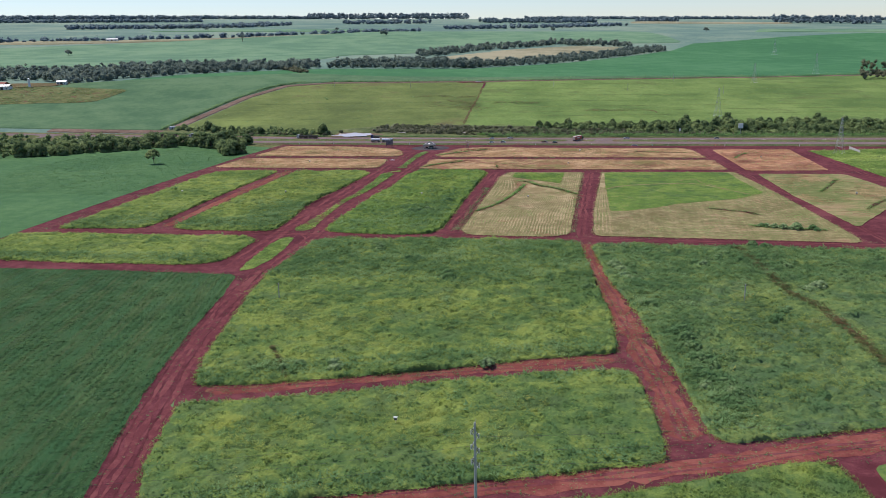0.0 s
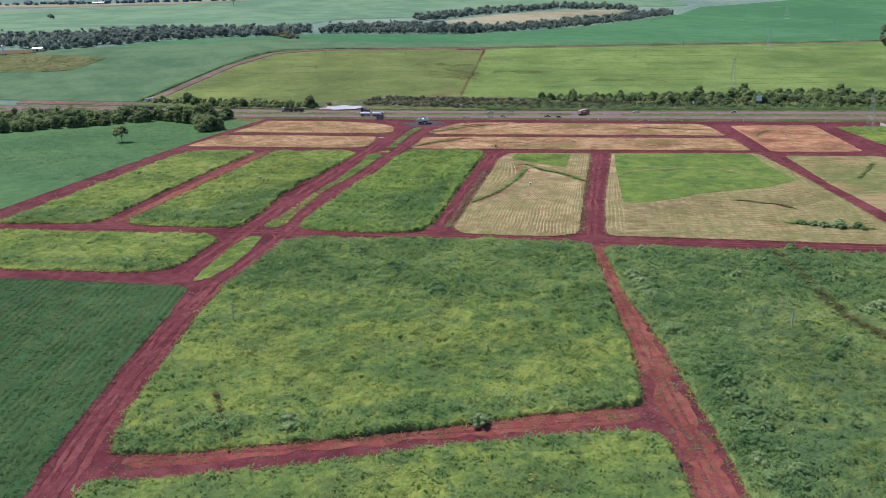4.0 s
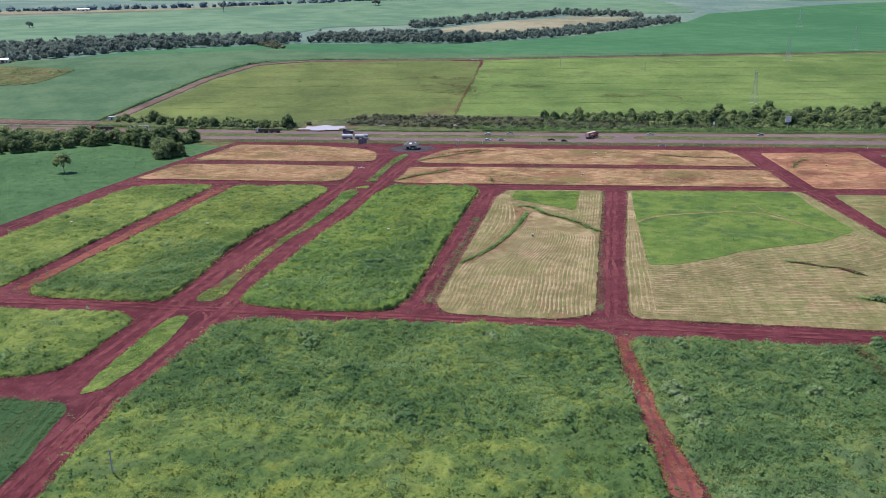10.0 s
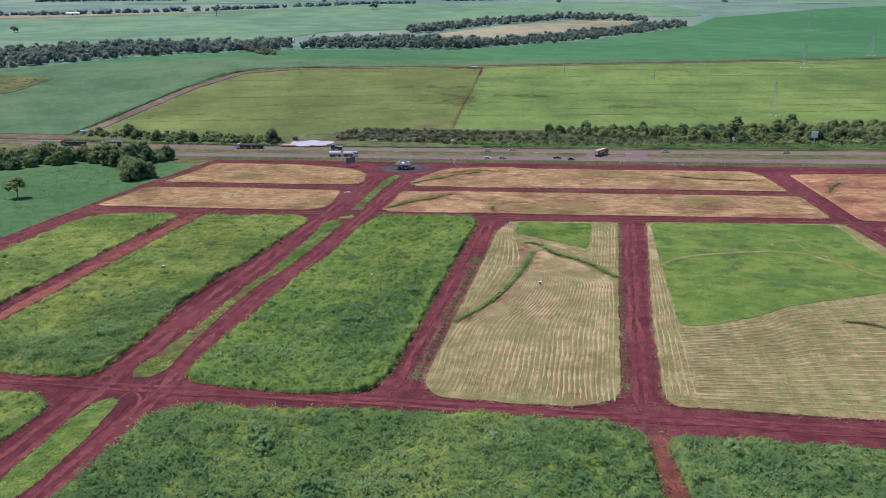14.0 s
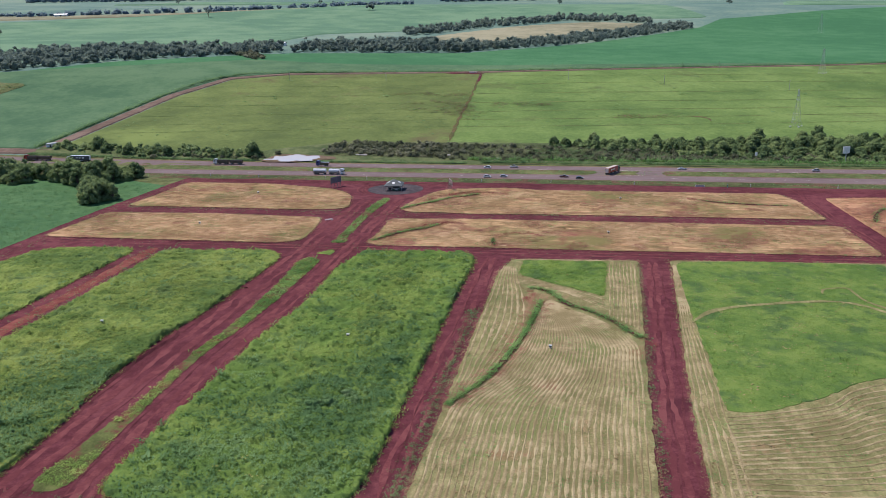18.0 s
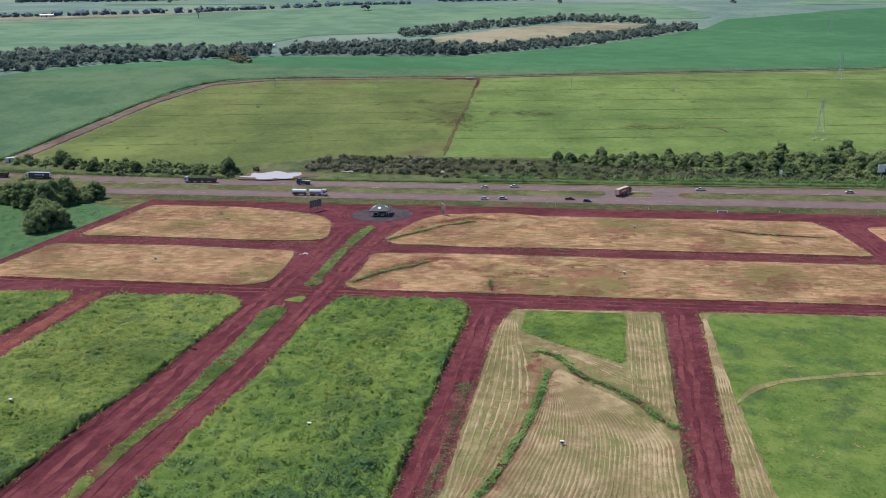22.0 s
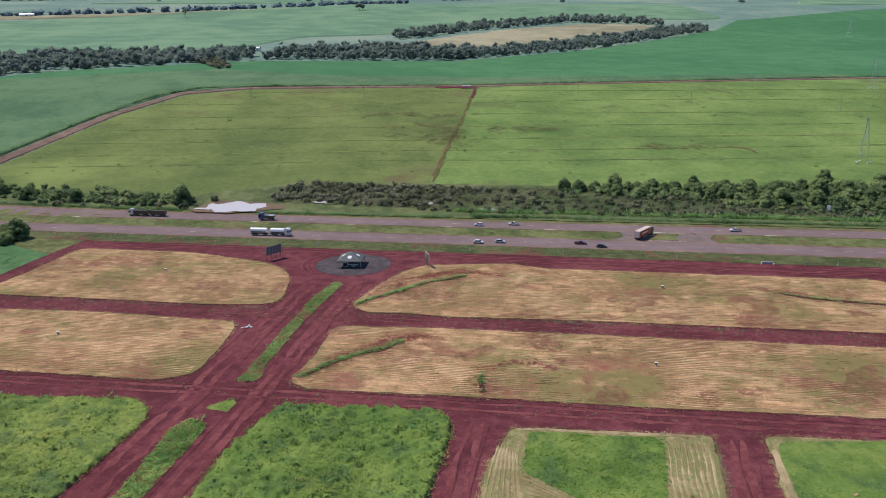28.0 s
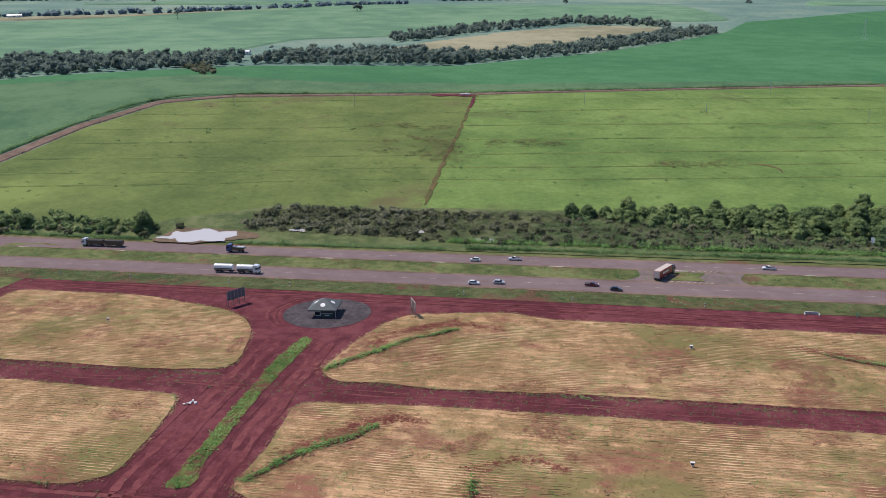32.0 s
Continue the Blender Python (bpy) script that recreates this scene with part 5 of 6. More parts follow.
def make_tree(x, y, height, width, seed, mat, label, trunk=0.3, count=11, category="tree", name="tree", per=90):
    rng = np.random.default_rng(seed)
    top = thing(name, x, y, rng.uniform(0, 360), label, category)
    bm = bmesh.new()
    fork = height * trunk
    rod((0, 0, -0.3), (0, 0, fork), 0.035 * height * 0.7, 0.025 * height * 0.7, 7, bm)
    puffs = []
    for k in range(count):
        a, q = k * 2.4 + rng.uniform(-0.4, 0.4), math.sqrt((k + 0.5) / count)
        r = width * rng.uniform(0.11, 0.23)
        px, py = math.cos(a) * q * (width / 2 - r * 0.6), math.sin(a) * q * (width / 2 - r * 0.6)
        pz = fork + (height - fork) * (0.12 + 0.8 * (1 - 0.55 * q * q) * rng.uniform(0.62, 1.0)) - r * 0.3
        puffs.append((px, py, pz, r))
        if k % 2 == 0:
            rod((0, 0, fork * 0.9), (px * 0.8, py * 0.8, pz), 0.012 * height, 0.004 * height, 5, bm)
    if trunk < 0.1:
        for k in range(count // 2):
            a, r = k * 2.4 + 0.7, width * rng.uniform(0.13, 0.2)
            puffs.append((math.cos(a) * width * 0.36, math.sin(a) * width * 0.36, r * rng.uniform(0.6, 1.1) + 0.03 * height, r))
    part("trunk", bm, BARK, top)
    crown = new("crown", crown_mesh("crown", puffs, 0.17, int(per * 1.5), rng, mat))
    crown.parent = top
    bm = bmesh.new()
    core(puffs, bm, rng)
    part("foliage_core", bm, mat, crown)
    return top


kinds = [make_tree(-321, 563, 11.5, 11, 21, L_TREE, "lone spreading green tree in the soy field", 0.33, 22, per=70)]
for s, (h, w, tk) in enumerate([(11, 10, 0.08), (9, 10, 0.06), (8, 9, 0.05), (12, 9, 0.08), (7, 9.5, 0.04)]):
    kinds.append(make_tree(-420 - 14 * s, 650 + 6 * s, h, w, 31 + s, L_TREE, "dark green leafy tree in a dense roadside wood", tk, 24, per=60))
shrub = make_tree(-60, 780, 3.2, 5.0, 51, L_GREY, "grey-green shrub on the wet creek bank", 0.05, 8, "shrub", "shrub", 60)


def plant(kind, x, y, size, rng, label="", group=""):
    ob = copy_thing(kind, pose(x, y, gz(x, y), 0, 0, rng.uniform(0, 360)) @ Matrix.Diagonal((size, size, size * rng.uniform(0.85, 1.15), 1)))
    ob["label"] = label or ob["label"]
    if group:
        ob["group"] = group
    return ob


def spread(poly, gap, seed):
    """Places in a polygon at least gap apart."""
    rng = np.random.default_rng(seed)
    px, py = scatter_points(poly, 8.0 / gap**2, rng)
    got = []
    for a, b in zip(px, py):
        if all((a - c) ** 2 + (b - d) ** 2 > gap * gap for c, d in got):
            got.append((a, b))
    return got


def wood(name, poly, gap, height, seed, label, mat=None, per=80):
    """A far wood, one mesh of stuff: leafy clumps on the land."""
    rng = np.random.default_rng(seed)
    pts = spread(poly, gap, seed)
    puffs = []
    for a, b in pts:
        h = height * rng.uniform(0.45, 1.3)
        r = gap * rng.uniform(0.35, 0.8)
        puffs.append((a, b, gz(a, b) + h - r * 0.7, r * 0.75))
        for _ in range(2):
            puffs.append((a + rng.uniform(-0.7, 0.7) * r, b + rng.uniform(-0.7, 0.7) * r, gz(a, b) + h * rng.uniform(0.55, 0.85), r * rng.uniform(0.35, 0.6)))
        puffs.append((a + rng.uniform(-2, 2), b - r * 0.3, gz(a, b) + h * 0.35, r * 0.85))
    return tagged(new(name, crown_mesh(name, puffs, 0.20, per // 2, rng, mat or L_HAZED, True)), label, "wood", "", "stuff")


rng = np.random.default_rng(77)
WOOD_WEST = [(-560, 575), (-455, 590), (-412, 618), (-358, 666), (-350, 688), (-560, 690)]
WEST_FRONT = [(-455, 588), (-412, 618), (-358, 664), (-350, 688), (-372, 690), (-385, 668), (-420, 640), (-455, 612)]
for a, b in spread(WEST_FRONT, 7.0, 5):
    plant(kinds[1 + rng.integers(5)], a, b, rng.uniform(0.7, 1.1), rng, "", "roadside wood")
for a, b in spread([(-345, 668), (-300, 648), (-276, 622), (-286, 614), (-312, 652), (-296, 688), (-345, 688)], 5.0, 6):
    plant(kinds[1 + rng.integers(5)], a, b, rng.uniform(0.8, 1.25), rng, "dark green leafy tree beside the soy field", "trees by the field corner")
for a, b, s in [(-376, 768, 1.0), (-347, 756, 0.8), (-330, 757, 0.9), (-318, 756, 0.7), (-276, 759, 0.75), (-257, 758, 1.0), (-402, 768, 0.8), (-366, 762, 0.7)]:
    plant(kinds[1 + rng.integers(5)], a, b, s, rng, "leafy tree on the highway's far verge", "trees along the highway")
for a, b in spread([(-60, 803), (10, 796), (40, 786), (100, 780), (230, 780), (330, 785), (330, 850), (200, 840), (90, 826), (-40, 812)], 6.5, 7):
    plant(kinds[1 + rng.integers(5)], a, b, rng.uniform(0.5, 0.85) * (1.0 + 0.35 * min(max((a - 20) / 90, 0), 1)), rng, "dark green leafy tree along the creek", "trees along the creek")
for a, b in spread([(-212, 768), (-95, 758), (100, 768), (110, 790), (-90, 800), (-200, 796)], 6.5, 8):
    plant(shrub, a, b, rng.uniform(0.6, 1.2), rng, "", "creek shrubs")
wood("creek_thicket", [(-60, 800), (10, 792), (60, 776), (110, 768), (330, 770), (330, 845), (200, 836), (90, 822), (-40, 812)], 5.0, 4.0, 58, "dense green thicket under the creek trees", L_TREE, 70)
wood("verge_thicket", [(-410, 762), (-340, 752), (-252, 753), (-250, 764), (-330, 770), (-410, 774)], 5.0, 3.4, 56, "dense green thicket on the far verge", L_TREE, 70)
wood("creek_thicket", [(-215, 772), (-130, 764), (-100, 800), (-204, 800)], 4.5, 2.6, 57, "dense grey-green thicket on the wet bank", L_GREY, 70)
for a, b in spread([(-330, 748), (-250, 750), (-240, 764), (-330, 762)], 6, 9):
    plant(shrub, a, b, rng.uniform(0.6, 1.1), rng, "", "creek shrubs")


wood("west_wood", [(-720, 560), (-458, 588), (-458, 614), (-420, 646), (-388, 674), (-376, 692), (-720, 692)], 7.5, 9, 59, "dense dark green roadside wood", L_TREE)
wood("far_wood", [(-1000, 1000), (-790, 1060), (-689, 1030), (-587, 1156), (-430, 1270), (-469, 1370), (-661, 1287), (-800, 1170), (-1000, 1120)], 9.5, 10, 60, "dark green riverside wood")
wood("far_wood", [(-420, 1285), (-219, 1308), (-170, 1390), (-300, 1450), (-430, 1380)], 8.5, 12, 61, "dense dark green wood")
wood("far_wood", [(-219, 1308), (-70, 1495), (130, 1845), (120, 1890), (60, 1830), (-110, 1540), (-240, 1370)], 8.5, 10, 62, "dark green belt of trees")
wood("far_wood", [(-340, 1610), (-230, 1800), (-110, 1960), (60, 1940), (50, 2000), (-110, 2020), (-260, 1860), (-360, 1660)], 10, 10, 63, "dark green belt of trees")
wood("far_wood", [(-430, 1180), (-420, 1190), (-480, 1290), (-520, 1290)], 7, 3.5, 64, "low scrub between two woods", L_GREY)
# belts and woods towards the horizon, haze put into their leaf colour
BELTS = [([(-1500, 1790), (-1371, 1795), (-1146, 1895), (-888, 2025), (-684, 2210), (-574, 2690)], 34, 6), ([(-1750, 2640), (-1449, 2745), (-1259, 2870), (-1195, 3130)], 110, 10), ([(-520, 2860), (-319, 2960), (-134, 3080), (52, 3290)], 80, 10),
         ([(690, 3800), (880, 3780), (1080, 3730)], 160, 28), ([(-3000, 3700), (-2500, 4000), (-2000, 4300), (-1500, 4500)], 220, 16), ([(-1500, 4300), (-1100, 4420), (-700, 4500)], 220, 26), ([(-500, 3600), (-250, 3700), (-50, 3760)], 140, 16), ([(150, 3900), (300, 3950)], 120, 18),
         ([(-2600, 3200), (-2100, 3350), (-1700, 3500)], 120, 12), ([(-400, 4500), (200, 4600), (900, 4550), (1500, 4400)], 120, 12), ([(-1000, 3300), (-700, 3450)], 90, 14), ([(1100, 3000), (1500, 2900)], 90, 14)]
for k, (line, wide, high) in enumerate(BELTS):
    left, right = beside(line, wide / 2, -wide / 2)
    wood("horizon_wood", left + right[::-1], 18, high, 200 + k, "belt of trees on a far ridge, hazed blue-green in colour", L_HORIZON, 20)
wood("grove", [(336, 1216), (400, 1226), (420, 1262), (345, 1250)], 7, 20, 66, "tall grey-green grove beside the field road", L_GREY)
# far fields of another tone; in the green ones painted haze is part of it
sheet("field_far_straw", rounded([(-1500, 1770), (-1146, 1870), (-888, 1985), (-684, 2150), (-900, 1950), (-1200, 1780), (-1500, 1690)], 20), 1.2, 40, STRAW_FAR, "pale ripe strip along the far crest", "field", edge=30, wear=4, bank=8, bank_mat=STRAW_FAR)
sheet("field_far_brown", rounded([(105, 3600), (700, 3620), (760, 3760), (120, 3800)], 60), 2.5, 80, STRAW_FAR, "pale ploughed field far off", "field", edge=50, bank=8, bank_mat=STRAW_FAR)
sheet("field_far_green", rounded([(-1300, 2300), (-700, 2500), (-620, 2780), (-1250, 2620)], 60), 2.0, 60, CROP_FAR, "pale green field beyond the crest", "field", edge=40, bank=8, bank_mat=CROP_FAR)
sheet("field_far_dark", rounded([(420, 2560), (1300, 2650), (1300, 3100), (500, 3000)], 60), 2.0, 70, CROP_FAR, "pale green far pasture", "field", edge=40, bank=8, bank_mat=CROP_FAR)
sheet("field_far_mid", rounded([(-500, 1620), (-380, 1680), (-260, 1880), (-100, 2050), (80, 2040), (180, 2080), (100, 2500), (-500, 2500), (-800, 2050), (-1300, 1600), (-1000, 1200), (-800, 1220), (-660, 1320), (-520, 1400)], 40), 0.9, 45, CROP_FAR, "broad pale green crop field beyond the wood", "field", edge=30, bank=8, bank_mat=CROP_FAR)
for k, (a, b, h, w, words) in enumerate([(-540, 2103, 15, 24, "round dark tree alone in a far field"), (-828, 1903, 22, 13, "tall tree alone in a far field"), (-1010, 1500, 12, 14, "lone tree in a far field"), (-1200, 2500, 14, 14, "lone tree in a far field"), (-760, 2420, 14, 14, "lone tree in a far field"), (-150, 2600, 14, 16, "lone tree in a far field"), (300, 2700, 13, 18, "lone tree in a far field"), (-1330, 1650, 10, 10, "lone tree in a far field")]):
    make_tree(a, b, h, w, 300 + k, L_HAZED, words, 0.2, 10, per=60)


# ---- shrubs in the plots ----
castor = make_tree(-72, 316, 2.2, 3.4, 400, L_CASTOR, "pale green broad-leaved castor shrub among weeds", 0.08, 9, "shrub", "shrub", 50)
g = np.random.default_rng(401)
for x, y in [(7.6, 317.2), (10.1, 301.7), (25.4, 249.5), (26.7, 244), (27.6, 236.4), (28.4, 228.6), (29.7, 222.7), (29.9, 214.8), (31.6, 210.5), (32.8, 204.7), (75.7, 297.8), (68.9, 321.6), (54.3, 260.2), (58.7, 263), (55.9, 205.6), (-91, 332), (-74, 319), (-55, 300), (-54, 296), (11, 313), (10, 303), (8, 317), (52, 340), (53, 328), (47, 334), (68, 352), (65, 334), (70, 336), (67, 327), (74, 296), (16, 276), (-4, 291), (24, 248), (26, 236), (27, 218), (28, 207), (27, 225), (-90, 408), (-88, 418), (-79, 433), (-92, 405), (-85, 412), (-94, 337), (10, 347), (62, 361 - 8), (39, 322), (-20, 330), (-40, 345), (-100, 320), (60, 270), (-82, 205), (-70, 208), (-30, 217), (71, 389), (77, 388), (83, 387), (88, 387), (94, 386)]:
    for _ in range(2):
        plant(castor, x + g.normal(0, 1.5), y + g.normal(0, 1.5), g.uniform(0.9, 1.45), g, "", "castor shrubs")

# ---- built things ----
CONCRETE = plain_material("weathered_concrete", (0.42, 0.40, 0.37), 0.9, 0, 0.5, (0.2, 0.17, 0.15), 2.0)
STEEL = plain_material("galvanised_steel", (0.45, 0.46, 0.47), 0.5, 0.7, 0.3, (0.25, 0.2, 0.18))
WHITE = plain_material("white_paint", (0.72, 0.71, 0.68), 0.5, 0, 0.35, (0.35, 0.2, 0.16))
BLACK = plain_material("black_plastic", (0.03, 0.03, 0.032), 0.6, 0, 0.2)
DARKROOF = plain_material("dark_grey_fabric", (0.085, 0.095, 0.095), 0.8, 0, 0.4, (0.15, 0.14, 0.13), 0.8)
GREENPAINT = plain_material("dark_green_panel", (0.02, 0.065, 0.04), 0.5, 0, 0.3)
WOODPOST = plain_material("grey_timber", (0.20, 0.16, 0.13), 0.9, 0, 0.5, (0.1, 0.07, 0.06))
RUBBER = plain_material("tyre_rubber", (0.02, 0.02, 0.02), 0.9, 0, 0.4)
GLASS, gt, gb = nodes_of("tinted_glass")
gb.inputs["Base Color"].default_value, gb.inputs["Roughness"].default_value = (0.015, 0.02, 0.022, 1), 0.08
PINK = plain_material("faded_sign_sheet", (0.55, 0.42, 0.38), 0.7, 0, 0.4)
TILE = plain_material("red_roof_tiles", (0.30, 0.10, 0.07), 0.9, 0, 0.5, (0.15, 0.07, 0.05))
CERAMIC = plain_material("dark_insulator", (0.05, 0.035, 0.03), 0.35, 0, 0.2)


def kiosk(x, y, turn):
    top = thing("kiosk", x, y, turn, "sales kiosk with a dark hipped fabric roof on round gravel", "kiosk", lift=0.12)
    h, a = 2.9, 4.9
    bm = bmesh.new()
    low = [bm.verts.new((i * a, j * a, h - 0.35)) for i, j in ((-1, -1), (1, -1), (1, 1), (-1, 1))]
    eave = [bm.verts.new((i * a, j * a, h)) for i, j in ((-1, -1), (1, -1), (1, 1), (-1, 1))]
    cap = [bm.verts.new((i * 0.9, j * 0.9, h + 2.3)) for i, j in ((-1, -1), (1, -1), (1, 1), (-1, 1))]
    tip = bm.verts.new((0, 0, h + 2.75))
    for k in range(4):
        j = (k + 1) % 4
        bm.faces.new((low[k], low[j], eave[j], eave[k]))
        bm.faces.new((eave[k], eave[j], cap[j], cap[k]))
        bm.faces.new((cap[k], cap[j], tip))
    roof = part("roof", bm, DARKROOF, top)
    slope = math.atan2(2.3, a - 0.9)
    for k in range(4):
        m = Matrix.Rotation(k * math.pi / 2, 4, "Z") @ Matrix.Translation((0, -2.9, h + 1.19)) @ Matrix.Rotation(slope, 4, "X")
        bm = bmesh.new()
        bmesh.ops.create_cone(bm, cap_ends=True, segments=20, radius1=0.85, radius2=0.85, depth=0.06, matrix=m)
        part("emblem", bm, WHITE, roof, "plain white disc")
    for i in (-1, 1):
        for j in (-1, 1):
            part("post", rod((i * 4.6, j * 4.6, 0), (i * 4.6, j * 4.6, h), 0.09), STEEL, top)
            part("beam", rod((i * 4.6, -4.6 * j, h - 0.1), (i * 4.6, 4.6 * j * 0.0, h - 0.1), 0.06), STEEL, top)
    booth = part("booth", box(-0.4, 3.2, -3.6, -1.4, 0, 2.2, 0.05), GREENPAINT, top, "dark green booth")
    part("counter", box(-0.5, 3.3, -3.75, -3.45, 1.15, 1.3, 0.03), WHITE, booth)
    part("hatch", box(0.1, 2.7, -3.66, -3.6, 1.4, 2.0), BLACK, booth)
    part("sign_bar", box(0.7, 2.2, -3.68, -3.62, 0.5, 0.8), WHITE, booth, "pale sign bar")
    frame_ob = part("window_frame", box(-3.0, -0.9, -3.2, -3.1, 0.3, 1.9, 0.02), WHITE, top)
    part("window_pane", box(-2.85, -1.05, -3.24, -3.2, 0.45, 1.75), GLASS, frame_ob)
    part("table", box(-2.6, -0.6, 0.2, 1.4, 0.7, 0.76), WHITE, top)
    return top


kiosk(-136, 665, 6)


def hoarding(x, y, turn, panel, label, length=7.6):
    top = thing("hoarding", x, y, turn, label, "billboard")
    for k in range(4):
        px = -length / 2 + 0.4 + k * (length - 0.8) / 3
        part("post", box(px - 0.1, px + 0.1, -0.1, 0.1, -0.2, 5.6, 0.02), WOODPOST, top)
        part("brace", rod((px, 1.6, 0), (px, 0.1, 3.4), 0.06, None, 6), WOODPOST, top)
    sheet_ob = part("panel", box(-length / 2, length / 2, -0.2, -0.12, 2.4, 5.8, 0.01), panel, top)
    for k in range(3):
        part("batten", box(-length / 2, length / 2, -0.12, -0.05, 2.6 + 1.4 * k, 2.72 + 1.4 * k), STEEL, sheet_ob)
    for k in range(6):
        px = -length / 2 + 0.15 + k * (length - 0.3) / 5
        part("stud", box(px - 0.05, px + 0.05, -0.26, -0.2, 2.4, 5.8), STEEL, sheet_ob)
    return top


SHEETMETAL = plain_material("grey_sign_sheet", (0.12, 0.125, 0.14), 0.6, 0.2, 0.3)
hoarding(-170.5, 669.5, 58, SHEETMETAL, "large dark roadside hoarding on timber posts")
hoarding(-105.5, 667, 118, PINK, "tall faded pink hoarding on timber posts", 6.0)

billboard = thing("billboard", 118, 765, 20, "white billboard on a tall pole", "billboard")
part("pole", rod((0, 0, -0.5), (0, 0, 8), 0.25, 0.22), STEEL, billboard)
part("panel", box(-2.2, 2.2, -0.2, 0.2, 6.0, 10.2, 0.05), WHITE, billboard)
sign2 = thing("road_sign", 68, 772, -30, "small white sign on a post", "sign")
part("pole", rod((0, 0, -0.3), (0, 0, 4), 0.08), STEEL, sign2)
part("panel", box(-0.8, 0.8, -0.05, 0.05, 3.0, 5.2, 0.02), WHITE, sign2)


def marker(x, y, tall=0.0):
    top = thing("lot_marker", x, y, 0, "small white and black plot marker post", "marker", "plot markers", 0.25)
    part("base", box(-0.2, 0.2, -0.2, 0.2, 0, 0.25, 0.03), CONCRETE, top)
    part("stem", box(-0.06, 0.06, -0.06, 0.06, 0.2, 0.7 + tall), WHITE, top)
    part("plate", box(-0.42, 0.42, -0.05, 0.05, 0.35 + tall, 1.0 + tall, 0.02), WHITE, top)
    part("cap", box(-0.5, 0.5, -0.3, 0.3, 1.0 + tall, 1.14 + tall, 0.03), WHITE, top)
    part("bar", box(-0.34, 0.34, -0.08, -0.05, 0.42 + tall, 0.8 + tall), BLACK, top, "dark lettering bar")


for x, y, tall in [(-38.3, 450.5, 0), (-97, 449, 0.9), (-177, 450.6, 0.7), (-239, 447, 0.6), (-207, 578, 0), (-207, 647, 0), (-22, 580, 0), (-16, 650, 0), (110, 617, 0), (134, 473, 0), (-46, 177, 0.6)]:
    marker(x, y, tall)


def bollard(x, y, mat, label, h=1.5):
    top = thing("marker_post", x, y, 0, label, "post", "highway posts")
    part("shaft", box(-0.14, 0.14, -0.14, 0.14, -0.1, h, 0.04), mat, top)
    part("band", box(-0.16, 0.16, -0.16, 0.16, h * 0.6, h * 0.75), BLACK, top)


TEAL, ORANGE = plain_material("teal_paint", (0.1, 0.4, 0.36), 0.6), plain_material("orange_paint", (0.6, 0.28, 0.08), 0.6)
for k, x in enumerate((-330, -257, -226, -184, -159, -92, -53, -8, 52, 95, 150)):
    bollard(x, 692.5 - 0.02 * (x + 180), WHITE, "white concrete marker post on the verge", 1.6)
bollard(40, 686, TEAL, "teal marker post on the verge")
bollard(88, 686, ORANGE, "orange marker post on the verge", 1.2)
culvert = thing("culvert_head", 26, 687, 0, "low concrete culvert head in the verge", "culvert")
part("wall", box(-2.2, 2.2, -0.2, 0.2, -0.2, 0.9, 0.05), CONCRETE, culvert)
part("wing", box(-2.4, -2.1, -1.6, 0.2, -0.2, 0.6, 0.05), CONCRETE, culvert)
part("wing", box(2.1, 2.4, -1.6, 0.2, -0.2, 0.6, 0.05), CONCRETE, culvert)

g = np.random.default_rng(500)
for k in range(7):
    bm = bmesh.new()
    bmesh.ops.create_icosphere(bm, subdivisions=1, radius=g.uniform(0.25, 0.6))
    for v in bm.verts:
        v.co = Vector((v.co.x * 1.2, v.co.y, v.co.z * 0.7)) + Vector(g.normal(0, 0.06, 3))
    ob = part("rubble_block", bm, WHITE, None)
    x, y = -149.5 + g.normal(0, 0.9), 593 + g.normal(0, 0.7)
    ob.matrix_world = pose(x, y, gz(x, y) + 0.3)
    tagged(ob, "lump of pale rubble by the avenue", "rubble", "rubble pile")


def plain_pole(x, y, h, label):
    top = thing("utility_pole", x, y, 0, label, "pole")
    part("shaft", rod((0, 0, -0.5), (0, 0, h), 0.2, 0.13), CONCRETE, top)
    part("arm", box(-0.7, 0.7, -0.06, 0.06, h - 0.5, h - 0.36), WOODPOST, top)
    for i in (-0.55, 0, 0.55):
        part("insulator", rod((i, 0, h - 0.36), (i, 0, h - 0.1), 0.06, 0.04, 6), CERAMIC, top)


plain_pole(-108.6, 264, 6.6, "slim pale concrete pole in the weeds")
plain_pole(48, 280, 6.6, "slim concrete pole in the weeds")


def line_pole(x, y, h, turn):
    top = thing("power_pole", x, y, turn, "tall concrete power pole with insulator brackets", "pole")
    part("shaft", rod((0, 0, -1), (0, 0, h), 0.34, 0.2, 10), CONCRETE, top)
    part("finial", rod((0, 0, h), (0.25, 0, h + 0.7), 0.05, 0.04, 6), STEEL, top)
    for k in range(3):
        z = h - 1.6 - 2.9 * k
        for side in (-1, 1):
            drop = 0.0 if side < 0 else -1.0
            br = part("bracket", rod((0.2 * side, 0, z + drop - 0.9), (0.75 * side, 0, z + drop), 0.085, None, 6), WHITE, top)
            part("hanger", rod((0.2 * side, 0, z + drop + 0.7), (0.75 * side, 0, z + drop - 0.6), 0.085, None, 6), WHITE, br)
            part("tie", rod((0.75 * side, 0, z + drop + 0.3), (0.75 * side, 0, z + drop - 0.8), 0.085, None, 6), WHITE, br)
            for j in range(3):
                part("insulator", rod((0.32 * side + 0.1 * side * j, 0, z + drop + 0.35 - 0.35 * j), (0.5 * side + 0.1 * side * j, 0, z + drop + 0.3 - 0.35 * j), 0.13, 0.13, 8), CERAMIC, br)
    return top


line_pole(-21, 137, 21.5, 25)
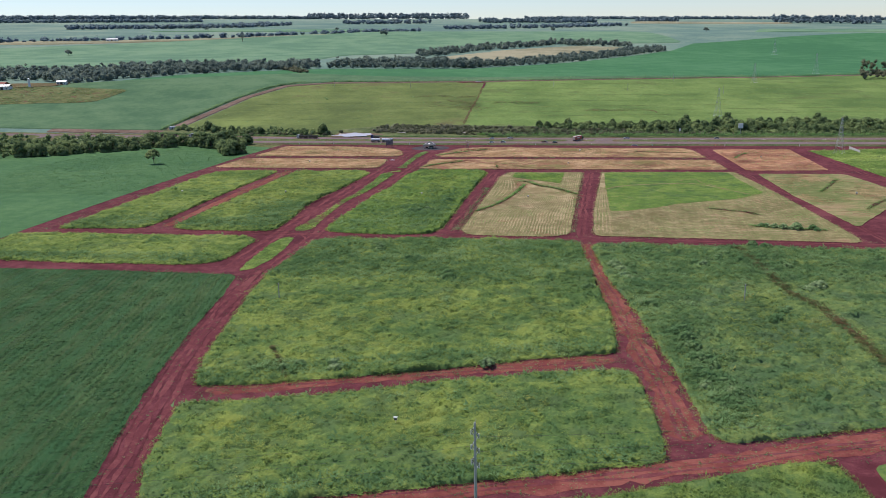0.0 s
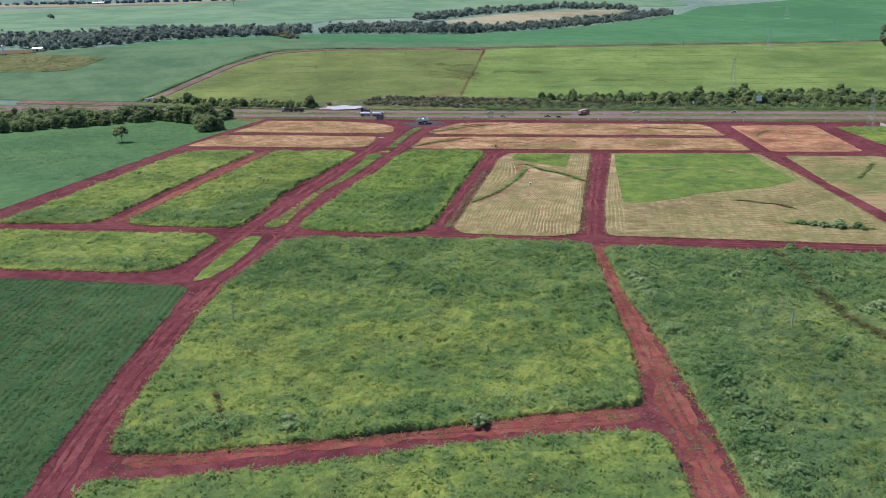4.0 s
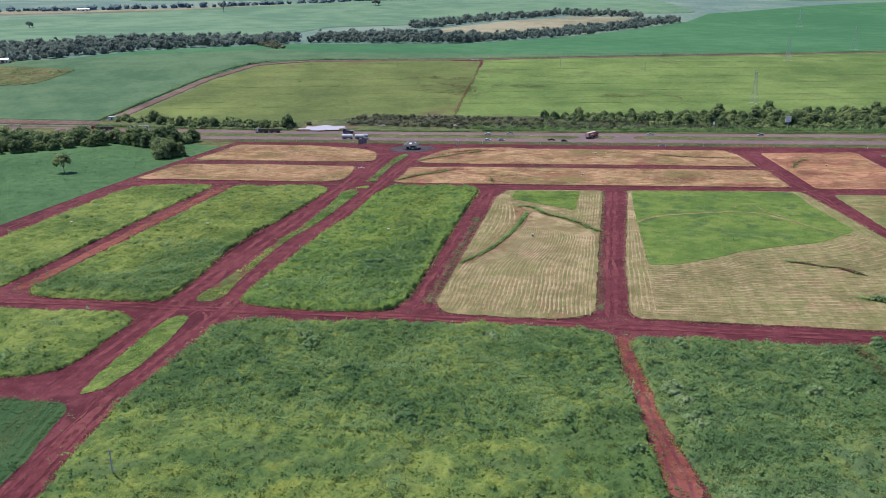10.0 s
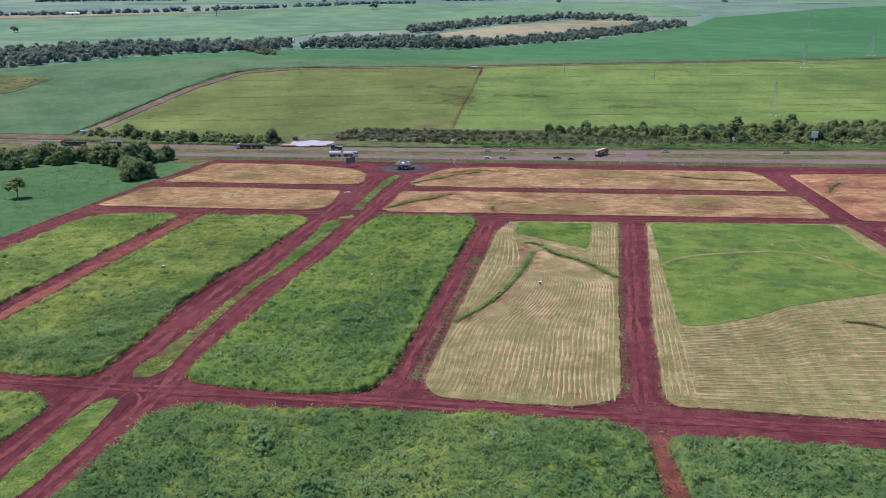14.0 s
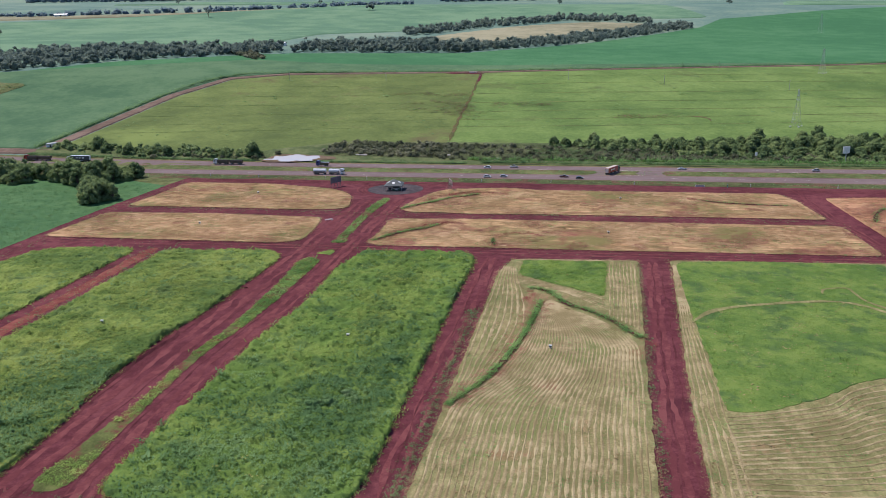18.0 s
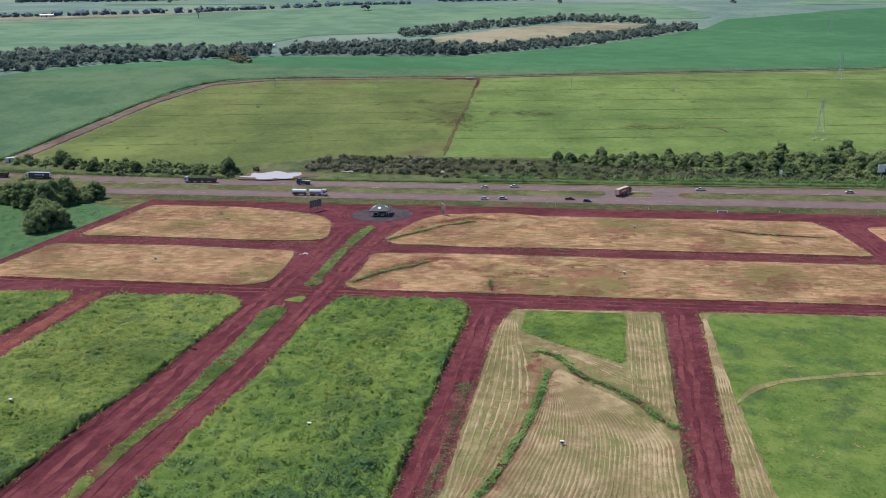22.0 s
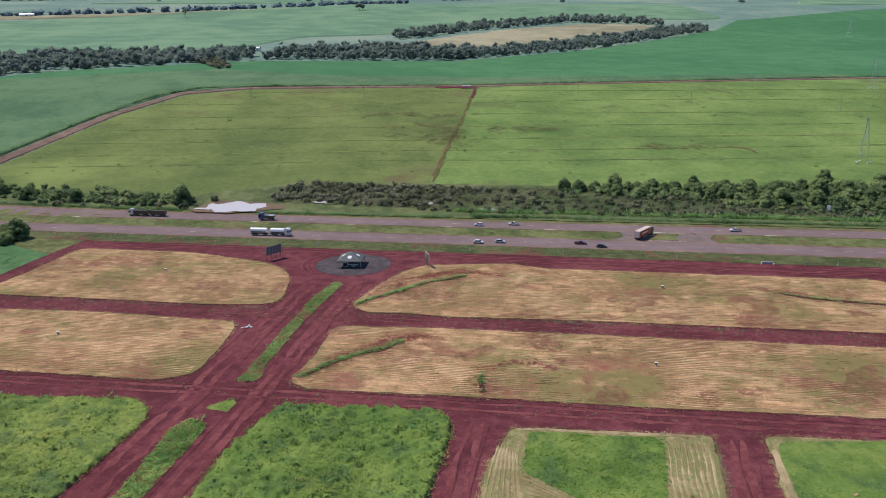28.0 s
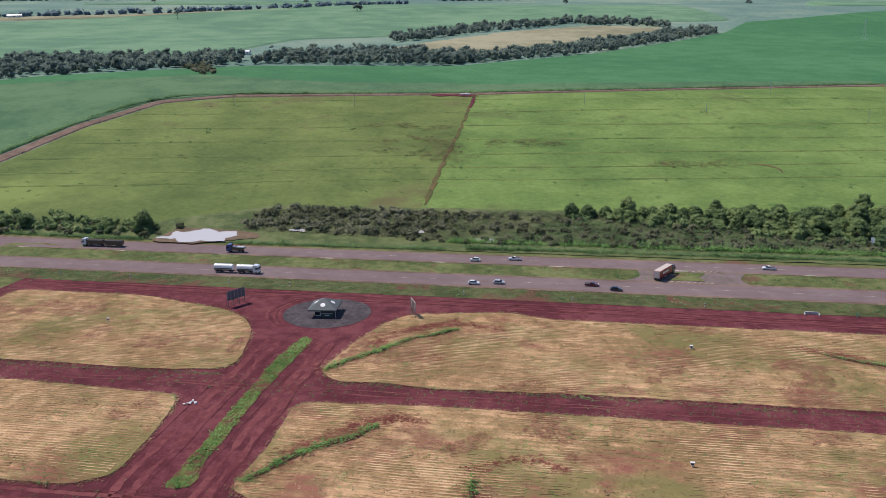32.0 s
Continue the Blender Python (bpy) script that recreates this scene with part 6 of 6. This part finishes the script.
WIRE = plain_material("dark_wire", (0.05, 0.05, 0.05), 0.6)


def wire(a, b, sag, r=0.02):
    bm = bmesh.new()
    n, rings = 14, []
    side = (Vector(b) - Vector(a)).cross(Vector((0, 0, 1))).normalized()
    for k in range(n + 1):
        p = Vector(a).lerp(Vector(b), k / n) - Vector((0, 0, sag * 4 * (k / n) * (1 - k / n)))
        rings.append([bm.verts.new(p + side * r * math.cos(q) + Vector((0, 0, r * math.sin(q)))) for q in (0.5, 2.1, 3.7, 5.3)])
    for u, w in zip(rings, rings[1:]):
        for k in range(4):
            bm.faces.new((u[k], u[(k + 1) % 4], w[(k + 1) % 4], w[k]))
    return tagged(part("power_line", bm, WIRE, None), "thin dark overhead power line", "cable", "overhead lines")


for k in range(3):
    wire((-21.7, 137, 18.2 - 2.9 * k), (-210, 84, 18.2 - 2.9 * k), 3.5)
    wire((-20.3, 137, 17.2 - 2.9 * k), (170, 200, 17.2 - 2.9 * k), 3.5)
line_pole(-210, 84, 21.5, 25)
line_pole(170, 200, 21.5, 25)


def pylon(x, y, h, turn, label):
    """A lattice mast on four legs with three cross-arms."""
    top = thing("pylon", x, y, turn, label, "pylon", "transmission pylons")
    w = h * 0.11
    def corner(k, z):
        q = 1 - 0.86 * min(z / (h * 0.85), 1)
        i, j = ((-1, -1), (1, -1), (1, 1), (-1, 1))[k]
        return Vector((i * w * q, j * w * q, z))
    for k in range(4):
        bm = rod(corner(k, -0.5), corner(k, h * 0.55), 0.07, None, 4)
        rod(corner(k, h * 0.55), corner(k, h), 0.055, None, 4, bm)
        part("leg", bm, STEEL, top)
    levels = [h * q for q in (0.0, 0.2, 0.36, 0.5, 0.62, 0.72, 0.82, 0.91, 1.0)]
    for k in range(4):
        bm = bmesh.new()
        for a, b in zip(levels, levels[1:]):
            rod(corner(k, a), corner((k + 1) % 4, b), 0.03, None, 4, bm)
            rod(corner((k + 1) % 4, a), corner(k, b), 0.03, None, 4, bm)
            rod(corner(k, b), corner((k + 1) % 4, b), 0.03, None, 4, bm)
        part("lattice", bm, STEEL, top)
    for z, l in ((0.72, 3.4), (0.84, 2.8), (0.96, 2.2)):
        for side in (-1, 1):
            bm = rod((0, 0.3, h * z), (side * l, 0, h * z), 0.06, None, 4)
            rod((0, -0.3, h * z), (side * l, 0, h * z), 0.06, None, 4, bm)
            rod((0, 0, h * z + 1.0), (side * l, 0, h * z), 0.05, None, 4, bm)
            arm = part("cross_arm", bm, STEEL, top)
            part("insulator", rod((side * l, 0, h * z), (side * l, 0, h * z - 1.4), 0.09, None, 6), CERAMIC, arm)
    for k in range(4):
        c = corner(k, 0)
        part("footing", box(c.x - 0.6, c.x + 0.6, c.y - 0.6, c.y + 0.6, -0.4, 0.5, 0.05), WHITE, top)


pylon(114, 887, 27, 60, "slim grey lattice pylon in the pasture")
pylon(168, 644, 26, 60, "slim grey lattice pylon by the red street")
pylon(297, 1297, 28, 50, "grey lattice pylon at the field's edge")
pylon(329, 1782, 30, 50, "grey lattice pylon far out in the crops")
pylon(190, 1150, 24, 50, "slim grey lattice pylon in the pasture")

wall = thing("boundary_wall", 182, 658, 92, "short low white-grey boundary wall", "wall")
part("panel", box(-12, 12, -0.12, 0.12, -0.3, 2.0, 0.04), CONCRETE, wall)
sheet("field_east", [(150, 655), (196, 668), (300, 668), (300, 420), (172, 500), (164, 540)], 0.3, 6, GRASS, "green grass plot east of the red street", "field", wear=0.8, edge=2, hump=0.2, bank=0.4)
sheet("field_east_south", [(168, 480), (300, 400), (300, 372), (126, 372), (150, 440)], 0.3, 6, STUBBLE_GREEN, "half-green mown plot", "field", wear=0.6, edge=2, bank=0.4)
tufts("grass_tufts", [(150, 655), (196, 668), (240, 668), (240, 500), (172, 505), (164, 540)], 0.5, 0.6, L_GRASS, "green grass", seed=181, off=0.3)

# fences: posts along the pasture
post_mesh = None
for line, gap in (([(-408, 768), (-409, 950), (-390, 1030), (-343, 1061), (-146, 1102), (197, 1209)], 14), ([(-150, 1100), (-141, 957), (-133, 815)], 12)):
    for a, b in zip(line, line[1:]):
        d = Vector(b) - Vector(a)
        for k in range(int(d.length / gap)):
            q = Vector(a) + d * (k * gap / d.length)
            if post_mesh is None:
                post_mesh = part("fence_post", box(-0.12, 0.12, -0.12, 0.12, -0.3, 1.6, 0.03), WOODPOST, None)
                ob = post_mesh
            else:
                ob = new("fence_post", post_mesh.data)
            ob.matrix_world = pose(q.x, q.y, gz(q.x, q.y) + 0.2)
            tagged(ob, "grey timber fence post along the pasture", "fence post", "pasture fence")
for k, (x, y, h) in enumerate([(-235, 1040, 9), (-60, 1075, 9), (30, 1060, 9), (90, 1150, 9), (-330, 1030, 9), (140, 1050, 9)]):
    plain_pole(x, y, h, "slim pole standing in the pasture")

trough = thing("trough", -158, 1100, 10, "white trough at the pasture gate", "trough")
part("basin", box(-4, 4, -0.8, 0.8, 0.2, 1.1, 0.1), WHITE, trough)
hut = thing("hut", -414, 768, 15, "small pale sheet-metal hut by the road", "hut")
part("wall", box(-3, 3, -2, 2, -0.3, 2.2, 0.05), WHITE, hut)
part("roof", prism([(-3.4, 2.2), (3.4, 2.2), (3.2, 2.9), (-3.2, 2.6)], -2.4, 2.4), STEEL, hut)
part("door", box(-0.5, 0.5, -2.06, -2.0, 0, 1.9), BLACK, hut)
tower = thing("water_tower", -728, 990, 0, "white cylindrical water tower", "water tower")
part("tank", rod((0, 0, -0.5), (0, 0, 11), 1.5, 1.5, 16), WHITE, tower)
part("cap", rod((0, 0, 11), (0, 0, 11.8), 1.55, 0.3, 16), WHITE, tower)


def shed(x, y, turn, l, w, h, roofmat, label):
    top = thing("farm_shed", x, y, turn, label, "shed", "farm sheds")
    part("wall", box(-l / 2, l / 2, -w / 2, w / 2, -0.5, h, 0.05), WHITE, top)
    roof = part("roof", bmesh.new(), roofmat, top)
    bm = bmesh.new()
    prof = [(-w / 2 - 0.6, h), (0, h + w * 0.2), (w / 2 + 0.6, h), (w / 2 + 0.6, h + 0.15), (0, h + w * 0.2 + 0.2), (-w / 2 - 0.6, h + 0.15)]
    a = [bm.verts.new((-l / 2 - 0.5, q, z)) for q, z in prof]
    b = [bm.verts.new((l / 2 + 0.5, q, z)) for q, z in prof]
    bm.faces.new(a), bm.faces.new(b[::-1])
    for k in range(6):
        bm.faces.new((a[k], b[k], b[(k + 1) % 6], a[(k + 1) % 6]))
    bmesh.ops.recalc_face_normals(bm, faces=bm.faces)
    bm.to_mesh(roof.data)
    bm.free()
    part("door", box(-1.6, 1.6, -w / 2 - 0.06, -w / 2, -0.3, h * 0.8), BLACK, top)
    for q in (-0.35, 0.35):
        part("window", box(l * q - 0.8, l * q + 0.8, -w / 2 - 0.05, -w / 2, 1.0, 2.2), GLASS, top)


shed(-770, 985, 10, 24, 12, 4.5, TILE, "farm shed with a red tiled roof")
shed(-752, 972, 10, 18, 10, 4, STEEL, "farm shed with a pale metal roof")
shed(-700, 1018, 20, 12, 8, 3.5, STEEL, "small farm shed with a metal roof")
shed(-480, 1400, 0, 14, 7, 3, STEEL, "white-walled farm building among trees")
shed(-1140, 1870, 20, 26, 10, 4, STEEL, "long white farm shed on the crest")
sheet("farm_yard", rounded([(-800, 960), (-700, 1000), (-690, 1030), (-800, 1010)], 8), 0.8, 15, BARE, "bare farm yard", "yard", edge=8, wear=1.5)
sheet("roadside_earth", [(-540, 752), (-480, 751), (-420, 752), (-372, 750), (-340, 747), (-342, 752), (-370, 758), (-420, 761), (-480, 760), (-540, 761)], 0.32, 6, TRACK, "bare red earth beside the highway", "soil", wear=1.0, edge=3, bank=2.5, bank_mat=TRACK)


# ---- vehicles ----
def paint(name, c):
    return plain_material(name, c, 0.3, 0.1, 0.25, (0.2, 0.1, 0.08), 0.8, 0.5)


CARWHITE, CARRED, CARDARK, CARWINE, CARSILVER = paint("white_car_paint", (0.7, 0.7, 0.7)), paint("red_car_paint", (0.40, 0.02, 0.03)), paint("dark_car_paint", (0.03, 0.035, 0.05)), paint("wine_car_paint", (0.12, 0.015, 0.03)), paint("silver_car_paint", (0.45, 0.46, 0.47))
BLUEPAINT, BOXBLUE, REDTRAILER, GREENCAB = paint("blue_truck_paint", (0.03, 0.05, 0.20)), paint("navy_box_paint", (0.035, 0.055, 0.085)), paint("red_trailer_paint", (0.33, 0.03, 0.035)), paint("green_truck_paint", (0.02, 0.09, 0.07))
LAMP = plain_material("lamp_lens", (0.6, 0.55, 0.45), 0.2, 0, 0.1)
TAIL = plain_material("tail_lens", (0.35, 0.01, 0.01), 0.3, 0, 0.1)
BROWNBOX = paint("brown_tipper_paint", (0.07, 0.055, 0.05))


def wheel(parent, x, y, r, w):
    t = part("wheel", rod((x, y - w / 2, r), (x, y + w / 2, r), r, None, 14), RUBBER, parent)
    part("rim", rod((x, y - w / 2 - 0.01, r), (x, y + w / 2 + 0.01, r), r * 0.55, None, 10), STEEL, t)


def car(x, y, turn, mat, label, pickup=False):
    top = thing("pickup" if pickup else "car", x, y, turn, label, "car", "", 0.12)
    l = 2.55 if pickup else 2.15
    part("body", prism([(-l, 0.35), (l - 0.05, 0.35), (l, 0.65), (l - 0.25, 0.85), (l - 1.15, 0.98), (-l + 0.1, 1.0), (-l, 0.75)], -0.88, 0.88), mat, top)
    c0, c1 = (-0.75, 1.2) if pickup else (-1.75, 1.15)
    part("window_band", prism([(c0, 0.97), (c1, 0.97), (c1 - 0.75, 1.44), (c0 + 0.35, 1.44)], -0.80, 0.80), GLASS, top)
    part("roof", prism([(c0 + 0.3, 1.43), (c1 - 0.72, 1.43), (c1 - 0.85, 1.52), (c0 + 0.45, 1.52)], -0.74, 0.74), mat, top)
    if pickup:
        part("load_bed", box(-l + 0.15, -0.85, -0.72, 0.72, 1.0, 1.03), BLACK, top)
    for s in (-1, 1):
        part("headlight", box(l - 0.2, l - 0.02, s * 0.62 - 0.18, s * 0.62 + 0.18, 0.66, 0.8), LAMP, top)
        part("tail_light", box(-l - 0.01, -l + 0.06, s * 0.68 - 0.14, s * 0.68 + 0.14, 0.72, 0.9), TAIL, top)
        for wx in (-l + 0.85, l - 0.85):
            wheel(top, wx, s * 0.8, 0.33, 0.2)
    return top


def tractor(top, x, cabmat):
    """The cab end of a lorry, its front at x."""
    cab = part("cab", prism([(x - 2.2, 0.7), (x, 0.6), (x + 0.02, 1.6), (x - 0.12, 3.1), (x - 0.5, 3.5), (x - 2.2, 3.6)], -1.22, 1.22), cabmat, top)
    part("windscreen", box(x - 0.10, x + 0.02, -1.05, 1.05, 1.85, 2.75), GLASS, cab)
    for s in (-1, 1):
        part("side_window", box(x - 1.3, x - 0.4, s * 1.22 - 0.02, s * 1.22 + 0.02, 1.9, 2.6), GLASS, cab)
        part("mirror", box(x - 0.2, x - 0.05, s * 1.45 - 0.1, s * 1.45 + 0.1, 1.7, 2.5), BLACK, cab)
        part("headlight", box(x - 0.05, x + 0.04, s * 0.85 - 0.2, s * 0.85 + 0.2, 0.8, 1.05), LAMP, cab)
        wheel(top, x - 1.1, s * 1.05, 0.5, 0.35)
    part("bumper", box(x - 0.1, x + 0.12, -1.2, 1.2, 0.4, 0.75, 0.04), BLACK, cab)


def chassis(top, x0, x1, axles):
    part("chassis", box(x0, x1, -0.5, 0.5, 0.7, 1.0), BLACK, top)
    for a in axles:
        for s in (-1, 1):
            wheel(top, a, s * 1.0, 0.5, 0.45)


def tank_lorry(x, y, turn):
    top = thing("tank_lorry", x, y, turn, "white double tank lorry with two tanks", "truck", "", 0.12)
    tractor(top, 9.6, CARWHITE)
    for x0, x1, axles in ((0.3, 6.9, (1.2, 2.5, 5.6)), (-9.4, -1.6, (-8.3, -7.0, -2.6))):
        chassis(top, x0 - 0.3, x1 + 0.4, axles)
        bm = rod((x0, 0, 2.25), (x1, 0, 2.25), 1.22, None, 20)
        tank = part("tank", bm, CARWHITE, top, "white tank")
        for q in (0.2, 0.5, 0.8):
            part("hatch", rod((x0 + (x1 - x0) * q, 0, 3.4), (x0 + (x1 - x0) * q, 0, 3.6), 0.35, None, 10), STEEL, tank)
        part("band", box(x0 + 0.2, x1 - 0.2, -1.24, -1.18, 1.6, 1.95), BROWNBOX, tank)
    part("drawbar", box(-1.8, 0.2, -0.1, 0.1, 0.75, 0.95), BLACK, top)


def tipper_train(x, y, turn, cabmat, label):
    top = thing("grain_lorry", x, y, turn, label, "truck", "", 0.12)
    tractor(top, 9.8, cabmat)
    for x0, x1, axles in ((-0.4, 7.2, (0.8, 2.1, 6.0)), (-9.8, -1.6, (-8.6, -7.3, -2.6))):
        chassis(top, x0, x1 + 0.3, axles)
        bm = box(x0, x1, -1.25, 1.25, 1.1, 1.25)
        for s in (-1, 1):
            box(x0, x1, s * 1.25 - 0.05, s * 1.25 + 0.05, 1.1, 2.75, 0, bm)
        for q in (x0, x1):
            box(q - 0.05, q + 0.05, -1.2, 1.2, 1.1, 2.75, 0, bm)
        bodyob = part("load_box", bm, BROWNBOX, top, "dark brown open load box")
        for k in range(6):
            q = x0 + (x1 - x0) * (k + 0.5) / 6
            for s in (-1, 1):
                part("rib", box(q - 0.06, q + 0.06, s * 1.33 - 0.04, s * 1.33 + 0.04, 1.1, 2.75), BLACK, bodyob)
        part("cover", prism([(x0, 2.75), (x1, 2.75), (x1, 2.85), (x0, 2.85)], -1.2, 1.2), RUBBER, bodyob, "dark tarpaulin")
    part("drawbar", box(-1.8, 0.2, -0.1, 0.1, 0.75, 0.95), BLACK, top)


def box_lorry(x, y, turn, cabmat, boxmat, label, roofmat, length=14.5):
    top = thing("box_lorry", x, y, turn, label, "truck", "", 0.12)
    front = length / 2 + 2.2
    tractor(top, front, cabmat)
    x0, x1 = -length / 2, front - 2.6
    chassis(top, x0, front - 0.5, (x0 + 1.2, x0 + 2.5, x0 + 3.8, front - 4.6, front - 5.9))
    trailer = part("trailer", box(x0, x1, -1.28, 1.28, 1.15, 4.0, 0.05), boxmat, top)
    part("trailer_roof", box(x0 + 0.05, x1 - 0.05, -1.2, 1.2, 3.99, 4.05), roofmat, trailer, "pale roof sheet")
    part("rear_door", box(x0 - 0.04, x0, -1.15, 1.15, 1.25, 3.9), roofmat, trailer)
    for s in (-1, 1):
        for k, (q, w, h) in enumerate(((0.30, 1.3, 0.9), (0.42, 0.7, 0.6), (0.50, 0.7, 0.8), (0.58, 0.7, 0.6), (0.66, 0.7, 0.6))):
            cx = x0 + (x1 - x0) * q
            part("logo_shape", box(cx - w / 2, cx + w / 2, s * 1.30 - 0.015, s * 1.30 + 0.015, 2.7 - h / 2, 2.7 + h / 2), CARWHITE, trailer, "white logo bar")
    part("side_guard", box(x0 + 4.8, front - 6.8, -1.2, 1.2, 0.5, 0.9), STEEL, top)


def tipper(x, y, turn):
    top = thing("tipper_lorry", x, y, turn, "blue-cabbed tipper lorry with a dark body", "truck", "", 0.12)
    tractor(top, 3.9, BLUEPAINT)
    chassis(top, -3.8, 3.0, (-2.9, -1.6))
    bm = prism([(-4.0, 1.5), (-3.5, 1.1), (1.4, 1.1), (1.5, 2.5), (-4.4, 2.4)], -1.2, 1.2)
    bodyob = part("load_box", bm, BROWNBOX, top)
    part("load_floor", box(-4.0, 1.3, -1.1, 1.1, 2.41, 2.46), STEEL, bodyob)


tank_lorry(-186.5, 706, 0)
box_lorry(-372, 737.8, 180, CARWHITE, BOXBLUE, "navy box lorry with white logo shapes and cab", CARWHITE)
tipper_train(-264.7, 736.5, 180, CARWHITE, "white-cabbed lorry with two dark grain boxes")
tipper(-200, 735, 180)
box_lorry(-20, 721.5, 62, GREENCAB, REDTRAILER, "red trailer lorry with pale roof turning through the median", plain_material("pale_trailer_roof", (0.55, 0.45, 0.38), 0.6), 11.5)
car(-94.5, 734.5, 180, CARWHITE, "white hatchback on the highway")
car(-78.5, 738, 180, CARWHITE, "white pickup on the highway", True)
car(-90.3, 703.5, 0, CARWHITE, "white hatchback on the highway")
car(-81, 705.5, 0, CARSILVER, "silver car on the highway")
car(-46.6, 707.5, 0, CARWINE, "wine-red pickup on the highway", True)
car(-37.7, 703, 0, CARDARK, "dark saloon on the highway")
car(21, 737, 180, CARWHITE, "white pickup on the highway", True)
car(95, 736, 180, CARSILVER, "silver car on the highway")
tipper_train(-405, 739, 180, CARRED, "red-cabbed lorry with two dark grain boxes")
